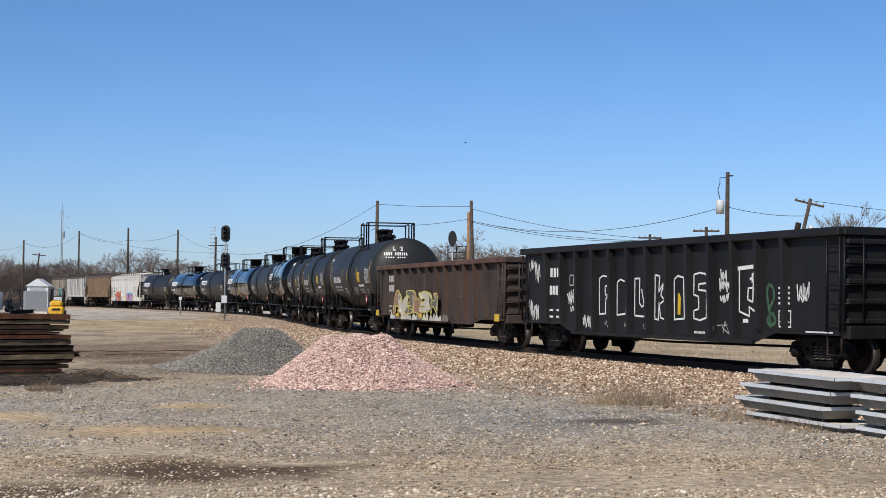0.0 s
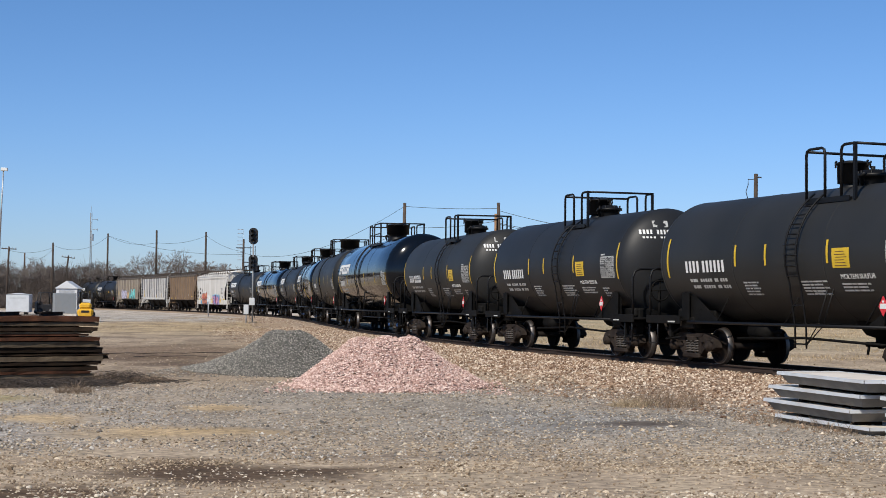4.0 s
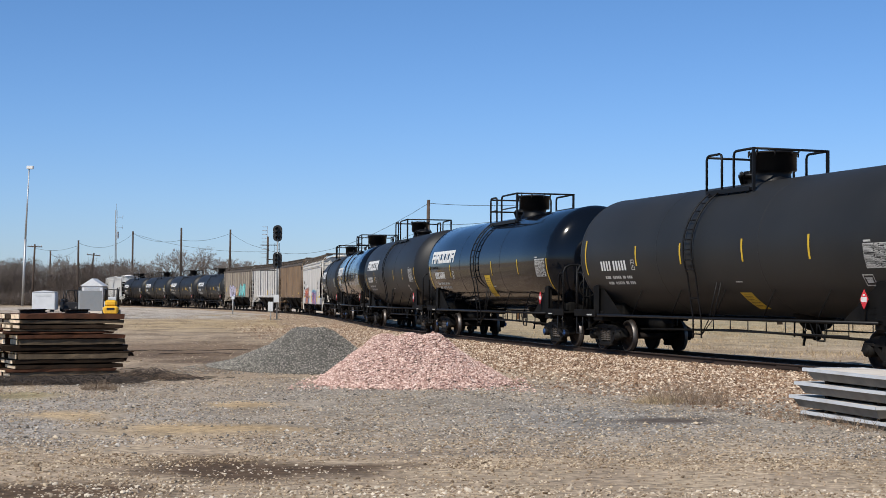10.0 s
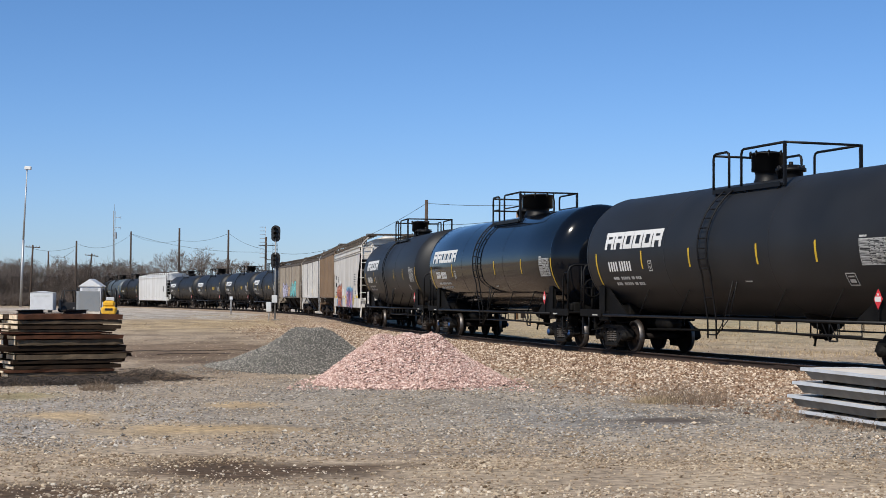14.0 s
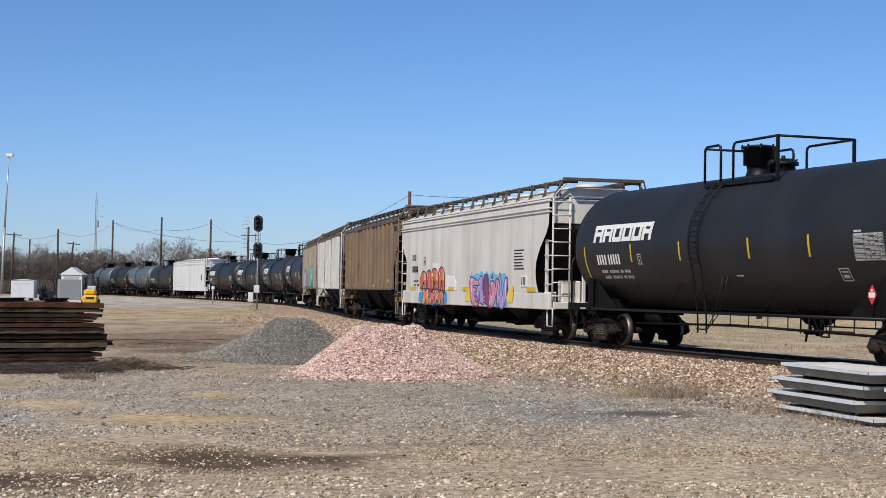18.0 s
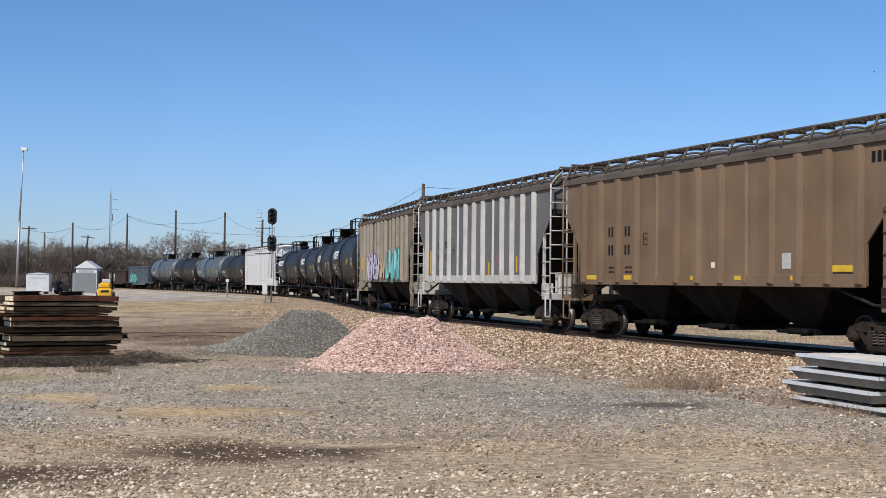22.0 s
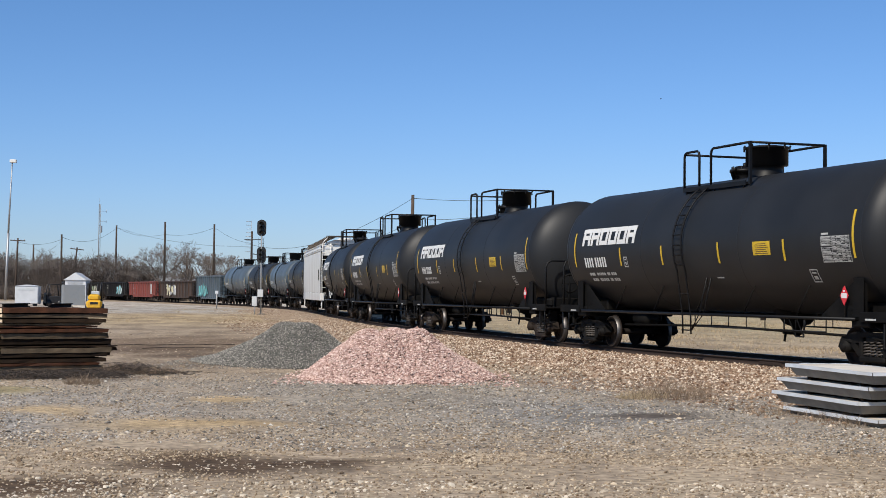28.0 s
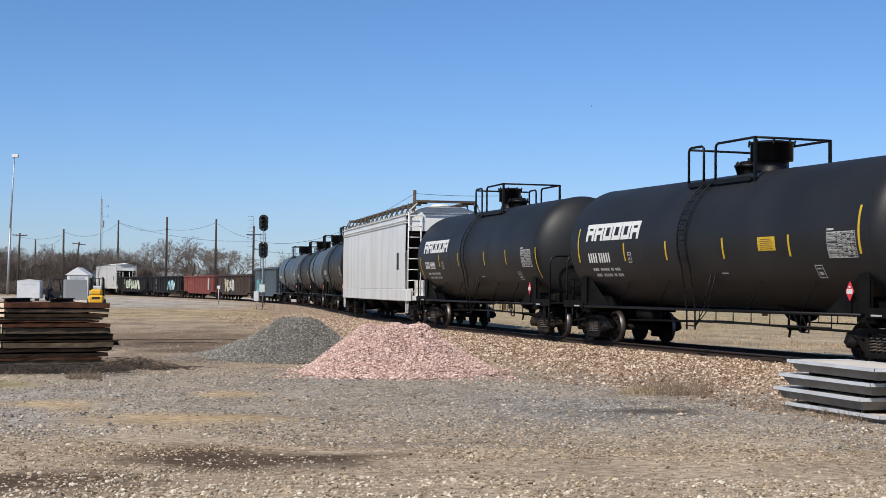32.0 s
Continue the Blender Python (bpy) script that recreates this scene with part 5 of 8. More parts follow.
        piece(car, rng, 1.15, 4.85, 0.96, 1.92, yy, 5, [(0.55, 0.22, 0.30), (0.32, 0.26, 0.50), (0.22, 0.05, 0.14)], (0.10, 0.03, 0.12), halo=(0.12, 0.42, 0.62), label="pink and violet graffiti letters")
        for a, b in ((0.45, 1.0), (5.0, 5.5)):
            part("graffiti_fill", poly(MB(), [(a, 1.06), (b, 1.06), (b + 0.12, 1.3), (b + 0.05, 1.62), ((a + b) / 2 + 0.1, 1.5), (a + 0.1, 1.44), (a - 0.05, 1.25)], yy - 0.004), spray((0.70, 0.48, 0.06)), car, "yellow spray patch")
    if style == "white":
        mb = MB()
        mb.box(7.4, 7.75, y - 0.13, y - 0.10, 2.2, 2.9)
        part("car_mark", mb, M["rail_pipe"], car)
    return car, axles, trucks


def gondola(i, L, style):
    """An open gondola with side posts and a heavy top chord."""
    info = {"black": "black open gondola car with white graffiti outlines", "brown": "rusty brown open gondola with yellow graffiti", "red": "oxide red open gondola car",
            "dark": "dark brown open gondola with pale graffiti", "cyan": "black open gondola with a cyan tag", "green": "black open gondola with green graffiti", "grey": "low grey hopper car with teal tag"}
    car = thing("gondola_car", info[style], "gondola car", "cars of the freight train")
    rng = random.Random(90 + i)
    m = {"black": M["gon_black"], "brown": M["gon_brown"], "red": M["gon_red"], "dark": M["gon_brown"], "cyan": M["gon_black"], "green": M["gon_black"], "grey": M["tank_blue"]}[style]
    half = L / 2
    lb = half - 0.75
    top = {"black": 2.90, "brown": 2.72}.get(style, 2.75 if style != "grey" else 3.3)
    zb, zm = 0.78, 0.56
    if style == "brown":
        zb, zm = 0.80, 0.66
    yw = 1.46
    tc = half - 1.98
    axles, trucks = [], []
    for s in (-1, 1):
        tr, ax = truck(car, s * tc, 0 if style == "black" else 1, 0)
        trucks.append((tr, s * tc))
        axles += ax
        coupler(car, s * (half - 0.72), s)
    part("floor", MB().box(-lb, lb, -yw + 0.05, yw - 0.05, 1.0, 1.10), m, car)
    part("centre_sill", MB().box(-half + 0.6, half - 0.6, -0.3, 0.3, 0.62, 0.98, 0.02), M["under"], car)
    part("brake_gear", MB().lathe([(-1.6, 0.0), (-1.58, 0.2), (-0.7, 0.2), (-0.65, 0.0)], "x", 12, (0, -0.8, 0.75)).tube([(-tc + 1.2, -0.9, 0.5), (0, -0.95, 0.45), (tc - 1.2, -0.9, 0.5)], 0.03, 5).box(1.2, 1.9, -1.0, -0.6, 0.5, 0.85, 0.04), M["under"], car)
    for sy in (-1, 1):
        ya, yb = sorted((sy * yw, sy * (yw - 0.03)))
        part("side_sheet", MB().prism([(-lb, top - 0.05), (lb, top - 0.05), (lb, zb), (tc - 1.1, zb), (tc - 1.9, zm), (-tc + 1.9, zm), (-tc + 1.1, zb), (-lb, zb)], "y", ya, yb), m, car, "steel side sheet")
        part("top_chord", MB().box(-lb - 0.05, lb + 0.05, *sorted((sy * (yw - 0.05), sy * (yw + 0.16))), top - 0.17, top, 0.02), M["gon_rust"] if style == "brown" else m, car, "heavy box top chord")
        posts = {"black": [-5.94 + 0.963 * k for k in range(13)], "brown": [-6.13] + [-4.76 + 1.053 * k for k in range(11)]}.get(style, [-lb + 0.95 + (2 * lb - 1.9) * k / 11 for k in range(12)])
        for x in posts:
            z0 = zm if abs(x) < tc - 1.9 else zb
            h = 0.055
            mb = MB().add([(x - h - 0.02, sy * yw, z0), (x + h + 0.02, sy * yw, z0), (x + h, sy * (yw + 0.10), z0 + 0.1), (x - h, sy * (yw + 0.10), z0 + 0.1),
                           (x - h - 0.02, sy * yw, top - 0.16), (x + h + 0.02, sy * yw, top - 0.16), (x + h, sy * (yw + 0.155), top - 0.16), (x - h, sy * (yw + 0.155), top - 0.16)],
                          [(0, 1, 2, 3), (0, 3, 7, 4), (3, 2, 6, 7), (2, 1, 5, 6)])
            part("side_post", mb, m, car)
        part("side_sill", MB().box(-tc + 1.9, tc - 1.9, *sorted((sy * (yw - 0.04), sy * (yw + 0.05))), zm - 0.03, zm + 0.06, 0.01), m, car)
        for s in (-1, 1):
            end_ladder(car, s * (lb + 0.06), s, sy * (yw + 0.09), 0.85, top - 0.2, M["rail_pipe"] if style != "brown" else m, 5)
            part("step", MB().tube([(s * (lb - 0.05), sy * yw, zb), (s * (lb - 0.05), sy * yw, 0.40), (s * (lb - 0.5), sy * yw, 0.40), (s * (lb - 0.5), sy * yw, zb)], 0.022, 5), M["truck"], car)
    for s in (-1, 1):
        mb = MB().box(*sorted((s * lb, s * (lb - 0.05))), -yw, yw, 0.8, top - 0.1)
        for k in range(5):
            z = 1.0 + (top - 1.35) * k / 4
            mb.box(*sorted((s * (lb - 0.02), s * (lb + 0.10))), -yw + 0.03, yw - 0.03, z, z + 0.12, 0.03)
        mb.box(*sorted((s * (lb - 0.05), s * (lb + 0.12))), -yw - 0.05, yw + 0.05, top - 0.17, top, 0.02)
        part("end_wall", mb, m, car, "corrugated end wall")
        part("end_sill", MB().box(*sorted((s * (lb - 0.1), s * (lb + 0.2))), -yw, yw, 0.72, 0.98, 0.02), m, car)
    y = -yw - 0.006
    mb = MB()
    mark = M["white"] if style == "black" else M["white_old"]
    for row, zz in ((0, 2.07 if style == "black" else 2.08), (1, 1.58 if style == "black" else 1.72)):
        for q in range(4 + row):
            x = -6.02 + (0.215 - 0.028 * row) * q
            mb.box(x, x + 0.13, y - 0.003, y + 0.005, zz, zz + 0.25)
    for zz in (1.13, 0.95):
        for a, b in ((-6.0, -5.88), (-5.84, -5.62), (-5.40, -5.32), (-5.29, -5.21), (-5.18, -5.10)):
            mb.box(a, b, y - 0.003, y + 0.005, zz, zz + 0.055)
    tagged(part("car_mark", mb, mark, car, "white stencilled mark as bars"), kind="stuff")
    if style == "black":
        w = M["white"]
        # tall outlined letters, one between each pair of posts
        letters = [
            (-2.83, 1.08, 0.53, 0.99, [(1.0, 0.97), (0.4, 1.0), (0.05, 0.93), (0.06, 0.0), (0.72, 0.02), (0.70, 0.36), (0.98, 0.52), (0.68, 0.50), (0.66, 0.72), (0.95, 0.75)]),
            (-1.84, 1.07, 0.50, 0.90, [(0.05, 0.92), (0.4, 1.0), (0.90, 0.93), (0.97, 0.04), (0.05, 0.0), (0.05, 0.92)]),
            (-0.91, 1.05, 0.53, 0.93, [(0.95, 0.0), (0.04, 0.02), (0.05, 1.0), (0.52, 1.0), (0.50, 0.36), (0.72, 0.25), (0.95, 0.30), (0.72, 0.70)]),
            (0.10, 0.98, 0.50, 1.08, [(0.98, 0.02), (0.62, 0.05), (0.46, 0.38), (0.40, 0.0), (0.05, 0.02), (0.08, 1.0), (0.50, 0.97), (0.44, 0.62), (0.98, 0.86), (0.62, 0.55), (0.98, 0.44), (0.60, 0.36)]),
            (1.03, 1.00, 0.50, 1.02, [(0.04, 0.92), (0.35, 1.0), (0.9, 0.96), (0.98, 0.03), (0.06, 0.0), (0.04, 0.92)]),
            (1.91, 1.00, 0.60, 1.08, [(0.05, 0.58), (0.06, 0.96), (0.45, 1.0), (0.95, 0.97), (0.97, 0.78), (0.42, 0.76), (0.40, 0.64), (0.97, 0.62), (0.98, 0.06), (0.5, 0.0), (0.05, 0.04), (0.06, 0.20), (0.42, 0.24), (0.40, 0.50), (0.05, 0.54)]),
            (3.82, 1.12, 0.70, 1.00, [(0.05, 1.0), (0.05, 0.10), (0.62, 0.0), (0.60, 0.20), (0.95, 0.10), (0.98, 0.62), (0.55, 0.60), (0.52, 0.36), (0.80, 0.30), (0.85, 0.95)]),
        ]
        for x, z, ww, hh, pts in letters:
            part("graffiti_outline", flat(MB(), [(x + u * ww, z + v * hh) for u, v in pts], 0.042, y - 0.004), w, car, "white spray-painted outline")
        part("graffiti_outline", flat(MB(), [(3.82, 2.15), (4.4, 2.18)], 0.085, y - 0.004), w, car)
        part("graffiti_outline", flat(MB(), [(4.28, 1.92), (4.46, 1.96)], 0.05, y - 0.004).box(4.34, 4.39, y - 0.006, y - 0.004, 1.84, 2.04), w, car)
        # scrawled tags: loops of thin line, several over one another
        for x0, x1, z0, z1, n_ in ((-7.22, -6.75, 2.25, 2.62, 12), (-6.85, -6.5, 1.95, 2.5, 12), (-7.4, -6.95, 1.0, 1.42, 12), (-7.1, -6.55, 0.84, 1.3, 14), (-4.68, -4.22, 1.30, 1.70, 14), (-4.55, -4.3, 1.12, 1.28, 4),
                                   (-3.7, -3.2, 0.72, 1.08, 14), (-3.5, -3.2, 0.70, 0.98, 8), (2.98, 3.45, 1.6, 1.98, 15), (3.02, 3.42, 1.42, 1.62, 9), (3.1, 3.35, 1.85, 2.14, 6), (6.0, 6.5, 1.45, 1.85, 11), (6.1, 6.4, 1.4, 1.6, 6)):
            part("graffiti_tag", flat(MB(), soften(scrawl(rng, x0, x1, z0, z1, n_))[:-2], 0.040, y - 0.004), w, car, "white scrawled tag")
        for k in range(6):
            x = -2.5 + 1.02 * k
            part("graffiti_tag", flat(MB(), soften(scrawl(rng, x, x + 0.22, 0.74, 0.92, 5))[:-2], 0.016, y - 0.004), M["white_old"], car)
        part("graffiti_tag", flat(MB(), [(2.95, 0.90), (3.35, 0.92), (3.15, 0.86), (3.45, 0.72), (3.28, 1.0), (3.2, 0.75)], 0.016, y - 0.004), M["white_old"], car)
        part("graffiti_fill", MB().prism([(1.21, 1.12), (1.33, 1.12), (1.35, 1.5), (1.29, 1.62), (1.22, 1.60)], "y", y - 0.004, y), M["yellow"], car, "yellow paint stroke")
        part("graffiti_fill", flat(MB(), soften([(5.1, 0.88), (4.9, 1.05), (5.12, 1.22), (5.26, 1.02), (5.06, 0.92), (5.0, 1.3), (5.2, 1.5), (5.15, 1.75), (4.95, 1.80), (4.92, 1.55)]), 0.07, y - 0.004), spray((0.055, 0.12, 0.065)), car, "faded green tag")
        part("white_sticker", MB().box(4.0, 4.2, y - 0.005, y, 0.98, 1.06), M["white"], car)
        mb = MB()
        for k in range(4):
            mb.box(5.34, 5.43, y - 0.003, y, 1.38 + 0.105 * k, 1.43 + 0.105 * k)
            mb.box(5.56, 5.74, y - 0.003, y, 1.38 + 0.105 * k, 1.43 + 0.105 * k)
        tagged(part("weight_table", mb, M["white"], car, "white stencilled weights as bars"), kind="stuff")
        mb = MB()
        flat(mb, [(5.36, 0.92), (5.78, 0.92), (5.78, 1.25), (5.36, 1.25), (5.36, 0.92)], 0.03, y - 0.003)
        flat(mb, [(5.36, 1.02), (5.78, 1.02)], 0.02, y - 0.003)
        flat(mb, [(5.58, 1.02), (5.58, 1.25)], 0.02, y - 0.003)
        part("data_box", mb, M["white"], car, "white stencilled outline of a data box")
        part("stencil_line", MB().box(6.3, 7.2, y - 0.003, y, 0.82, 0.85), M["white"], car)
        mb = MB()
        for k in range(9):
            mb.box(1.95 + 0.055 * k, 1.985 + 0.055 * k, y - 0.003, y, 0.70, 0.75)
        part("fine_mark", mb, M["white"], car)
        flat_m = MB()
        flat(flat_m, [(-4.56, 1.84), (-4.34, 1.84), (-4.34, 2.11), (-4.56, 2.11), (-4.56, 1.84)], 0.025, y - 0.003)
        part("plate_box", flat_m, M["white_old"], car)
    elif style == "brown":
        yy = y - 0.16
        piece(car, rng, -4.75, 0.85, 0.90, 1.66, yy, 6, [(0.26, 0.15, 0.09), (0.46, 0.42, 0.35), (0.10, 0.10, 0.09)], (0.58, 0.50, 0.10), label="white and yellow bubble graffiti letters")
        for k in range(10):
            a = -5.3 + 0.76 * k + rng.uniform(-0.08, 0.08)
            pts = [(a, 0.69), (a + 0.74, 0.69), (a + 0.72, rng.uniform(0.82, 1.0)), (a + 0.55, rng.uniform(0.86, 1.12)), (a + 0.40, rng.uniform(0.78, 0.95)), (a + 0.22, rng.uniform(0.9, 1.15)), (a + 0.05, rng.uniform(0.80, 0.95))]
            part("graffiti_block", poly(MB(), [(u, 0.69 + (v - 0.69) * 0.75) for u, v in pts], yy - 0.013 - 0.0006 * k), spray(((0.50, 0.48, 0.42), (0.42, 0.40, 0.34), (0.52, 0.48, 0.36), (0.16, 0.14, 0.12))[(k * 3) % 4]), car, "whitewashed foot of the graffiti")
        for x, z0, z1, n_ in ((3.0, 1.35, 1.9, 7), (4.3, 1.2, 1.95, 9), (5.5, 1.4, 1.9, 9), (5.7, 0.95, 1.25, 6), (6.7, 1.1, 2.1, 9)):
            part("chalk_tag", flat(MB(), scrawl(rng, x, x + 0.35, z0, z1, n_), 0.010, y - 0.004), spray((0.17, 0.15, 0.14)), car, "thin chalk scrawl")
        mb = MB()
        for x, h_ in ((-7.3, 0.22), (7.0, 0.22), (-4.35, 0.13), (-1.25, 0.13)):
            mb.box(x, x + 0.42, y - 0.19, y - 0.18, 0.78, 0.78 + h_)
        part("reflector_strip", mb, M["yellow"], car, "dull yellow reflector plates")
    else:
        cols = {"dark": [(0.60, 0.55, 0.35), (0.5, 0.5, 0.5)], "cyan": [(0.25, 0.60, 0.65), (0.5, 0.6, 0.6)], "green": [(0.42, 0.52, 0.36), (0.6, 0.6, 0.5)], "grey": [(0.12, 0.42, 0.42)], "red": None}[style]
        if cols:
            a = {"dark": -4.5, "cyan": 2.5, "green": -3.5, "grey": -5.5}[style]
            b = {"dark": 0.5, "cyan": 6.5, "green": 5.0, "grey": -0.5}[style]
            piece(car, rng, a, b, 0.9, 2.2, y - 0.095, 4, cols, (0.1, 0.1, 0.1), label="pale graffiti letters")
        if style == "red":
            part("white_patch", MB().box(5.6, 6.4, y - 0.1, y - 0.09, 1.0, 2.4), M["white_old"], car)
    return car, axles, trucks


# where the couplings stand at 13 s, from the front of the train to its rear
COUPLED = (-129.2, -112.5, -95.95, -79.62, -67.5, -55.3, -43.22, -26.14, -9.14, 7.84, 24.81, 41.78, 58.69, 77.1, 94.05, 111.05, 127.95,
           144.74, 161.6, 178.4, 195.0, 215.0, 230.0, 244.0, 258.0, 272.6, 289.2, 311.5, 331.5, 353.0, 374.6, 394.8, 411.0)
PANEL, PLAIN, GLOSS, BARE = {"kind": "panel", "logo": True}, {"kind": "plain", "logo": True}, {"kind": "gloss", "logo": True}, {"kind": "bare"}
TRAIN = [
    ("gon", "dark"), ("gon", "black"), ("gon", "brown"),
    ("short", "tank_grey", 1.47, 2.47, dict(deck=(0.40, 2.08), drum=(0.65, 0.33), cover=1.35, head=0.45, rail=0.14)), ("short", "tank_matte", 1.45, 2.48), ("short", "tank_grey", 1.40, 2.53),
    ("tank", "tank_gloss", GLOSS), ("tank", "tank_grey", {"kind": "bare", "placard": (1.05, 1.55, 1.22, 1.60, -0.10)}), ("tank", "tank_gloss", {"kind": "gloss", "logo": True, "placard": (0.36, 0.98, 1.50, 2.22, 0.10)}),
    ("tank", "tank_matte", PLAIN), ("tank", "tank_gloss", GLOSS), ("tank", "tank_matte", PLAIN),
    ("hop", "smooth"), ("hop", "brown"), ("hop", "grey"), ("hop", "tan"),
    ("tank", "tank_matte", PANEL), ("tank", "tank_matte", PANEL), ("tank", "tank_matte", PANEL), ("tank", "tank_matte", PLAIN),
    ("hop", "white"), ("tank", "tank_grey", BARE), ("tank", "tank_blue", BARE), ("tank", "tank_grey", BARE), ("tank", "tank_blue", BARE),
    ("gon", "grey"), ("gon", "dark"), ("gon", "red"), ("gon", "cyan"), ("gon", "green"), ("hop", "white"), ("tank", "tank_blue", BARE),
]


def build_train():
    out = []
    for i, spec in enumerate(TRAIN):
        L = COUPLED[i + 1] - COUPLED[i]
        if spec[0] == "tank":
            made = tank_car(i, L, 1.62, 2.66, spec[1], spec[2], i % 2 if i > 10 else 0, int(i in (6, 8, 10)))
        elif spec[0] == "short":
            made = tank_car(i, L, spec[2], spec[3], spec[1], {"kind": "short", "own": spec[4] if len(spec) > 4 else {}}, 1, 0, True)
        elif spec[0] == "hop":
            made = hopper_car(i, L, spec[1])
        else:
            made = gondola(i, L, spec[1])
        out.append((made, i, L))
    return out


def motions():
    """The train rolls along the track; its trucks swivel and its wheels turn."""
    for b, rows_ in BIRDS:
        walk(b, rows_)
    spin = []
    for k in range(481):
        t = k / 15
        spin.append((t, gone(t) / WHEEL_R))
    for (car, axles, trucks), i, L in train:
        tc = abs(trucks[0][1])
        mid = (COUPLED[i] + COUPLED[i + 1]) / 2
        rows, swing = [], [[], []]
        for k in range(65):
            t = k * 0.5
            c = mid - gone(t)
            a, b = track(c - tc), track(c + tc)
            m, d = (a + b) / 2, a - b
            yaw = math.atan2(d.y, d.x)
            rows.append((t, pose(m.x, m.y, RAIL, 0, 0, math.degrees(yaw))))
            for n, (tr, x) in enumerate(trucks):
                h = heading(c - x) + math.pi
                turn = (h - yaw + math.pi) % (2 * math.pi) - math.pi
                swing[n].append((t, pose(x, 0, 0, 0, 0, math.degrees(turn))))
        walk(car, rows)
        for n, (tr, x) in enumerate(trucks):
            walk(tr, swing[n][::4])
        for n, ax in enumerate(axles):
            x = ax.matrix_basis.translation.x
            walk(ax, [(t, Matrix.Translation((x, 0, WHEEL_R)) @ Matrix.Rotation(w + n, 4, "Y")) for t, w in spin])


# ---- the ground, one sheet to the horizon ----
def ground_material():
    m = bpy.data.materials.new("yard_ground")
    m.use_nodes = True
    n, l = m.node_tree.nodes, m.node_tree.links
    b = n["Principled BSDF"]
    b.inputs["Roughness"].default_value = 0.95
    b.inputs["Specular IOR Level"].default_value = 0.2
    geo = n.new("ShaderNodeNewGeometry")

    def noise_(scale, detail=6.0, stretch=None):
        t = n.new("ShaderNodeTexNoise")
        t.inputs["Scale"].default_value, t.inputs["Detail"].default_value = scale, detail
        src = geo.outputs["Position"]
        if stretch:
            mp = n.new("ShaderNodeMapping")
            mp.inputs["Scale"].default_value = stretch
            l.new(src, mp.inputs[0])
            src = mp.outputs[0]
        l.new(src, t.inputs["Vector"])
        return t

    def ranged(src, a, b_, c=0.0, d=1.0):
        r = n.new("ShaderNodeMapRange")
        for k, v in enumerate((a, b_, c, d)):
            r.inputs[k + 1].default_value = v
        l.new(src, r.inputs[0])
        return r.outputs[0]

    def math_(op, a, b_):
        q = n.new("ShaderNodeMath")
        q.operation = op
        for k, v in enumerate((a, b_)):
            if isinstance(v, (int, float)):
                q.inputs[k].default_value = v
            else:
                l.new(v, q.inputs[k])
        return q.outputs[0]

    # warped position, so that patches have ragged edges
    warp = noise_(0.55, 5.0)
    sub = n.new("ShaderNodeVectorMath")
    sub.operation = "SUBTRACT"
    sub.inputs[1].default_value = (0.5, 0.5, 0.5)
    l.new(warp.outputs["Color"], sub.inputs[0])
    scl = n.new("ShaderNodeVectorMath")
    scl.operation = "MULTIPLY"
    scl.inputs[1].default_value = (1.7, 2.6, 0)
    l.new(sub.outputs[0], scl.inputs[0])
    add = n.new("ShaderNodeVectorMath")
    l.new(geo.outputs["Position"], add.inputs[0]), l.new(scl.outputs[0], add.inputs[1])
    warped = add.outputs[0]

    def patch_(cx, cy, rx, ry, soft=0.5, turn=0.0):
        mp = n.new("ShaderNodeMapping")
        mp.vector_type = "TEXTURE"
        mp.inputs["Location"].default_value = (cx, cy, 0)
        mp.inputs["Rotation"].default_value = (0, 0, radians(turn))
        mp.inputs["Scale"].default_value = (rx, ry, 1e6)
        l.new(warped, mp.inputs[0])
        q = n.new("ShaderNodeVectorMath")
        q.operation = "LENGTH"
        l.new(mp.outputs[0], q.inputs[0])
        return ranged(q.outputs["Value"], 1 + soft, 1 - soft)

    def mix_(fac, a, b_):
        q = n.new("ShaderNodeMix")
        q.data_type = "RGBA"
        l.new(fac, q.inputs[0])
        for k, v in ((6, a), (7, b_)):
            if isinstance(v, tuple):
                q.inputs[k].default_value = (*v, 1)
            else:
                l.new(v, q.inputs[k])
        return q.outputs[2]

    mid, fine, wide = noise_(1.1), noise_(9.0, 8.0), noise_(0.09, 5.0, (1, 0.45, 1))
    rut = noise_(1.0, 9.0, (0.50, 0.24, 1))
    rut2 = noise_(1.0, 7.0, (1.9, 0.75, 1))
    tan, grey, brown = (0.395, 0.310, 0.222), (0.310, 0.272, 0.222), (0.185, 0.125, 0.080)
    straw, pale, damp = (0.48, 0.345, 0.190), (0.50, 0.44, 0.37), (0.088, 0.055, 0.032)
    field = mix_(ranged(wide.outputs[0], 0.40, 0.62), (0.44, 0.335, 0.205), (0.34, 0.285, 0.17))
    sep = n.new("ShaderNodeSeparateXYZ")
    l.new(warped, sep.inputs[0])
    col = mix_(ranged(mid.outputs[0], 0.42, 0.62), tan, (0.360, 0.285, 0.200))
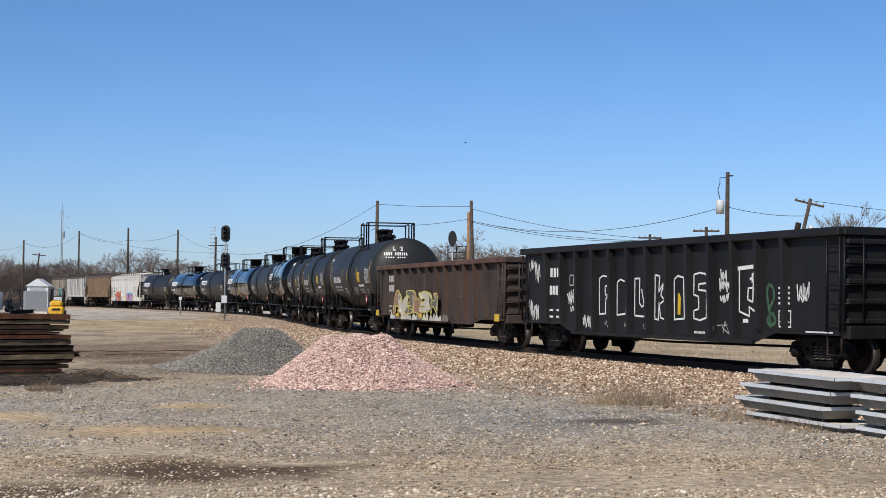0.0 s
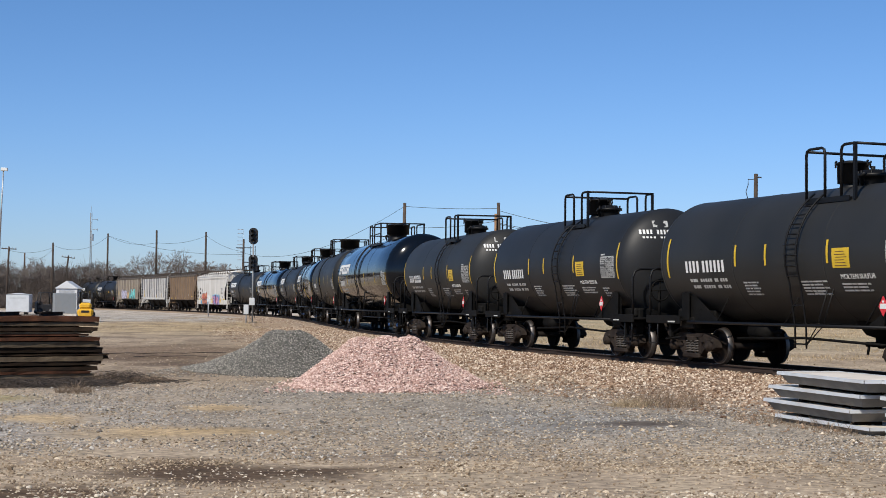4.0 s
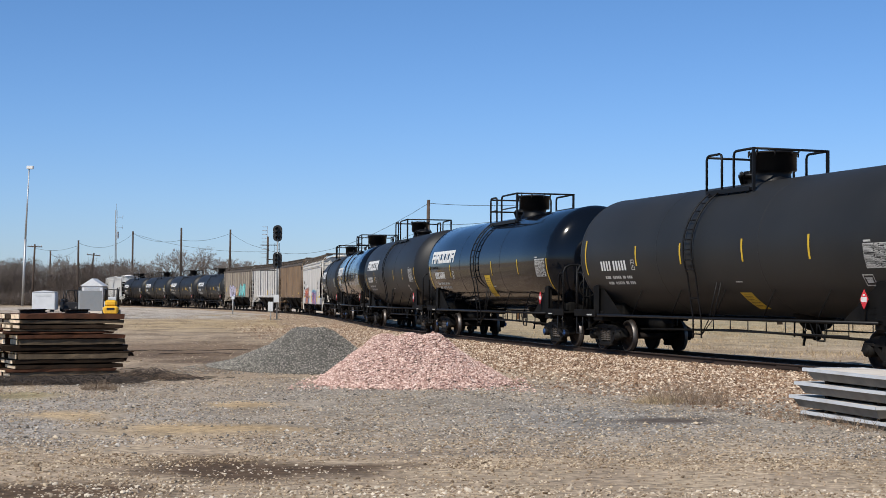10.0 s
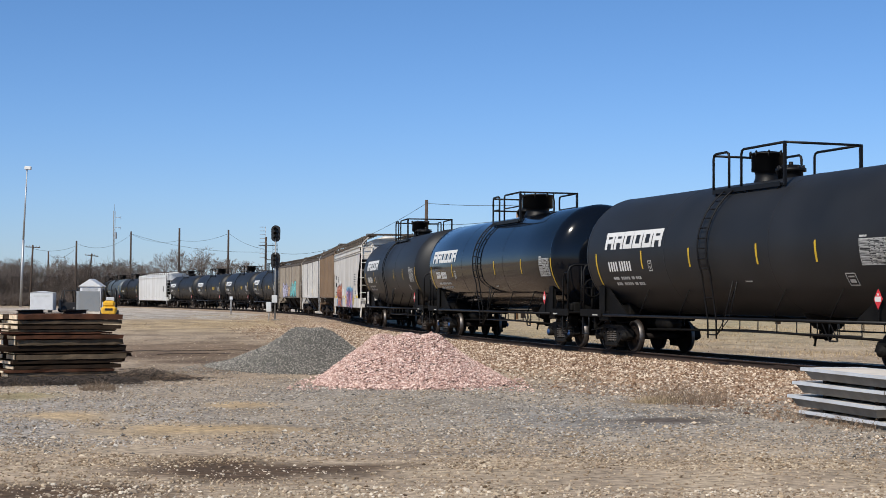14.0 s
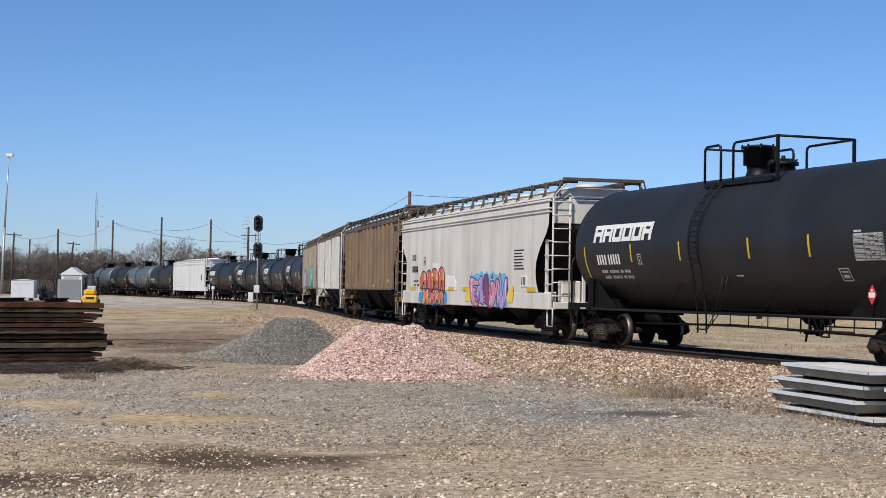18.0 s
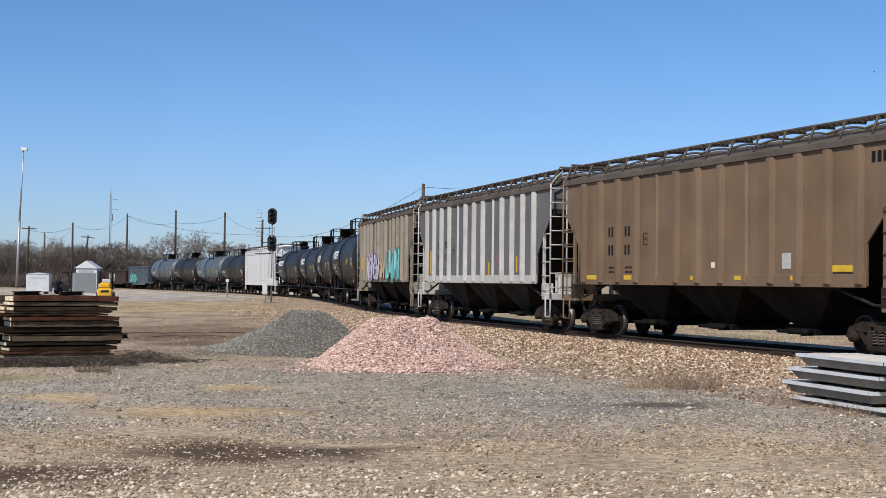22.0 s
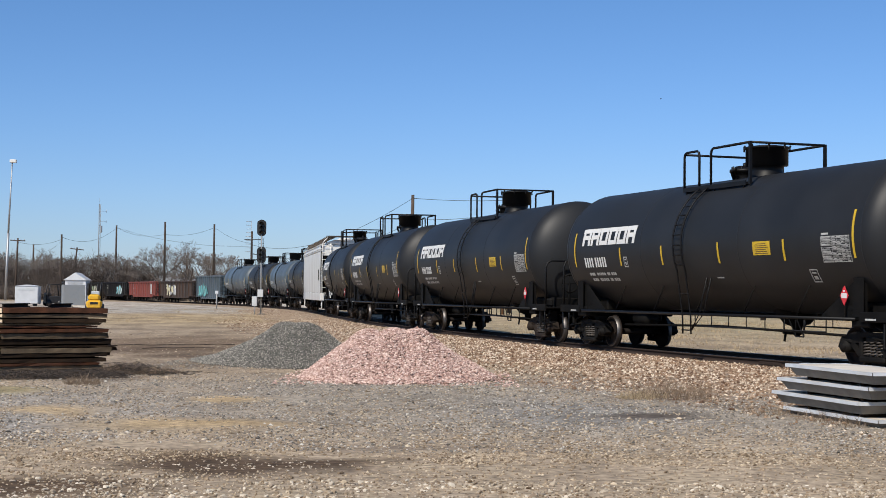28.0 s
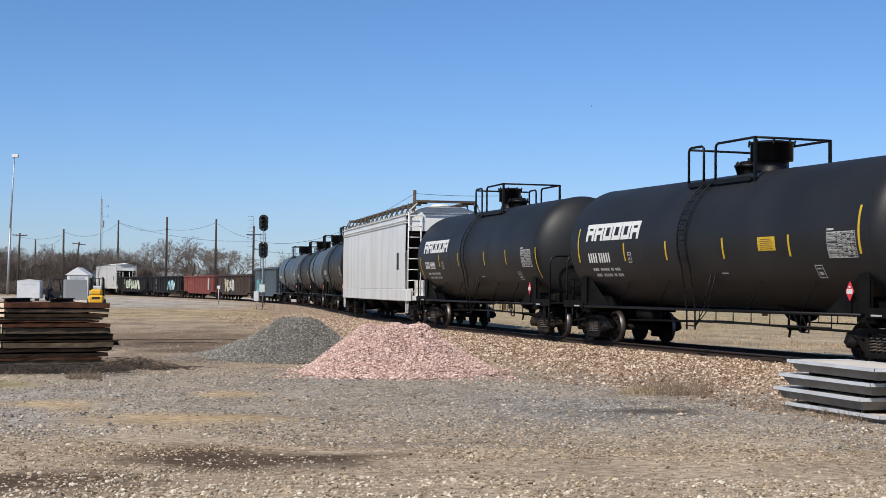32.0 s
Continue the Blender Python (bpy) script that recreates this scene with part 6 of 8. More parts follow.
    for args, c, amt in (
            ((3.0, 23.5, 7.5, 6.5, 0.35), grey, 0.85), ((-4.9, 18.9, 1.9, 2.3, 0.45), (0.330, 0.305, 0.275), 0.85), ((-6.6, 21.8, 2.6, 2.4, 0.5), (0.335, 0.305, 0.268), 0.8), ((1.9, 20.5, 1.6, 2.4, 0.5), (0.235, 0.228, 0.215), 0.75),
            ((-3.4, 26.5, 3.4, 1.6, 0.5), (0.30, 0.262, 0.215), 0.7),
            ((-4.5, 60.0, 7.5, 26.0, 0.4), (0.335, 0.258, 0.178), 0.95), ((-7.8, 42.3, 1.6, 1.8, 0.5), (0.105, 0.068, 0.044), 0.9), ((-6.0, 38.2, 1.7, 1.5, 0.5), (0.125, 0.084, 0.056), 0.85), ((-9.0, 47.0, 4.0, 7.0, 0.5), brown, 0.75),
            # second patch here: shade at the timber stack's foot, painted on the ground
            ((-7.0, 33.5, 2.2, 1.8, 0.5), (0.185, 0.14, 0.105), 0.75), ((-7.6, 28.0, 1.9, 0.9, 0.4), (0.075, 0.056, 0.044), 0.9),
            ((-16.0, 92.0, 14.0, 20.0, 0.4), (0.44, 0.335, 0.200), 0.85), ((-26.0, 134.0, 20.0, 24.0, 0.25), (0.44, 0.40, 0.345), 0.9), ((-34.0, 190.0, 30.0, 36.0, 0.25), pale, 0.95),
            ((-3.4, 18.5, 1.15, 1.25, 0.5), straw, 0.85), ((-2.5, 18.9, 0.7, 0.45, 0.5), straw, 0.7), ((-5.3, 20.5, 0.75, 0.9, 0.5), straw, 0.8), ((-3.35, 22.9, 0.65, 0.5, 0.5), straw, 0.8), ((-7.15, 24.2, 0.8, 0.9, 0.4), (0.33, 0.28, 0.15), 0.85),
            ((-2.0, 14.3, 1.15, 0.72, 0.5), damp, 0.94), ((-1.2, 14.7, 0.6, 0.3, 0.6), damp, 0.8), ((-3.55, 12.3, 0.95, 0.55, 0.5), damp, 0.94), ((-0.3, 16.0, 1.2, 0.4, 0.6), (0.15, 0.115, 0.09), 0.5), ((3.0, 20.3, 0.75, 0.5, 0.6), (0.10, 0.076, 0.06), 0.85), ((4.6, 22.2, 1.0, 0.5, 0.6), (0.12, 0.09, 0.07), 0.75),
            ((3.6, 26.5, 3.2, 1.4, 0.4, -55), (0.30, 0.215, 0.150), 0.8), ((3.6, 24.0, 0.9, 0.7, 0.5), (0.20, 0.135, 0.090), 0.8)):
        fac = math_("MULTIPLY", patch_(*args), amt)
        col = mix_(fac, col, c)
    # bare brown earth shows through in ragged strips
    col = mix_(math_("MULTIPLY", ranged(rut.outputs[0], 0.52, 0.40), math_("MULTIPLY", ranged(sep.outputs[1], 26.0, 36.0), 0.40)), col, (0.155, 0.105, 0.068))
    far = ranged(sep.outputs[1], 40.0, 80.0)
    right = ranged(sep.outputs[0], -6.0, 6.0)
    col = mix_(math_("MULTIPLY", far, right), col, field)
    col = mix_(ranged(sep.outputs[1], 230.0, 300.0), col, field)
    shade = math_("MULTIPLY", ranged(fine.outputs[0], 0.28, 0.72, 0.48, 1.46), ranged(mid.outputs[0], 0.3, 0.7, 0.82, 1.16))
    shade = math_("MULTIPLY", shade, math_("MULTIPLY", ranged(rut.outputs[0], 0.30, 0.70, 0.84, 1.14), ranged(rut2.outputs[0], 0.30, 0.70, 0.82, 1.17)))
    sc = n.new("ShaderNodeVectorMath")
    sc.operation = "SCALE"
    l.new(col, sc.inputs[0]), l.new(shade, sc.inputs["Scale"])
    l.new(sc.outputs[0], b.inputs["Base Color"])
    vor = n.new("ShaderNodeTexVoronoi")
    vor.inputs["Scale"].default_value = 26.0
    l.new(geo.outputs["Position"], vor.inputs["Vector"])
    h = math_("ADD", math_("MULTIPLY", vor.outputs["Distance"], -0.6), fine.outputs[0])
    bp = n.new("ShaderNodeBump")
    bp.inputs["Strength"].default_value, bp.inputs["Distance"].default_value = 0.45, 0.02
    l.new(h, bp.inputs["Height"]), l.new(bp.outputs[0], b.inputs["Normal"])
    return m


def ground_z(x, y):
    """Slight swells and ruts of the yard, gone in the distance."""
    fade = max(0.0, 1 - math.hypot(x, y) / 130)
    if fade <= 0:
        return 0.0
    p = Vector((x * 0.22, y * 0.22, 0))
    return fade * (0.045 * noise.noise(p) + 0.018 * noise.noise(p * 4.3))


def build_ground():
    mb = MB()
    xs = [-4000, -1500, -600, -250, -120, -60] + [-40 + 80 * k / 130 for k in range(131)] + [60, 120, 250, 600, 1500, 4000]
    ys = [-800, -200, -50, -10] + [0 + 70 * k / 130 for k in range(131)] + [80, 95, 115, 140, 180, 250, 400, 800, 1800, 4500]
    v = [(x, y, ground_z(x, y)) for y in ys for x in xs]
    w = len(xs)
    f = [(j * w + i, j * w + i + 1, (j + 1) * w + i + 1, (j + 1) * w + i) for j in range(len(ys) - 1) for i in range(w - 1)]
    mb.add(v, f, True)
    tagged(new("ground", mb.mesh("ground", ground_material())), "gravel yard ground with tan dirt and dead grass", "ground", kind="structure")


def strip(mb, s0, s1, step, prof):
    ss = np.arange(s0, s1 + 0.01, step)
    n = len(prof)
    v = [tuple(track(s, a, z)) for s in ss for a, z in prof]
    f = [(i * n + k, i * n + k + 1, (i + 1) * n + k + 1, (i + 1) * n + k) for i in range(len(ss) - 1) for k in range(n - 1)]
    return mb.add(v, f, True)


def fast_mesh(name, verts, tris, material, smooth=False):
    me = bpy.data.meshes.new(name)
    me.vertices.add(len(verts))
    me.vertices.foreach_set("co", np.asarray(verts, np.float32).ravel())
    me.loops.add(len(tris) * 3)
    me.loops.foreach_set("vertex_index", np.asarray(tris, np.int32).ravel())
    me.polygons.add(len(tris))
    me.polygons.foreach_set("loop_start", np.arange(0, len(tris) * 3, 3, dtype=np.int32))
    me.polygons.foreach_set("use_smooth", np.full(len(tris), smooth))
    me.materials.append(material)
    me.update(calc_edges=True)
    me.validate()
    return me


P = (1 + 5 ** 0.5) / 2
ICO_V = np.array([(-1, P, 0), (1, P, 0), (-1, -P, 0), (1, -P, 0), (0, -1, P), (0, 1, P), (0, -1, -P), (0, 1, -P), (P, 0, -1), (P, 0, 1), (-P, 0, -1), (-P, 0, 1)]) / 1.9
ICO_F = np.array([(0, 11, 5), (0, 5, 1), (0, 1, 7), (0, 7, 10), (0, 10, 11), (1, 5, 9), (5, 11, 4), (11, 10, 2), (10, 7, 6), (7, 1, 8), (3, 9, 4), (3, 4, 2), (3, 2, 6), (3, 6, 8), (3, 8, 9), (4, 9, 5), (2, 4, 11), (6, 2, 10), (8, 6, 7), (9, 8, 1)])
OCT_V = np.array([(1, 0, 0), (0, 1, 0), (-1, 0, 0), (0, -1, 0), (0, 0, 1), (0, 0, -1)], float)
OCT_F = np.array([(0, 1, 4), (1, 2, 4), (2, 3, 4), (3, 0, 4), (1, 0, 5), (2, 1, 5), (3, 2, 5), (0, 3, 5)])


def stones(name, pts, size, material, label, category, seed, fine=True, flatten=0.75, parent=None):
    """Broken stones at pts (N x 3), of mean radius size (a number or N numbers), as one heap of stuff."""
    rng = np.random.RandomState(seed)
    pts = np.asarray(pts, float)
    n = len(pts)
    bv, bf = (ICO_V, ICO_F) if fine else (OCT_V, OCT_F)
    k = len(bv)
    v = np.repeat(bv[None], n, 0) * (1 + rng.uniform(-0.30, 0.30, (n, k, 1)))
    v *= rng.uniform(0.65, 1.35, (n, 1, 3)) * np.array([1, 1, flatten])
    a = rng.uniform(0, 2 * np.pi, n)
    b = rng.uniform(-0.6, 0.6, n)
    y, z = v[..., 1] * np.cos(b)[:, None] - v[..., 2] * np.sin(b)[:, None], v[..., 1] * np.sin(b)[:, None] + v[..., 2] * np.cos(b)[:, None]
    x = v[..., 0]
    v = np.stack([x * np.cos(a)[:, None] - y * np.sin(a)[:, None], x * np.sin(a)[:, None] + y * np.cos(a)[:, None], z], -1)
    v *= (np.asarray(size) * np.ones(n))[:, None, None]
    v += pts[:, None]
    f = (np.arange(n) * k)[:, None, None] + bf[None]
    me = fast_mesh(name, v.reshape(-1, 3), f.reshape(-1, 3), material)
    ob = new(name, me)
    if parent is not None:
        ob.parent = parent
    return tagged(ob, label, category, kind="stuff")


def stone_mat(name, a, b, c, rough=0.9):
    """Stone whose pieces differ between three colours."""
    m = bpy.data.materials.new(name)
    m.use_nodes = True
    n, l = m.node_tree.nodes, m.node_tree.links
    bs = n["Principled BSDF"]
    bs.inputs["Roughness"].default_value = rough
    bs.inputs["Specular IOR Level"].default_value = 0.3
    g = n.new("ShaderNodeNewGeometry")
    r = n.new("ShaderNodeValToRGB")
    r.color_ramp.elements[0].color, r.color_ramp.elements[1].color = (*a, 1), (*c, 1)
    e = r.color_ramp.elements.new(0.55)
    e.color = (*b, 1)
    l.new(g.outputs["Random Per Island"], r.inputs[0])
    t = n.new("ShaderNodeTexNoise")
    t.inputs["Scale"].default_value = 30.0
    l.new(g.outputs["Position"], t.inputs["Vector"])
    mr = n.new("ShaderNodeMapRange")
    mr.inputs[3].default_value, mr.inputs[4].default_value = 0.75, 1.25
    l.new(t.outputs[0], mr.inputs[0])
    s = n.new("ShaderNodeVectorMath")
    s.operation = "SCALE"
    l.new(r.outputs[0], s.inputs[0]), l.new(mr.outputs[0], s.inputs["Scale"])
    l.new(s.outputs[0], bs.inputs["Base Color"])
    return m


M["st_tan"] = stone_mat("tan_ballast_stone", (0.105, 0.056, 0.034), (0.345, 0.230, 0.148), (0.78, 0.67, 0.53))
M["st_grey"] = stone_mat("grey_crushed_stone", (0.105, 0.101, 0.089), (0.210, 0.199, 0.174), (0.48, 0.44, 0.38))
M["st_pink"] = stone_mat("pink_granite_stone", (0.33, 0.200, 0.163), (0.55, 0.380, 0.322), (0.78, 0.61, 0.53))
M["st_yard"] = stone_mat("mixed_yard_gravel", (0.155, 0.110, 0.071), (0.36, 0.274, 0.182), (0.60, 0.50, 0.37))
M["st_cool"] = stone_mat("cool_grey_gravel", (0.105, 0.095, 0.083), (0.275, 0.250, 0.220), (0.60, 0.555, 0.49))


def build_track():
    for o in (0.755, -0.755):
        prof = [(o - 0.07, 0.09), (o - 0.07, 0.11), (o - 0.012, 0.125), (o - 0.012, 0.215), (o - 0.036, 0.225), (o - 0.036, RAIL - 0.008), (o - 0.028, RAIL), (o + 0.028, RAIL), (o + 0.036, RAIL - 0.008), (o + 0.036, 0.225), (o + 0.012, 0.215), (o + 0.012, 0.125), (o + 0.07, 0.11), (o + 0.07, 0.09)]
        mb = strip(MB(), -40, 420, 1.0, prof)
        rail = tagged(new("rail", mb.mesh("rail", M["rail"])), "rusty steel running rail on timber ties", "rail", "rails of the track", "structure")
        part("rail_head", strip(MB(), -40, 420, 1.0, [(o - 0.024, RAIL + 0.002), (o + 0.024, RAIL + 0.002)]), M["railtop"], rail, "polished running surface")
        for k in range(9):
            s = -6 + 11.9 * k
            h = heading(s)
            p = track(s, o)
            part("joint_bar", MB().box(-0.45, 0.45, -0.03, 0.03, 0.13, 0.21, 0.01), M["rail"], rail, at=pose(p.x, p.y, 0, 0, 0, math.degrees(h)))
    # ballast bed and its ragged apron towards the yard
    mb = MB()
    prof = [(6.2, -0.03), (4.6, 0.025), (3.0, 0.07), (2.0, 0.10), (1.35, 0.115), (0.0, 0.10), (-1.35, 0.115), (-2.2, 0.09), (-3.4, 0.0), (-3.6, -0.05)]
    strip(mb, -40, 110, 1.0, prof)
    strip(mb, 110, 420, 3.0, [(3.2, -0.03), (2.0, 0.09), (1.35, 0.115), (-1.35, 0.115), (-2.2, 0.09), (-3.4, -0.05)])
    bed = tagged(new("ballast_bed", mb.mesh("ballast_bed", mat("packed_ballast", (0.36, 0.265, 0.180), 0.95, var=0.25, scale=2.2, dirt=(0.14, 0.10, 0.075), dirt_amt=0.6, dirt_scale=0.5, bump=0.9, bscale=14))), "tan stone ballast bank under the track", "ballast", kind="structure")
    # added dark strip: the shade under the train, put into the ballast colour
    mb = strip(strip(MB(), -40, 110, 1.0, [(1.0, 0.120), (0.0, 0.106), (-1.35, 0.120), (-2.1, 0.098)]), 110, 420, 3.0, [(1.0, 0.121), (-1.35, 0.121), (-2.1, 0.098)])
    tagged(new("fouled_ballast", mb.mesh("fouled_ballast", mat("ballast_in_train_shade", (0.050, 0.037, 0.027), 0.95, var=0.3, spec=0.1, scale=3, dirt=(0.025, 0.020, 0.016), dirt_amt=0.6, dirt_scale=1.2, bump=0.9, bscale=16))), "dark ballast strip between the rails, coloured as the train's shade", "ballast", kind="structure")
    rng = np.random.RandomState(5)
    pts = []
    for s0, s1, n in ((-14, 30, 52000), (30, 62, 15000), (62, 110, 4000)):
        for _ in range(n):
            s, a = rng.uniform(s0, s1), rng.uniform(0.95, 8.6) if rng.rand() < 0.94 else rng.uniform(-0.6, 0.6)
            if a > 5.0 and rng.rand() < ((a - 5.0) / 3.6) ** 0.6:
                continue
            z = float(np.interp(-a, [-6.2, -4.6, -3.0, -2.0, -1.35, 0], [-0.03, 0.025, 0.07, 0.10, 0.115, 0.10]))
            q = track(s, a, z)
            pts.append((q.x, q.y, max(q.z, ground_z(q.x, q.y)) + rng.uniform(-0.01, 0.018)))
    pts = np.array(pts)
    stones("ballast_stones", pts, rng.uniform(0.014, 0.042, len(pts)), M["st_tan"], "loose tan and cream ballast stones", "ballast", 6, fine=False)
    tie = MB().box(-0.115, 0.115, -1.3, 1.3, -0.06, 0.098, 0.012).mesh("tie", M["tie"])
    for k in range(290):
        s = -24 + 0.5 * k
        p = track(s)
        part("tie", tie, None, bed, at=pose(p.x, p.y, 0.004 * (k % 3), 0, 0, math.degrees(heading(s))))
    mb = MB()
    for k in range(400):
        s = 121 + 0.5 * k
        p, h = track(s), heading(s)
        c, si = math.cos(h), math.sin(h)
        for x0, x1 in ((-0.115, 0.115),):
            v = []
            for z in (-0.02, 0.10):
                for u, w in ((x0, -1.3), (x1, -1.3), (x1, 1.3), (x0, 1.3)):
                    v.append((p.x + u * c - w * si, p.y + u * si + w * c, z))
            mb.add(v, [(4, 5, 6, 7), (0, 1, 5, 4), (1, 2, 6, 5), (2, 3, 7, 6), (3, 0, 4, 7)])
    far = part("tie", mb, M["tie"], bed, "distant weathered ties")
    far["kind"] = "stuff"


def heap(name, lobes, material, under, count, size, label, seed):
    """A tipped heap of stone: overlapping cones with rounded tops, and loose stones all over them. lobes: x, y, its two radii, height."""
    def height(x, y):
        z = 0.0
        for cx, cy, rx, ry, h in lobes:
            w = math.hypot((x - cx) / rx, (y - cy) / ry)
            c = 1.0 - w if w > 0.22 else 0.78 + 0.11 * (1 - (w / 0.22) ** 2)
            z = max(z, h * max(0.0, c) / 0.89)
        return z * (1 + 0.06 * noise.noise(Vector((x * 1.3 + seed, y * 1.1, 0))) + 0.04 * noise.noise(Vector((x * 4.0, y * 3.2, seed))))

    xa, xb = min(q[0] - q[2] for q in lobes) - 0.3, max(q[0] + q[2] for q in lobes) + 0.3
    ya, yb = min(q[1] - q[3] for q in lobes) - 0.3, max(q[1] + q[3] for q in lobes) + 0.3
    N = 64
    v = []
    for j in range(N + 1):
        for i in range(N + 1):
            x, y = xa + (xb - xa) * i / N, ya + (yb - ya) * j / N
            v.append((x, y, height(x, y) - 0.035))
    f = [(j * (N + 1) + i, j * (N + 1) + i + 1, (j + 1) * (N + 1) + i + 1, (j + 1) * (N + 1) + i) for j in range(N) for i in range(N)]
    ob = thing(name, label, "stone pile", "stone piles beside the track", mb=MB().add(v, f, True), material=under)
    rng = np.random.RandomState(seed)
    pts, sz = [], []
    while len(pts) < count:
        x, y = rng.uniform(xa, xb), rng.uniform(ya, yb)
        z = height(x, y)
        if z <= 0.012 and rng.rand() > 0.035:
            continue
        r = size * rng.uniform(0.55, 1.45) * (1.0 if z > 0.12 else 1.15)
        pts.append((x, y, z + rng.uniform(-0.6, 0.5) * r))
        sz.append(r)
    stones("stone_cover", pts, np.array(sz), material, "loose broken stones of the pile", "", seed + 2, fine=False, parent=ob)
    return ob


def build_piles():
    heap("grey_stone_pile", ((-3.62, 34.7, 1.55, 2.6, 0.98), (-3.20, 34.5, 1.50, 2.5, 0.97), (-4.45, 35.4, 1.35, 2.3, 0.50), (-5.05, 36.0, 1.1, 2.0, 0.20)), M["st_grey"],
         mat("grey_fines", (0.135, 0.128, 0.112), 0.95, var=0.25, scale=4, bump=0.6, bscale=30), 36000, 0.0152, "dark grey crushed stone tipped in a pile", 11)
    heap("pink_stone_pile", ((-1.38, 29.0, 1.42, 2.1, 0.95), (-0.95, 29.0, 1.45, 2.2, 0.99), (-0.50, 29.1, 1.40, 2.15, 0.95), (-0.02, 29.5, 1.15, 1.8, 0.60)), M["st_pink"],
         mat("pink_fines", (0.22, 0.140, 0.112), 0.95, var=0.25, scale=4, bump=0.6, bscale=26), 31000, 0.0228, "pink granite ballast tipped in a pile", 21)


# trodden straw and damp hollows that hold few loose stones: x, y, half width, half depth
BARE_SPOTS = ((-3.4, 18.5, 1.3, 1.1), (-2.5, 18.9, 0.8, 0.6), (-4.4, 18.1, 0.8, 0.6), (-5.3, 20.5, 0.9, 0.8), (-3.35, 22.9, 0.7, 0.5), (-2.3, 23.2, 0.6, 0.35), (-7.15, 24.2, 0.9, 0.9),
              (-2.0, 14.3, 1.25, 0.72), (-1.2, 14.7, 0.7, 0.4), (-3.5, 12.3, 1.05, 0.55), (-3.0, 15.9, 1.1, 0.6), (3.0, 20.3, 0.75, 0.5))


def bare_spot(x, y):
    """How far a place lies inside a bare spot, 0 to 1."""
    wob = 0.35 * noise.noise(Vector((x * 1.7, y * 1.7, 2.0)))
    return max(0.0, max(1.25 - math.hypot((x - cx) / rx, (y - cy) / ry) + wob for cx, cy, rx, ry in BARE_SPOTS))


def build_gravel():
    """Loose gravel over the yard, coarser and paler near the viewer."""
    rng = np.random.RandomState(31)
    for name, n, y0, y1, size, m, power in (("near_gravel", 9500, 10.5, 15.5, (0.004, 0.015), M["st_yard"], 1.0), ("yard_gravel", 33000, 14.5, 36, (0.005, 0.019), M["st_yard"], 1.3), ("cool_gravel", 25000, 15.5, 30, (0.006, 0.019), M["st_cool"], 1.0), ("coarse_gravel", 6000, 32, 62, (0.008, 0.024), M["st_yard"], 1.1)):
        pts, sz = [], []
        while len(pts) < n:
            y = y0 + (y1 - y0) * rng.rand() ** power
            x = rng.uniform(-0.33, 0.36) * y
            q = noise.noise(Vector((x * 0.55, y * 0.4, 9.0 if name == "cool_gravel" else 3.0)))
            if q < rng.uniform(-0.70, 0.16) or bare_spot(x, y) > rng.uniform(0.05, 0.75):
                continue
            r = rng.uniform(*size) * (1.9 if rng.rand() < 0.04 else 1)
            pts.append((x, y, ground_z(x, y) + r * 0.25))
            sz.append(r)
        stones(name, pts, np.array(sz), m, "loose mixed gravel scattered over the yard", "gravel", 33, fine=name == "near_gravel", flatten=0.65)
    # a pale rubble edge close to the viewer, and chips lying in the damp hollows
    pts, sz = [], []
    while len(pts) < 5200:
        y = 10.6 + 2.5 * rng.rand() ** 1.5
        x = rng.uniform(-0.33, 0.36) * y
        if noise.noise(Vector((x * 0.9, y * 1.6, 5.0))) < rng.uniform(-0.55, 0.15) + (0.10 if y > 12.1 else -0.2):
            continue
        r = rng.uniform(0.006, 0.022) * (1.7 if rng.rand() < 0.10 else 1)
        pts.append((x, y, ground_z(x, y) + r * 0.2))
        sz.append(r)
    for cx, cy, rx, ry, n in ((-2.0, 14.3, 1.2, 0.6, 190), (-3.4, 12.3, 0.8, 0.45, 110)):
        for _ in range(n):
            x, y = rng.normal(cx, rx * 0.6), rng.normal(cy, ry * 0.6)
            r = rng.uniform(0.006, 0.016)
            pts.append((x, y, ground_z(x, y) + r * 0.2))
            sz.append(r)
    stones("pale_rubble", pts, np.array(sz), stone_mat("pale_limestone", (0.22, 0.165, 0.115), (0.42, 0.35, 0.265), (0.72, 0.64, 0.52)), "pale limestone rubble in the dirt", "rubble", 35, flatten=0.65)


def blades(name, spots, material, label, seed, tall=(0.1, 0.3), width=0.006, lean=0.5):
    """Dry stems and blades. spots: (x, y, radius, count)."""
    rng = np.random.RandomState(seed)
    vs, fs = [], []
    k = 0
    for cx, cy, r, n in spots:
        for _ in range(n):
            a, d = rng.uniform(0, 2 * np.pi), r * math.sqrt(rng.rand())
            x, y = cx + d * math.cos(a), cy + d * math.sin(a)
            h = rng.uniform(*tall) * (1.15 - 0.6 * d / r)
            t, w = rng.uniform(0, 2 * np.pi), rng.uniform(0.6, 1.5) * width
            bx, by = lean * h * rng.uniform(-1, 1), lean * h * rng.uniform(-1, 1)
            z = ground_z(x, y) - 0.01
            px, py = math.cos(t) * w, math.sin(t) * w
            vs += [(x - px, y - py, z), (x + px, y + py, z), (x + bx * 0.4 + px * 0.7, y + by * 0.4 + py * 0.7, z + h * 0.6), (x + bx * 0.4 - px * 0.7, y + by * 0.4 - py * 0.7, z + h * 0.6), (x + bx, y + by, z + h)]
            fs += [(k, k + 1, k + 2), (k, k + 2, k + 3), (k + 3, k + 2, k + 4)]
            k += 5
    return tagged(new(name, fast_mesh(name, vs, fs, material)), label, "dry grass", kind="stuff")


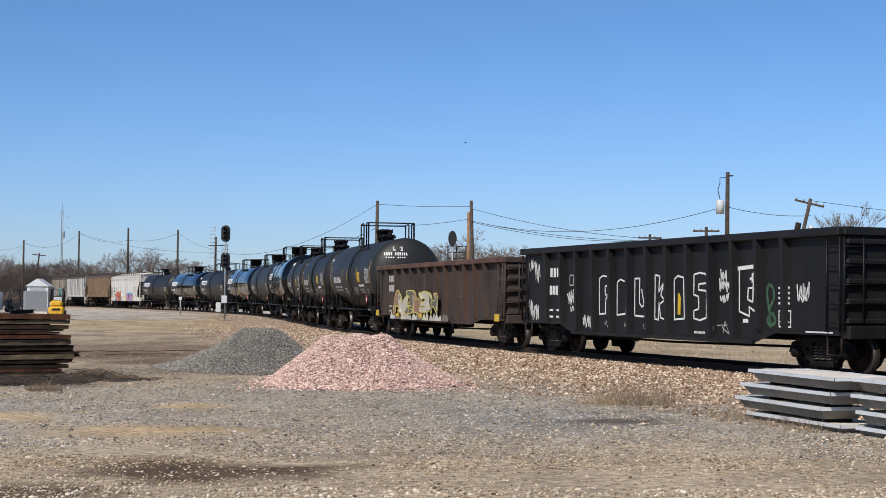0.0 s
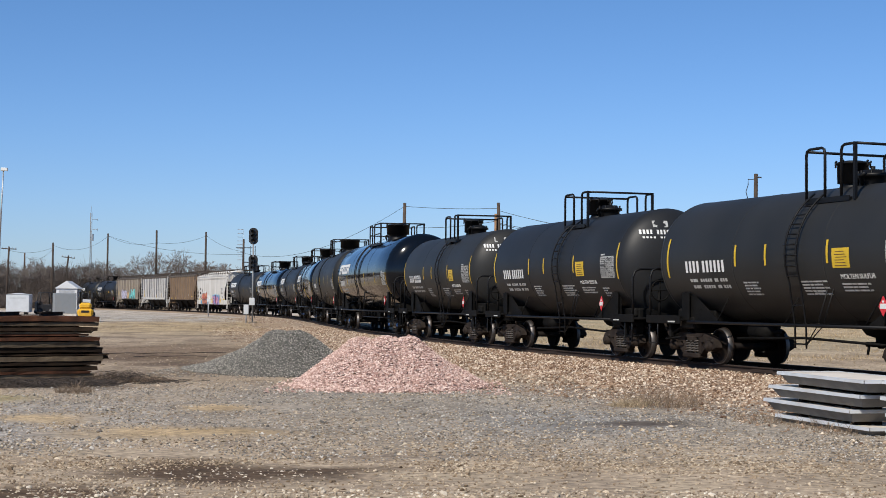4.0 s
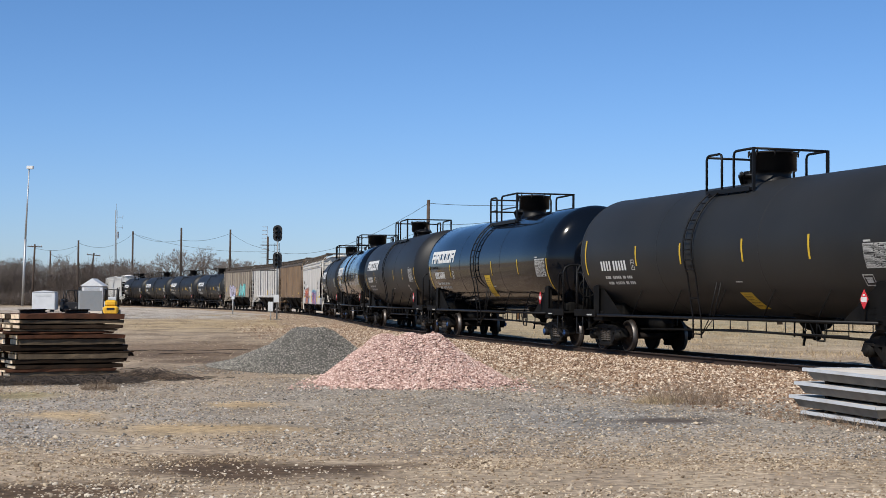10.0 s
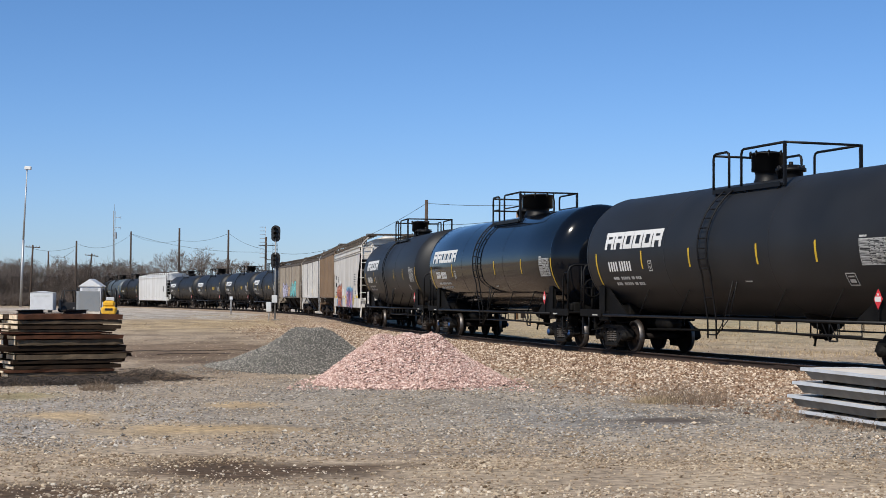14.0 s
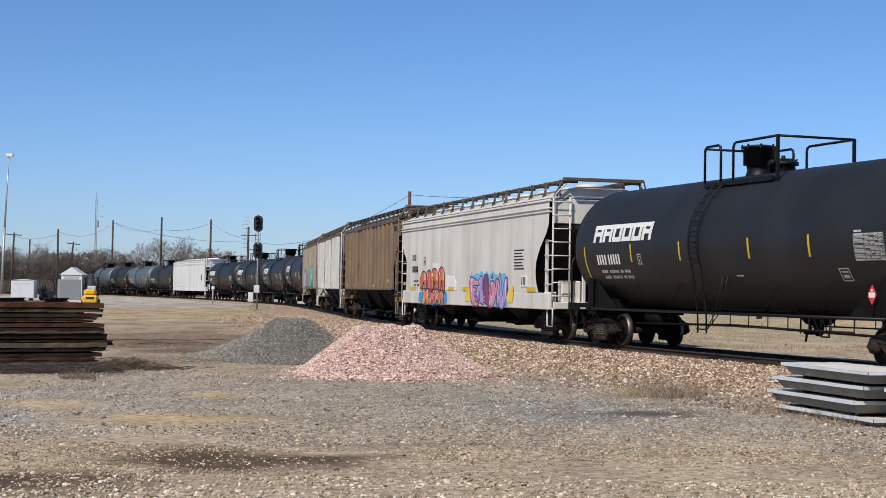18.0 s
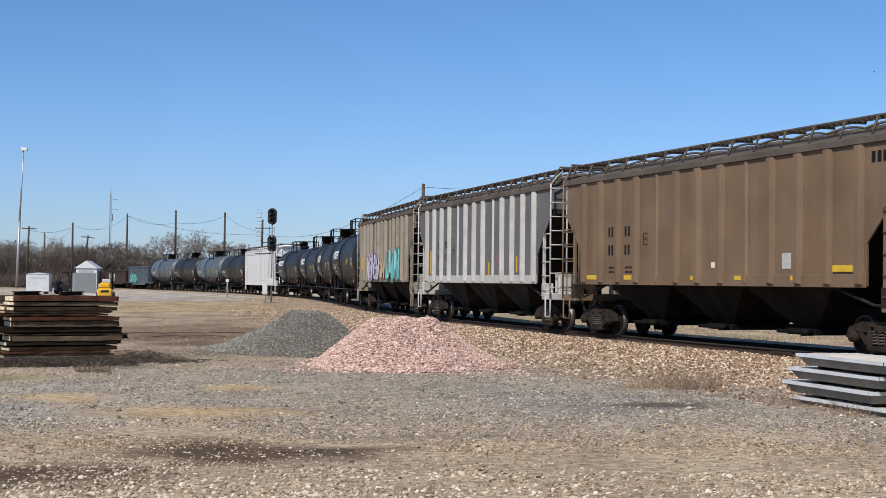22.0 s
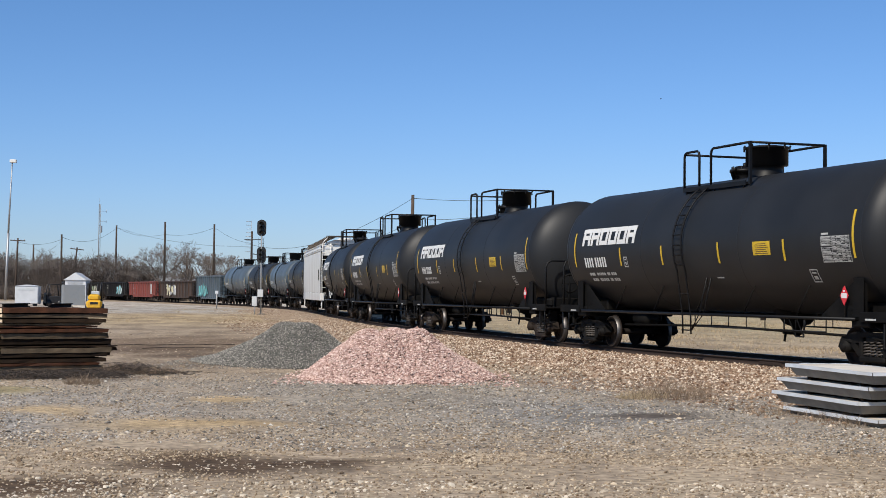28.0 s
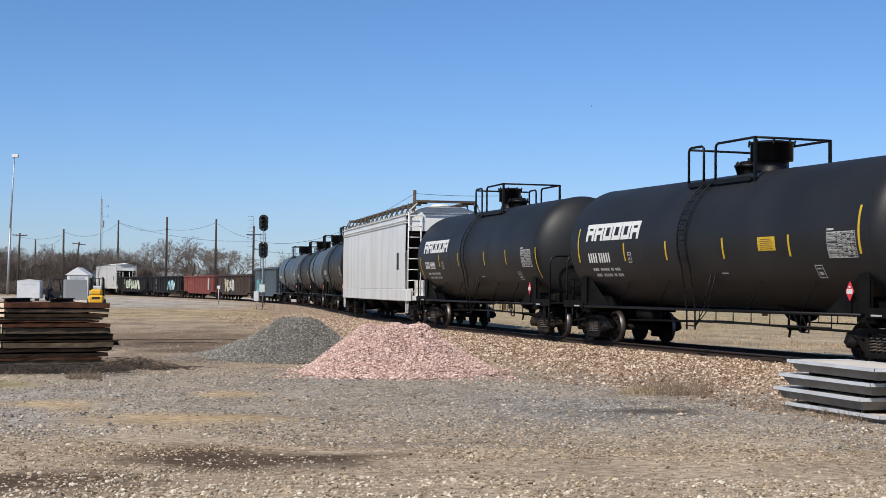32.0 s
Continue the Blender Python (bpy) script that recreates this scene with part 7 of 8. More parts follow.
def build_weeds():
    blades("straw_grass", [(-3.4, 18.5, 1.1, 1100), (-2.6, 18.9, 0.7, 350), (-4.1, 18.2, 0.7, 350), (-5.3, 20.5, 0.75, 600), (-3.35, 22.9, 0.65, 450), (-7.15, 24.2, 0.8, 1500), (-7.9, 24.3, 0.6, 700)], M["dry"], "flattened straw-coloured grass on the gravel", 41, (0.008, 0.034), 0.005, 2.6)
    blades("dead_weeds", [(-6.35, 26.2, 0.35, 420), (-6.3, 29.4, 0.6, 800), (-5.7, 29.6, 0.5, 400), (-6.6, 29.0, 0.35, 400), (-8.2, 27.5, 1.0, 300), (4.75, 20.9, 0.5, 210), (5.15, 19.9, 0.35, 130), (5.3, 19.2, 0.3, 120)], M["weed"], "dead brown weeds beside the stacks", 42, (0.06, 0.26), 0.0035, 1.3)
    blades("bank_weeds", [(3.55, 23.6, 0.45, 300), (3.95, 23.9, 0.45, 210), (4.15, 23.3, 0.35, 120), (3.3, 24.2, 0.5, 70), (4.5, 24.6, 0.6, 45), (3.6, 25.2, 0.8, 60), (2.4, 29.0, 0.6, 30), (1.2, 37.5, 0.6, 30)], M["weed"], "thin dead weeds on the ballast bank", 43, (0.05, 0.58), 0.0026, 1.0)
    blades("pale_bank_grass", [(3.15, 23.6, 0.32, 420), (3.45, 23.9, 0.28, 260)], M["dry"], "pale dry grass tuft on the bank", 44, (0.05, 0.22), 0.003, 1.2)
    rng = random.Random(9)
    spots = []
    for _ in range(150):
        y = 78 + 60 * rng.random()
        spots.append((-0.085 * y + rng.gauss(-0.03, 0.05) * y, y, rng.uniform(0.4, 2.6), int(30 + 190 * rng.random() ** 3)))
    blades("far_straw_grass", spots, M["dry"], "patchy dry grass before the far track", 45, (0.02, 0.24), 0.008, 1.5)
    spots = []
    for _ in range(160):
        y = 44 + 60 * rng.random()
        spots.append((rng.uniform(0.06, 0.36) * y, y, rng.uniform(0.8, 2.5), 90))
    blades("field_grass", spots, M["dry"], "low dry grass in the field behind the track", 46, (0.05, 0.20), 0.009, 0.9)
    # tangle of dead stems in front of the timber stack
    mb = MB()
    for _ in range(900):
        x = rng.uniform(-9.4, -6.4)
        y = rng.uniform(26.8, 27.9) + max(0, (x + 8.5)) * 0.45
        a, h = rng.uniform(0, 6.28), rng.uniform(0.02, 0.15)
        z = ground_z(x, y)
        mb.tube([(x, y, z), (x + 0.25 * math.cos(a), y + 0.15 * math.sin(a), z + h), (x + 0.6 * math.cos(a), y + 0.3 * math.sin(a), z + h * rng.uniform(0, 0.8))], 0.006, 3, False)
    for _ in range(300):
        x, y = rng.gauss(-6.2, 0.48), rng.gauss(29.6, 0.40)
        a, h = rng.uniform(0, 6.28), rng.uniform(0.02, 0.24) * max(0.2, 1 - abs(x + 6.3))
        z = ground_z(x, y)
        mb.tube([(x, y, z), (x + 0.16 * math.cos(a), y + 0.12 * math.sin(a), z + h), (x + 0.42 * math.cos(a), y + 0.3 * math.sin(a), z + h * rng.uniform(0, 0.9))], 0.006, 3, False)
    tagged(new("brush_tangle", mb.mesh("brush_tangle", M["brush"])), "tangle of dead stems before the timber stack", "brush", kind="stuff")


# ---- stacked timbers and concrete panels ----
def plank_mb(rng, a, b, y0, y1, z0, z1):
    """A rough sawn timber, a little bowed, with ragged edges."""
    mb = MB()
    n = 9
    bow, rough_, v = rng.uniform(-0.010, 0.010), 0.005, []
    for k in range(n + 1):
        u = k / n
        x, w = a + (b - a) * u, bow * 4 * u * (1 - u)
        for yy, zz in ((y0, z0), (y0, z1), (y1, z1), (y1, z0)):
            v.append((x + (rng.uniform(-0.025, 0.025) if k in (0, n) else 0), yy + rng.uniform(-rough_, rough_) * 1.5, zz + w + rng.uniform(-rough_, rough_)))
    f = [(0, 1, 2, 3), (4 * n + 3, 4 * n + 2, 4 * n + 1, 4 * n)]
    for k in range(n):
        for q in range(4):
            f.append((4 * k + q, 4 * k + 4 + q, 4 * k + 4 + (q + 1) % 4, 4 * k + (q + 1) % 4))
    return mb.add(v, f)


def build_ground_litter():
    """A dark cable and a few sticks left lying on the bare earth."""
    for pts, r, lab in ((((-9.9, 44.6), (-9.4, 45.6), (-8.9, 45.2), (-8.4, 46.0), (-7.7, 45.6), (-7.1, 46.9), (-6.5, 46.4)), 0.014, "dark cable lying across the bare earth"), (((-8.6, 42.4), (-8.2, 43.2), (-7.8, 42.9), (-7.2, 43.8), (-6.6, 43.3)), 0.013, "dead branch lying on the ground")):
        thing("fallen_cable" if "cable" in lab else "fallen_branch", lab, "cable" if "cable" in lab else "branch", mb=MB().tube([(x, y, ground_z(x, y) + r * 0.8) for x, y in pts], r, 6), material=M["brush"])


def build_timber_stack():
    rng = random.Random(17)
    # height, start and end of each layer along the stack, and its wood, from the ground up
    layers = ((0.080, -0.14, 2.00, "plank_grey"), (0.085, -0.10, 2.06, "plank_grey"), (0.060, -0.22, 2.00, "plank_rust"), (0.085, -0.02, 2.10, "plank"), (0.085, -0.06, 2.14, "plank"), (0.105, 0.02, 2.24, "plank_grey"), (0.040, -0.02, 2.36, "plank"),
              (0.110, -0.30, 2.22, "plank"), (0.115, 0.00, 2.20, "plank_grey"), (0.085, 0.02, 2.18, "plank_rust"), (0.045, -0.26, 1.92, "plank_rust"), (0.045, -0.10, 2.04, "plank_grey"),
              (0.085, 0.05, 2.10, "plank"), (0.080, 0.06, 2.14, "plank_grey"), (0.110, 0.05, 2.16, "plank_rust"))
    st = thing("timber_stack", "stack of weathered rough timbers, grey and rust-brown", "timber stack", at=pose(-8.50, 28.40, 0, 0, 0, 33))
    z = 0.01
    for x in (0.25, 1.0, 1.75):
        part("batten", MB().box(x - 0.09, x + 0.09, 0.02, 1.65, -0.05, z, 0.006), M["plank"], st)
    for n, (h, x0, x1, wood) in enumerate(layers):
        y = rng.uniform(-0.04, 0.04)
        first = True
        while y < 1.6:
            w = rng.uniform(0.44, 0.60) if first else rng.uniform(0.20, 0.40)
            a, b = x0 + rng.uniform(-0.05, 0.05) * (0.5 if first else 1.6), x1 + rng.uniform(-0.05, 0.05) * (0.5 if first else 3.0)
            m = wood if first else rng.choice(("plank", "plank_rust", "plank_grey"))
            zt = z + h - rng.uniform(0.004, 0.014)
            beam = part("timber", plank_mb(rng, a, b, y, y + w - rng.uniform(0.008, 0.03), z + 0.002, zt), M[m], st)
            part("sawn_end", MB().box(a - 0.032, a - 0.027, y + 0.010, y + w - 0.035, z + 0.008, zt - 0.006), M["plank_end"], beam, "pale sawn end")
            y += w
            first = False
        z += h + (0.016 if n in (3, 6, 9, 12) else 0.003)
    # short dark offcuts stick out at the far end
    for k, (zz, dx) in enumerate(((0.36, 0.10), (0.46, 0.22), (0.54, 0.02))):
        part("offcut", plank_mb(rng, 1.9, 2.20 + dx, 0.20, 0.90, zz, zz + 0.07), M["plank"], st, "dark offcut")
    for x, t in ((0.05, -36), (0.95, -36)):
        mb = MB()
        mb.box(-0.05, 0.05, 0, 1.45, 0, 0.012).box(-0.012, 0.012, 0, 1.45, 0.012, 0.062).box(-0.05, 0.05, 0, 1.45, 0.062, 0.078)
        part("steel_beam", mb, M["truck"], st, "dark steel beam laid on top", at=pose(x, 0.05, z, 0, 0, t))


def build_branch_pile():
    """A tangle of cut branches heaped behind the timbers."""
    rng = random.Random(23)
    mb = MB()
    for _ in range(520):
        x, y = rng.gauss(-11.6, 0.9), rng.gauss(36.0, 1.2)
        a, h, l = rng.uniform(0, 6.28), rng.uniform(0.02, 0.75) * max(0.25, 1 - abs(x + 11.8) * 0.55), rng.uniform(0.4, 1.3)
        z = h * 0.5
        mb.tube([(x, y, z), (x + l * 0.5 * math.cos(a), y + l * 0.4 * math.sin(a), z + h * 0.7), (x + l * math.cos(a), y + l * 0.8 * math.sin(a), max(0.0, z + h * rng.uniform(-0.4, 1.1)))], rng.uniform(0.006, 0.016), 3, False)
    tagged(new("branch_pile", mb.mesh("branch_pile", M["weed"])), "heap of cut dry branches behind the timber stack", "branches", kind="stuff")


def panel_parts(st, x, y, z, L, w, turn, rng):
    """A grade-crossing panel: pale concrete top, flanks that taper under it, framed by steel angles."""
    m = Matrix.Translation((x, y, z)) @ Matrix.Rotation(radians(turn), 4, "Z")
    h = 0.158
    mb = MB()
    a, b = L / 2, w / 2
    v = []
    for zz, e in ((0.0, 0.11), (h - 0.045, 0.034), (h - 0.034, 0.004), (h - 0.004, 0.0), (h, 0.006)):
        v += [(-a + e, -b + e, zz), (a - e, -b + e, zz), (a - e, b - e, zz), (-a + e, b - e, zz)]
    mb.cur = 0
    mb.add(v, [(16, 17, 18, 19)])
    # the flanks' darker concrete holds the shade under the lip
    mb.cur = 1
    side = [(3, 2, 1, 0)]
    for k in range(4):
        for q in range(4):
            side.append((4 * k + q, 4 * k + (q + 1) % 4, 4 * k + 4 + (q + 1) % 4, 4 * k + 4 + q))
    mb.add(v, side)
    p = part("panel", mb, [M["conc"], M["conc_side"]], st, at=m)
    for sx, sy in ((0, -1), (0, 1), (-1, 0), (1, 0)):
        # the angle is dented here and there
        e = MB()
        n = 10
        v, f = [], []
        for k in range(n + 1):
            u = (k / n * 2 - 1)
            d, up_ = rng.uniform(-0.004, 0.006), rng.uniform(-0.003, 0.004)
            for o, zz in ((0.004 + d, h - 0.040), (0.010 + d, h - 0.038), (0.008 + d, h + 0.006 + up_), (-0.030, h + 0.005 + up_), (-0.030, h + 0.001)):
                if sy:
                    v.append((u * (a + 0.004), sy * (b + o), zz))
                else:
                    v.append((sx * (a + o), u * (b + 0.004), zz))
        for k in range(n):
            for q in range(4):
                f.append((5 * k + q, 5 * k + 5 + q, 5 * k + 6 + q, 5 * k + 1 + q))
        part("edge_angle", e.add(v, f), M["steel_edge"], p, "galvanised steel edge angle")
    return p


def build_panels():
    rng = random.Random(5)
    turn = 104.6
    c, si = math.cos(radians(turn)), math.sin(radians(turn))
    for n, (cx, cy, layers) in enumerate(((5.58, 20.15, 4), (6.42, 17.62, 4))):
        st = thing("panel_stack", "stacked pale concrete crossing panels with steel edges", "panel stack", "stacks of crossing panels")
        for k in range(layers):
            o = (0.0, 0.30, 0.10, -0.10)[k] if n == 0 else rng.uniform(-0.1, 0.1)
            dx = 0.10 if k == 3 else (0.0 if k else 0.06)
            panel_parts(st, cx + dx + o * c, cy + o * si, -0.063 + 0.205 * k, 2.44, 0.72 if k < 3 else 0.95, turn + (1.2, -0.8, 0.5, -1.6)[k], rng)
            if k < layers - 1:
                for s in (-0.7, 0.7):
                    part("spacer", MB().box(-0.05, 0.05, -0.2, 0.2, 0, 0.049), M["plank"], st, at=pose(cx + s * c, cy + s * si, -0.063 + 0.205 * k + 0.157, 0, 0, turn))


# ---- signals, poles, wires, far things ----
def build_signal():
    sg = thing("signal_mast", "trackside signal mast with two black hooded heads", "railway signal", at=pose(-13.0, 106.0, 0))
    part("mast", MB().tube([(0, 0, 0.1), (0, 0, 6.0)], 0.06, 10), M["box_dull"], sg, "grey pipe mast")
    part("footing", MB().box(-0.25, 0.25, -0.25, 0.25, -0.05, 0.12, 0.03), M["conc_side"], sg)
    for z0 in (5.70, 3.75):
        mb = MB()
        pts = []
        for k in range(24):
            w = 2 * math.pi * k / 24
            x, z = 0.33 * math.cos(w), 0.30 * math.sin(w)
            pts.append((x, z + (0.30 if math.sin(w) >= 0 else -0.30)))
        mb.prism([(x, z + z0 + 0.6) for x, z in pts], "y", -0.04, 0.04)
        mb.box(-0.2, 0.2, 0.04, 0.30, z0 + 0.15, z0 + 1.05, 0.03)
        head = part("signal_head", mb, M["sig_black"], sg, "black oval target with hoods")
        for k in range(3):
            zc = z0 + 0.28 + 0.32 * k
            part("hood", MB().lathe([(-0.42, 0.125), (-0.04, 0.135)], "y", 14, (0, 0, zc), radians(-30), radians(210)), M["sig_black"], head)
            part("lens", MB().lathe([(-0.045, 0.11), (-0.055, 0.06), (-0.058, 0.0)], "y", 14, (0, 0, zc)), M["dark"], head)
    mb = MB()
    for z in (5.45, 3.62):
        mb.tube([(-1.25, 0.1, z), (0, 0.1, z)], 0.03, 5)
    mb.tube([(-0.75, 0.1, 4.4), (-0.75, 0.1, 5.45)], 0.03, 5).tube([(-0.75, 0.1, 4.4), (0, 0.1, 4.4)], 0.03, 5)
    part("bracket_arm", mb, M["dark"], sg)
    part("mast_ladder", ladder_mb((-0.05, 0.25, 0.4), (-0.05, 0.25, 5.6), 0.35, 18, 0.012), M["dark"], sg)
    part("junction_box", MB().box(-0.22, 0.18, -0.22, -0.06, 1.30, 1.85, 0.02), M["box_grey"], sg, "pale grey junction box")
    bx = thing("equipment_box", "pale grey equipment cabinet on a post by the signal", "cabinet", at=pose(-13.42, 105.8, 0))
    part("post", MB().tube([(0, 0, 0), (0, 0, 0.7)], 0.05, 6), M["silver"], bx)
    part("case", MB().box(-0.18, 0.18, -0.15, 0.15, 0.65, 1.35, 0.02), M["box_grey"], bx)
    s2 = thing("signal_mast", "second signal behind the track with one black head", "railway signal", at=pose(3.7, 117.5, 0))
    part("mast", MB().tube([(0, 0, 0), (0, 0, 6.2)], 0.07, 8), M["silver"], s2)
    part("signal_head", MB().prism([(0.34 * math.cos(2 * math.pi * k / 20), 6.6 + 0.62 * math.sin(2 * math.pi * k / 20)) for k in range(20)], "y", -0.15, 0.1), M["sig_black"], s2, "black oval target")
    mb = MB()
    for x in (-0.35, 0.35, 1.1):
        mb.tube([(x, 0.3, 0), (x, 0.3, 6.0)], 0.05, 4)
    for k in range(9):
        mb.tube([(-0.35, 0.3, 2 + 0.5 * k), (1.1, 0.3, 2 + 0.5 * k)], 0.035, 4)
    part("ladder_cage", mb, M["dark"], s2)


POLES = (  # x, y, height, lean in degrees, kind
    (-2.7, 131.4, 10.5, 0.5, ""), (6.0, 129.9, 10.5, -1.5, ""), (5.1, 121.5, 9.0, 0.3, "pale"), (22.9, 104.4, 11.0, 0.4, "transformer"), (29.9, 116.1, 10.25, 13.0, "arm"),
    (27.2, 132.4, 8.5, 0.0, "arm"), (-56.9, 256.5, 13.1, 0.3, ""), (-42.6, 226.0, 12.3, 0.0, ""), (-35.8, 230.8, 12.3, 0.2, ""), (-27.6, 213.0, 10.5, 0.4, "comb"),
    (-60.2, 232.6, 10.5, 0.0, ""), (-74.9, 269.5, 10.0, 0.0, ""), (-68.9, 237.5, 10.0, 2.0, "arm"), (-66.8, 265.2, 9.5, 6.0, "arm"), (-56.0, 262.0, 7.2, 0.0, ""), (-52.0, 300.0, 9.0, 0.0, ""), (25.0, 150.0, 8.6, 0, "arm"))


def build_poles():
    tops = []
    for x, y, h, lean, kind in POLES:
        p = thing("utility_pole", {"transformer": "dark wooden utility pole with a grey transformer", "arm": "leaning wooden utility pole with a crossarm" if lean > 4 else "wooden utility pole with a crossarm",
                                   "comb": "dark wooden pole with a rung-like antenna", "pale": "pale new wooden utility pole"}.get(kind, "dark wooden utility pole carrying cables"), "utility pole", "utility poles", at=pose(x, y, 0, 0, lean, 0))
        part("pole", MB().tube([(0, 0, -0.3), (0, 0, h * 0.5), (0, 0, h)], [0.20, 0.17, 0.14] if kind != "pale" else [0.13, 0.12, 0.11], 8), M["pole_pale"] if kind == "pale" else M["pole"], p)
        if kind == "arm":
            part("crossarm", MB().box(-1.2, 1.2, -0.06, 0.06, h - 0.45, h - 0.30, 0.01), M["pole"], p)
            mb = MB()
            for q in (-1.1, -0.5, 0.5, 1.1):
                mb.tube([(q, 0, h - 0.30), (q, 0, h - 0.10)], 0.05, 6)
            part("insulators", mb, M["galv"], p)
        if kind == "transformer":
            part("transformer", MB().lathe([(h - 3.0, 0.0), (h - 3.0, 0.30), (h - 2.1, 0.30), (h - 2.0, 0.22), (h - 1.98, 0.0)], "z", 14, (-0.52, 0, 0)), M["box_grey"], p, "pale grey drum transformer")
            part("fuse_arm", MB().tube([(0, 0, h - 0.4), (-0.55, 0, h - 0.4), (-0.55, 0, h - 0.8), (-0.7, 0, h - 1.3), (-0.52, 0, h - 2.0)], 0.03, 5).box(0, 0.4, -0.04, 0.04, h - 0.3, h - 0.2), M["dark"], p)
        if lean > 7:
            for q in (-0.5, 0.55):
                part("transformer", MB().lathe([(h - 2.9, 0.0), (h - 2.9, 0.24), (h - 2.1, 0.24), (h - 2.05, 0.0)], "z", 12, (q, 0, 0)), M["truck"] if q < 0 else M["box_grey"], p, "drum transformer")
        if kind == "comb":
            mb = MB()
            for k in range(9):
                mb.tube([(-0.9, 0, h + 1.4 - 0.55 * k), (-0.1, 0, h + 1.4 - 0.55 * k)], 0.035, 4)
            mb.tube([(-0.1, 0, h - 3.2), (-0.1, 0, h + 1.5)], 0.03, 4)
            part("rung_antenna", mb, M["galv"], p)
        tops.append(Vector((x + math.sin(radians(lean)) * h, y, h)))
    spans = ((11, 10, 0.6, 1.0, 1.9), (10, 6, 0.4, 0.5, 2.4), (6, 7, 0.4, 1.9, 1.3), (7, 8, 1.9, 0.6, 0.9), (6, 9, 0.4, 2.2, 1.6), (8, 9, 0.5, 1.8, 0.8), (9, 0, 2.0, 0.3, 3.4), (9, 0, 3.2, 2.4, 3.0), (0, 1, 0.3, 0.5, 0.2), (0, 1, 2.2, 1.6, 0.4),
             (1, 3, 1.8, 2.4, 2.3), (1, 3, 1.8, 4.8, 1.2), (1, 5, 1.9, 0.9, 1.6), (3, 4, 2.5, 1.6, 0.4), (1, 4, 0.7, 3.0, 2.4), (12, 10, 0.6, 0.8, 1.0))
    for a, b, da, db, sag in spans:
        p, q = tops[a] - Vector((0, 0, da)), tops[b] - Vector((0, 0, db))
        pts = []
        for k in range(17):
            u = k / 16
            w = p.lerp(q, u)
            w.z -= sag * 4 * u * (1 - u) * 0.6
            pts.append(w)
        thing("overhead_cable", "thin dark overhead cable strung between poles", "cable", "overhead cables", mb=MB().tube(pts, 0.020, 4), material=M["wire"])
    # two cables run on past the leaning pole
    for dz in (0.4, 2.6):
        p = tops[4] - Vector((0, 0, dz))
        q = Vector((70, 118, 8.6 - dz))
        thing("overhead_cable", "thin dark overhead cable strung between poles", "cable", "overhead cables", mb=MB().tube([p.lerp(q, k / 8) - Vector((0, 0, 3.2 * (k / 8) * (1 - k / 8))) for k in range(9)], 0.020, 4), material=M["wire"])
    fl = thing("floodlight_mast", "tall slim grey floodlight mast with a white lamp head", "light mast", at=pose(-68.2, 230.0, 0, 0, 1.6, 0))
    part("lower_pole", MB().tube([(0, 0, 0), (0, 0, 10.5)], 0.20, 8), M["galv"], fl)
    part("upper_pole", MB().tube([(0, 0, 10.4), (0.1, 0, 21.8)], [0.16, 0.09], 6), M["galv"], fl)
    part("lamp_head", MB().box(-0.25, 0.75, -0.3, 0.3, 21.6, 22.1, 0.05), M["white"], fl, "white lamp head")
    tw = thing("radio_mast", "slender lattice radio mast with small antennas", "radio mast", at=pose(-61.0, 261.5, 0))
    mb = MB()
    for k in range(3):
        w = 2.094 * k
        mb.tube([(0.16 * math.cos(w), 0.16 * math.sin(w), 0), (0.16 * math.cos(w), 0.16 * math.sin(w), 17)], 0.05, 4)
    for k in range(34):
        w = 2.094 * k
        mb.tube([(0.16 * math.cos(w), 0.16 * math.sin(w), 0.5 * k), (0.16 * math.cos(w + 2.094), 0.16 * math.sin(w + 2.094), 0.5 * k + 0.5)], 0.015, 3)
    mb.tube([(0, 0, 17), (0, 0, 18.2)], 0.03, 4)
    part("lattice", mb, M["box_dull"], tw)
    mb = MB()
    for z in (15.8, 14.0):
        mb.tube([(0.2, 0, z), (1.2, 0, z)], 0.03, 4)
        mb.tube([(1.2, 0, z - 0.3), (1.2, 0, z + 0.3)], 0.03, 4)
    mb.lathe([(12.0, 0.22), (13.2, 0.22)], "z", 8, (0.3, 0, 0))
    part("antennas", mb, M["galv"], tw)


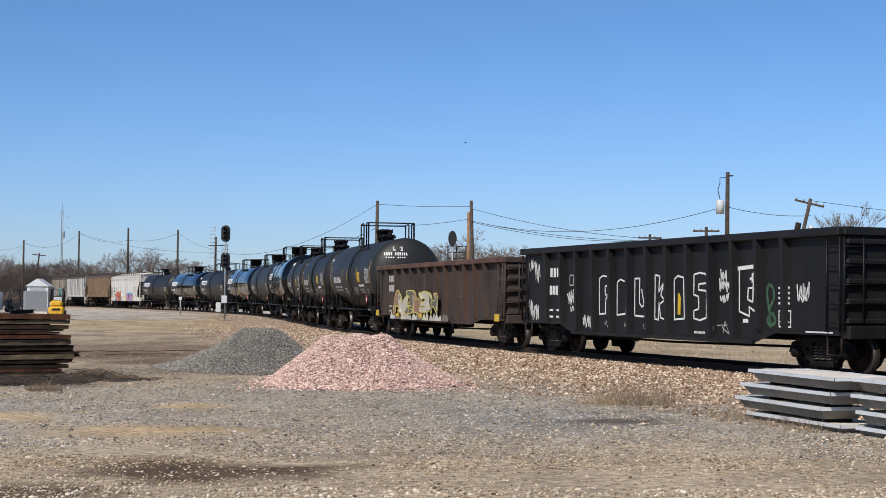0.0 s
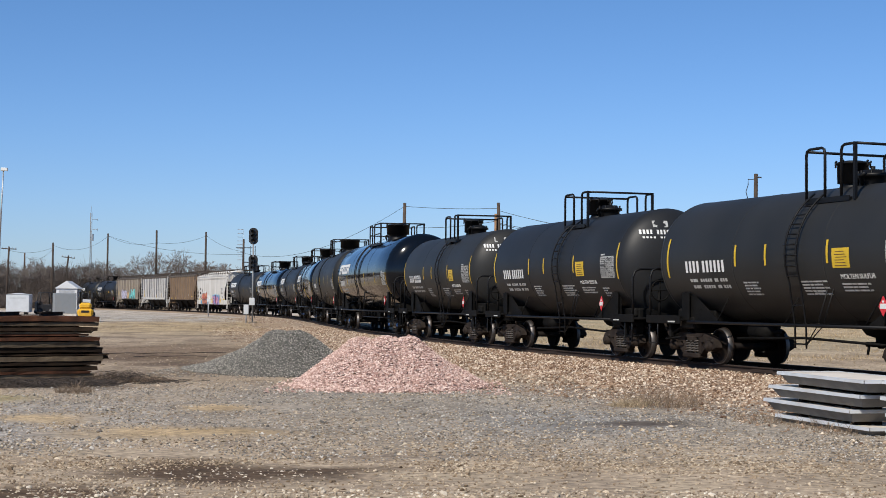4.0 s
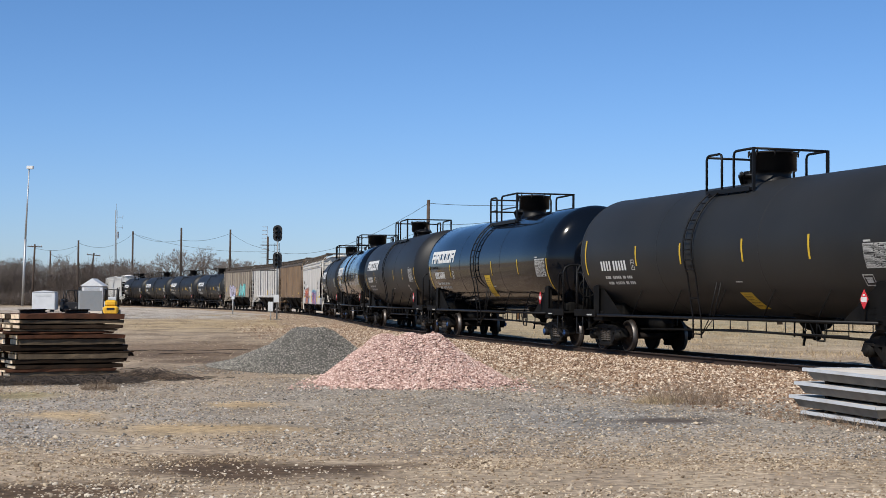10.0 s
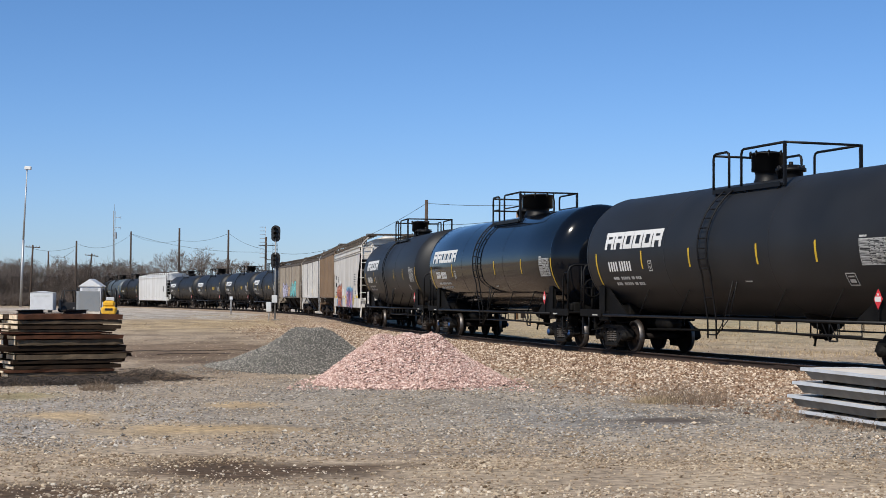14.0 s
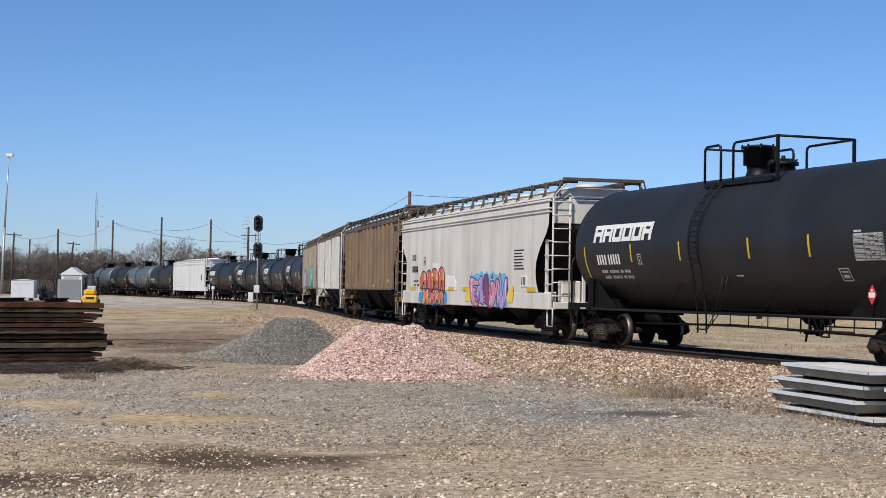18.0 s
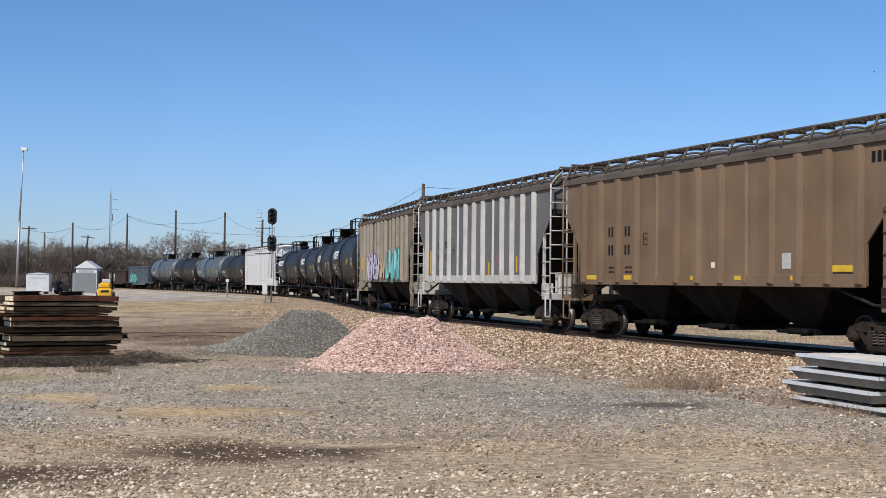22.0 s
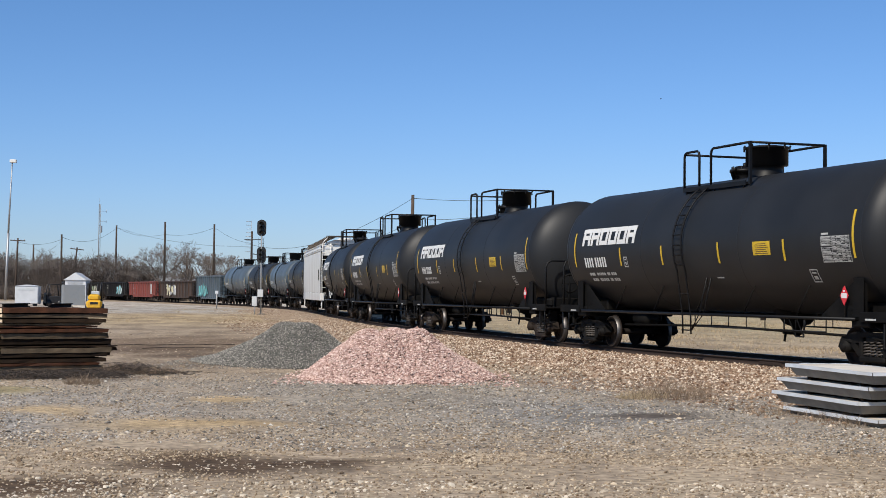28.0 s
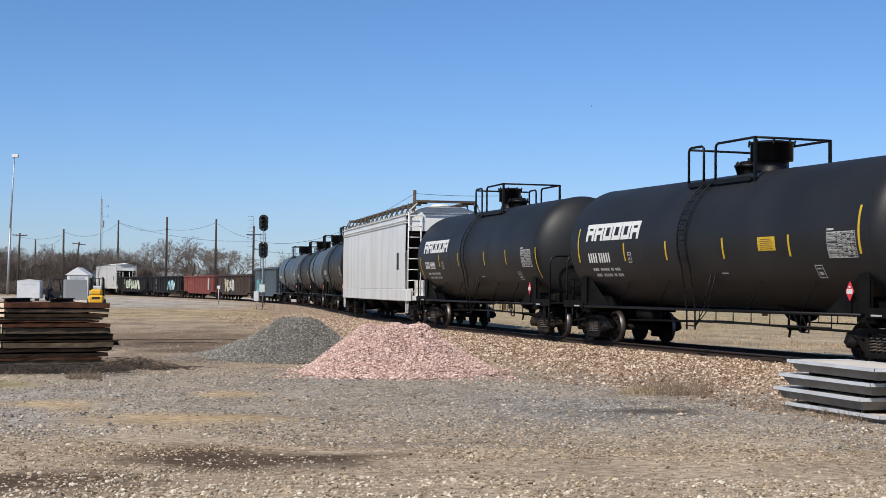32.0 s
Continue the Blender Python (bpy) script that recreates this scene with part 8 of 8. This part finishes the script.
def build_machines():
    a = thing("utility_trailer", "small white enclosed trailer box", "trailer", at=pose(-42.15, 150.0, 0, 0, 0, 8))
    part("body", MB().box(-1.15, 1.15, -1.2, 1.2, 0.25, 2.05, 0.06), M["box_white"], a)
    part("roof", MB().prism([(-1.2, 2.05), (0, 2.2), (1.2, 2.05)], "y", -1.25, 1.25), M["box_white"], a)
    part("vent_band", MB().box(-0.8, 0.8, -1.215, -1.2, 1.6, 1.85), M["box_grey"], a, "louvred band")
    for x in (-0.7, 0.7):
        part("leg", MB().box(x - 0.1, x + 0.1, -1.0, 1.0, 0, 0.25), M["dark"], a)
    b = thing("equipment_cabinet", "grey steel equipment cabinet", "cabinet", at=pose(-36.3, 145.0, 0, 0, 0, 20))
    part("body", MB().box(-1.05, 1.05, -0.9, 0.9, 0.2, 2.2, 0.03), M["box_dull"], b)
    part("base", MB().box(-1.1, 1.1, -0.95, 0.95, 0, 0.2), M["conc"], b)
    part("side_panel", MB().box(1.05, 1.075, -0.6, 0.7, 0.4, 1.3), M["galv"], b)
    c = thing("lift_truck", "dark lift truck standing in the yard", "forklift", at=pose(-40.1, 152.0, 0, 0, 0, 30))
    part("chassis", MB().box(-0.9, 0.9, -0.55, 0.55, 0.3, 1.05, 0.08).box(-0.9, -0.3, -0.5, 0.5, 1.0, 1.35, 0.1), M["dark"], c)
    for sy in (-0.5, 0.5):
        part("guard_post", MB().tube([(-0.65, sy, 1.0), (-0.5, sy, 2.25), (0.55, sy, 2.25), (0.7, sy, 1.0)], 0.07, 5), M["sig_black"], c)
    part("guard_roof", MB().box(-0.5, 0.55, -0.5, 0.5, 2.22, 2.30, 0.02), M["sig_black"], c)
    part("mast", MB().box(0.95, 1.07, -0.42, -0.30, 0.1, 2.6).box(0.95, 1.07, 0.30, 0.42, 0.1, 2.6).box(0.97, 1.05, -0.3, 0.3, 1.2, 1.32).box(0.97, 1.05, -0.3, 0.3, 2.4, 2.5), M["dark"], c)
    for sx in (-0.6, 0.6):
        for sy in (-0.55, 0.55):
            part("wheel", MB().lathe([(-0.1, 0.0), (-0.1, 0.32), (0.1, 0.32), (0.1, 0.0)], "y", 14, (sx, sy, 0.32)), M["sig_black"], c)
    g = thing("welding_machine", "pale grey machine box standing beside the cabinet", "machine", at=pose(-33.1, 140.0, 0, 0, 0, 15))
    part("body", MB().box(-0.55, 0.55, -0.5, 0.5, 0.5, 1.6, 0.06), M["box_grey"], g)
    part("panel", MB().box(-0.40, 0.10, -0.52, -0.50, 0.75, 1.35, 0.005), M["box_dull"], g)
    for x in (-0.4, 0.4):
        part("leg", MB().box(x - 0.06, x + 0.06, -0.45, 0.45, 0, 0.5), M["dark"], g)
    part("exhaust", MB().tube([(0.35, 0.2, 1.55), (0.35, 0.2, 2.3)], 0.05, 6), M["dark"], g)
    d = thing("yellow_forklift", "yellow counterweight forklift with a black cage", "forklift", at=pose(-25.45, 108.0, 0, 0, 0, 100))
    part("counterweight", MB().box(-1.0, -0.1, -0.56, 0.56, 0.30, 0.95, 0.14).box(-0.92, -0.12, -0.43, 0.43, 0.92, 1.38, 0.14), M["cat_yellow"], d, "rounded yellow counterweight")
    part("chassis", MB().box(-0.2, 1.1, -0.52, 0.52, 0.3, 0.9, 0.06), M["cat_yellow"], d)
    part("overhead_guard", MB().tube([(-0.55, -0.45, 1.3), (-0.4, -0.45, 2.15), (0.7, -0.45, 2.15), (0.9, -0.45, 0.9)], 0.075, 5).tube([(-0.55, 0.45, 1.3), (-0.4, 0.45, 2.15), (0.7, 0.45, 2.15), (0.9, 0.45, 0.9)], 0.075, 5).box(-0.4, 0.7, -0.45, 0.45, 2.13, 2.18), M["sig_black"], d)
    part("vent", MB().box(-1.02, -1.0, -0.28, 0.28, 0.66, 0.82), M["sig_black"], d)
    part("seat", MB().box(-0.2, 0.3, -0.25, 0.25, 0.9, 1.4, 0.06), M["sig_black"], d)
    part("mast", MB().box(1.1, 1.2, -0.42, -0.32, 0.1, 2.3).box(1.1, 1.2, 0.32, 0.42, 0.1, 2.3), M["sig_black"], d)
    for sx in (-0.6, 0.8):
        for sy in (-0.5, 0.5):
            part("wheel", MB().lathe([(-0.12, 0.0), (-0.12, 0.34), (0.12, 0.34), (0.12, 0.0)], "y", 14, (sx, sy, 0.34)), M["sig_black"], d)
    for x, y, h in ((-21.57, 141.3, 1.5), (-40.7, 213.0, 1.6), (-20.2, 158.0, 1.4)):
        p = thing("marker_post", "short white trackside marker post", "marker post", "marker posts", at=pose(x, y, 0))
        part("post", MB().tube([(0, 0, 0), (0, 0, h)], 0.06, 6), M["silver"], p)
        part("plate", MB().box(-0.15, 0.15, -0.03, 0.0, h - 0.05, h + 0.25, 0.01), M["box_white"], p)
    # far sheds
    for x, y, w, dp, h, name, lab, mm in ((-57.4, 232.0, 3.3, 3.0, 4.45, "white_shed", "white metal shed with a low gable roof", M["box_white"]), (13.5, 168.0, 4.0, 8.0, 5.4, "white_shed", "white metal shed with a low gable roof", M["box_white"]),
                                          (-60.0, 330.0, 11.0, 8.0, 5.2, "grey_shed", "long grey metal shed behind the trees", M["box_grey"]), (-12.0, 330.0, 9.0, 8.0, 5.6, "grey_shed", "long grey metal shed behind the trees", M["box_grey"])):
        s = thing(name, lab, "shed", at=pose(x, y, 0))
        part("wall", MB().box(-w / 2, w / 2, -dp / 2, dp / 2, 0, h - 1.2), mm, s)
        part("roof", MB().prism([(-w / 2 - 0.2, h - 1.2), (0, h), (w / 2 + 0.2, h - 1.2)], "y", -dp / 2 - 0.2, dp / 2 + 0.2), M["galv"] if mm is M["box_grey"] else mm, s)
        part("door", MB().box(-1.2, 1.2, -dp / 2 - 0.04, -dp / 2, 0, 3.0), M["galv"], s)


# ---- bare winter trees ----
def tree_meshes(seed, height, spread, dense):
    rng = np.random.RandomState(seed)
    trunk = MB()
    tv, tf = [], []

    def twig(p, q, r):
        d = q - p
        a = d.cross(Vector((0.3, 0.2, 1)))
        if a.length < 1e-5:
            a = Vector((1, 0, 0))
        a = a.normalized() * r
        b = d.cross(a).normalized() * r
        k = len(tv)
        tv.extend([tuple(p + a), tuple(p - a * 0.5 + b * 0.87), tuple(p - a * 0.5 - b * 0.87), tuple(q)])
        tf.extend([(k, k + 1, k + 3), (k + 1, k + 2, k + 3), (k + 2, k, k + 3)])

    def grow(p, d, length, r, depth):
        q = p + d * length * 0.5 + Vector(rng.uniform(-0.06, 0.06, 3)) * length
        e = p + d * length + Vector(rng.uniform(-0.1, 0.1, 3)) * length
        if depth <= 3:
            trunk.tube([p, q, e], [r, r * 0.85, r * 0.65], 5 if depth > 1 else 8, False)
        else:
            twig(p, q, r), twig(q, e, r * 0.8)
        if depth >= 6:
            return
        n = (3, 3, 3, 3, 3, dense)[min(depth, 5)] if depth else 4
        for k in range(n):
            a = 2 * math.pi * (k + rng.rand()) / n
            tilt = rng.uniform(0.35, 0.85) * spread
            side = Vector((math.cos(a), math.sin(a), 0))
            nd = (d * math.cos(tilt) + side * math.sin(tilt) + Vector((0, 0, 0.10))).normalized()
            base = e if rng.rand() < 0.6 else p.lerp(e, rng.uniform(0.5, 0.95))
            grow(base, nd, length * rng.uniform(0.62, 0.84), max(r * 0.56, 0.016), depth + 1)

    grow(Vector((0, 0, -0.2)), Vector((0, 0, 1)), height * 0.24, height * 0.020, 0)
    return trunk.mesh("trunk", M["bark"]), fast_mesh("crown", tv, tf, M["twig"])


def build_trees():
    kinds = [tree_meshes(61, 9, 1.0, 8), tree_meshes(62, 9, 1.15, 8), tree_meshes(63, 8, 0.9, 8), tree_meshes(64, 8, 1.2, 7), tree_meshes(65, 10, 0.6, 5)]
    rng = random.Random(71)
    spots = []
    # thick brush and trees beyond the yard
    for k in range(26):
        spots.append((-92 + 2.1 * k + rng.uniform(-1, 1), 270 + rng.uniform(-18, 22), rng.uniform(0.75, 1.05) * (1.0 if k < 16 else 0.75), rng.randrange(4)))
    for x, y, s, k in ((-44.5, 235, 1.0, 0), (-41.0, 240, 0.95, 1), (-47.5, 238, 0.85, 3), (-36.5, 236, 0.95, 2), (-33.5, 232, 0.8, 0), (-26.0, 246, 0.75, 1), (-20.0, 250, 0.7, 3), (-55.0, 245, 0.85, 2),
                       (3.0, 172, 0.85, 0), (6.5, 168, 0.95, 1), (9.5, 172, 0.95, 2), (0.0, 178, 0.75, 3), (12.5, 176, 0.9, 0), (16.0, 185, 0.8, 1), (22.5, 205, 0.85, 3), (29.0, 215, 0.9, 0), (47.3, 152, 1.12, 4), (51.0, 160, 0.9, 4), (52.0, 170, 1.0, 2)):
        spots.append((x, y, s, k))
    for k in range(26):
        spots.append((-70 + 8.5 * k + rng.uniform(-3, 3), 335 + rng.uniform(-15, 25), rng.uniform(0.6, 0.95), rng.randrange(4)))
    for x, y, s, k in spots:
        t = thing("bare_tree", "bare leafless tree with fine grey-brown twigs", "tree", "bare trees", at=pose(x, y, 0, 0, 0, rng.uniform(0, 360)) @ Matrix.Scale(s * 1.42, 4))
        part("trunk", kinds[k][0], None, t)
        part("crown", kinds[k][1], None, t, "fine bare twigs")
    # bushes with many stems from the ground fill the space below the crowns
    rb = np.random.RandomState(74)
    bushes = []
    for q in range(3):
        vs, fs = [], []
        for _ in range(230):
            a, lean = rb.uniform(0, 6.28), abs(rb.normal(0, 0.42))
            d = Vector((math.cos(a) * math.sin(lean), math.sin(a) * math.sin(lean), math.cos(lean)))
            p = Vector((math.cos(a) * rb.uniform(0, 1.0), math.sin(a) * rb.uniform(0, 1.0), 0))
            top = rb.uniform(2.0, 5.4) * (1.1 - 0.5 * lean)
            steps = 5
            for s in range(steps):
                e = p + d * top / steps + Vector(rb.uniform(-0.18, 0.18, 3))
                w = 0.020 * (1 - 0.16 * s)
                k = len(vs)
                vs += [tuple(p + Vector((-w, 0, 0))), tuple(p + Vector((w, 0, 0))), tuple(e + Vector((w * 0.7, 0, 0))), tuple(e + Vector((-w * 0.7, 0, 0)))]
                fs += [(k, k + 1, k + 2), (k, k + 2, k + 3)]
                for _ in range(8 if s else 2):
                    b = p.lerp(e, rb.rand())
                    g = b + (d * 0.6 + Vector(rb.uniform(-1, 1, 3))).normalized() * rb.uniform(0.4, 1.2)
                    g.z = max(g.z, 0.0)
                    k = len(vs)
                    vs += [tuple(b + Vector((-0.016, 0, 0))), tuple(b + Vector((0.016, 0, 0))), tuple(g)]
                    fs.append((k, k + 1, k + 2))
                p = e
        bushes.append(fast_mesh("stem_clump", vs, fs, M["thicket"]))
    for k in range(74):
        if k < 44:
            x, y, s = -98 + 1.05 * k + rng.uniform(-1, 1), 262 + rng.uniform(-16, 14), rng.uniform(0.85, 1.5)
        elif k < 60:
            x, y, s = -52 + 2.6 * (k - 44) + rng.uniform(-1, 1), 246 + rng.uniform(-6, 14), rng.uniform(0.5, 0.95)
        else:
            x, y, s = 0 + 3.3 * (k - 60) + rng.uniform(-1, 1), 176 + rng.uniform(-4, 24), rng.uniform(0.5, 0.85)
        t = thing("bush", "leafless brown bush of many thin stems", "bush", "bare bushes", at=pose(x, y, 0, 0, 0, rng.uniform(0, 360)) @ Matrix.Scale(s, 4))
        part("stem_clump", bushes[k % 3], None, t)
    # low scrub in front of the trees
    rs = np.random.RandomState(77)
    vs, fs = [], []
    for _ in range(26000):
        x, y = rs.uniform(-100, -36), rs.uniform(238, 285)
        h = rs.uniform(0.4, 3.6) ** 0.9 * (1.0 if x < -60 else 0.5)
        a, w = rs.uniform(0, 6.28), 0.035
        k = len(vs)
        q = rs.uniform(-2.2, 2.2)
        b0 = rs.uniform(0, 1.6)
        vs += [(x - w * math.cos(a), y - w * math.sin(a), b0), (x + w * math.cos(a), y + w * math.sin(a), b0), (x + q, y, b0 + h * rs.uniform(0.3, 1))]
        fs.append((k, k + 1, k + 2))
    tagged(new("scrub", fast_mesh("scrub", vs, fs, M["thicket"])), "tangled brown winter scrub below the trees", "scrub", kind="stuff")


def bird(rows_):
    b = thing("bird", "small dark bird in flight", "bird")
    z = 0.5
    part("body", MB().lathe([(-0.12 * z, 0.0), (-0.07 * z, 0.03 * z), (0.03 * z, 0.04 * z), (0.1 * z, 0.02 * z), (0.14 * z, 0.0)], "x", 8), M["dark"], b)
    for s in (-1, 1):
        part("wing", MB().add([(0.05 * z, 0, 0.01), (-0.05 * z, 0, 0.01), (-0.03 * z, s * 0.14 * z, 0.06 * z), (0.04 * z, s * 0.14 * z, 0.06 * z), (-0.05 * z, s * 0.27 * z, 0.03 * z)], [(0, 1, 2, 3), (3, 2, 4)]), M["dark"], b)
    return b, rows_


BIRDS = [bird([(0.0, pose(2.39, 60.0, 8.12, 0, 0, 150)), (3.0, pose(-10.0, 70.0, 22.0, 0, 0, 150)), (32.0, pose(-120.0, 200.0, 60.0, 0, 0, 150))]),
         bird([(0.0, pose(120.0, 60.0, 38.0, 0, 0, 165)), (23.0, pose(19.85, 78.0, 12.91, 0, 0, 165)), (28.0, pose(12.52, 84.0, 12.98, 0, 0, 165)), (32.0, pose(9.02, 90.0, 13.01, 0, 0, 165))])]
build_ground()
build_track()
build_gravel()
build_piles()
build_weeds()
build_timber_stack()
build_branch_pile()
build_ground_litter()
build_panels()
build_signal()
build_poles()
build_machines()
build_trees()

train = build_train()
motions()
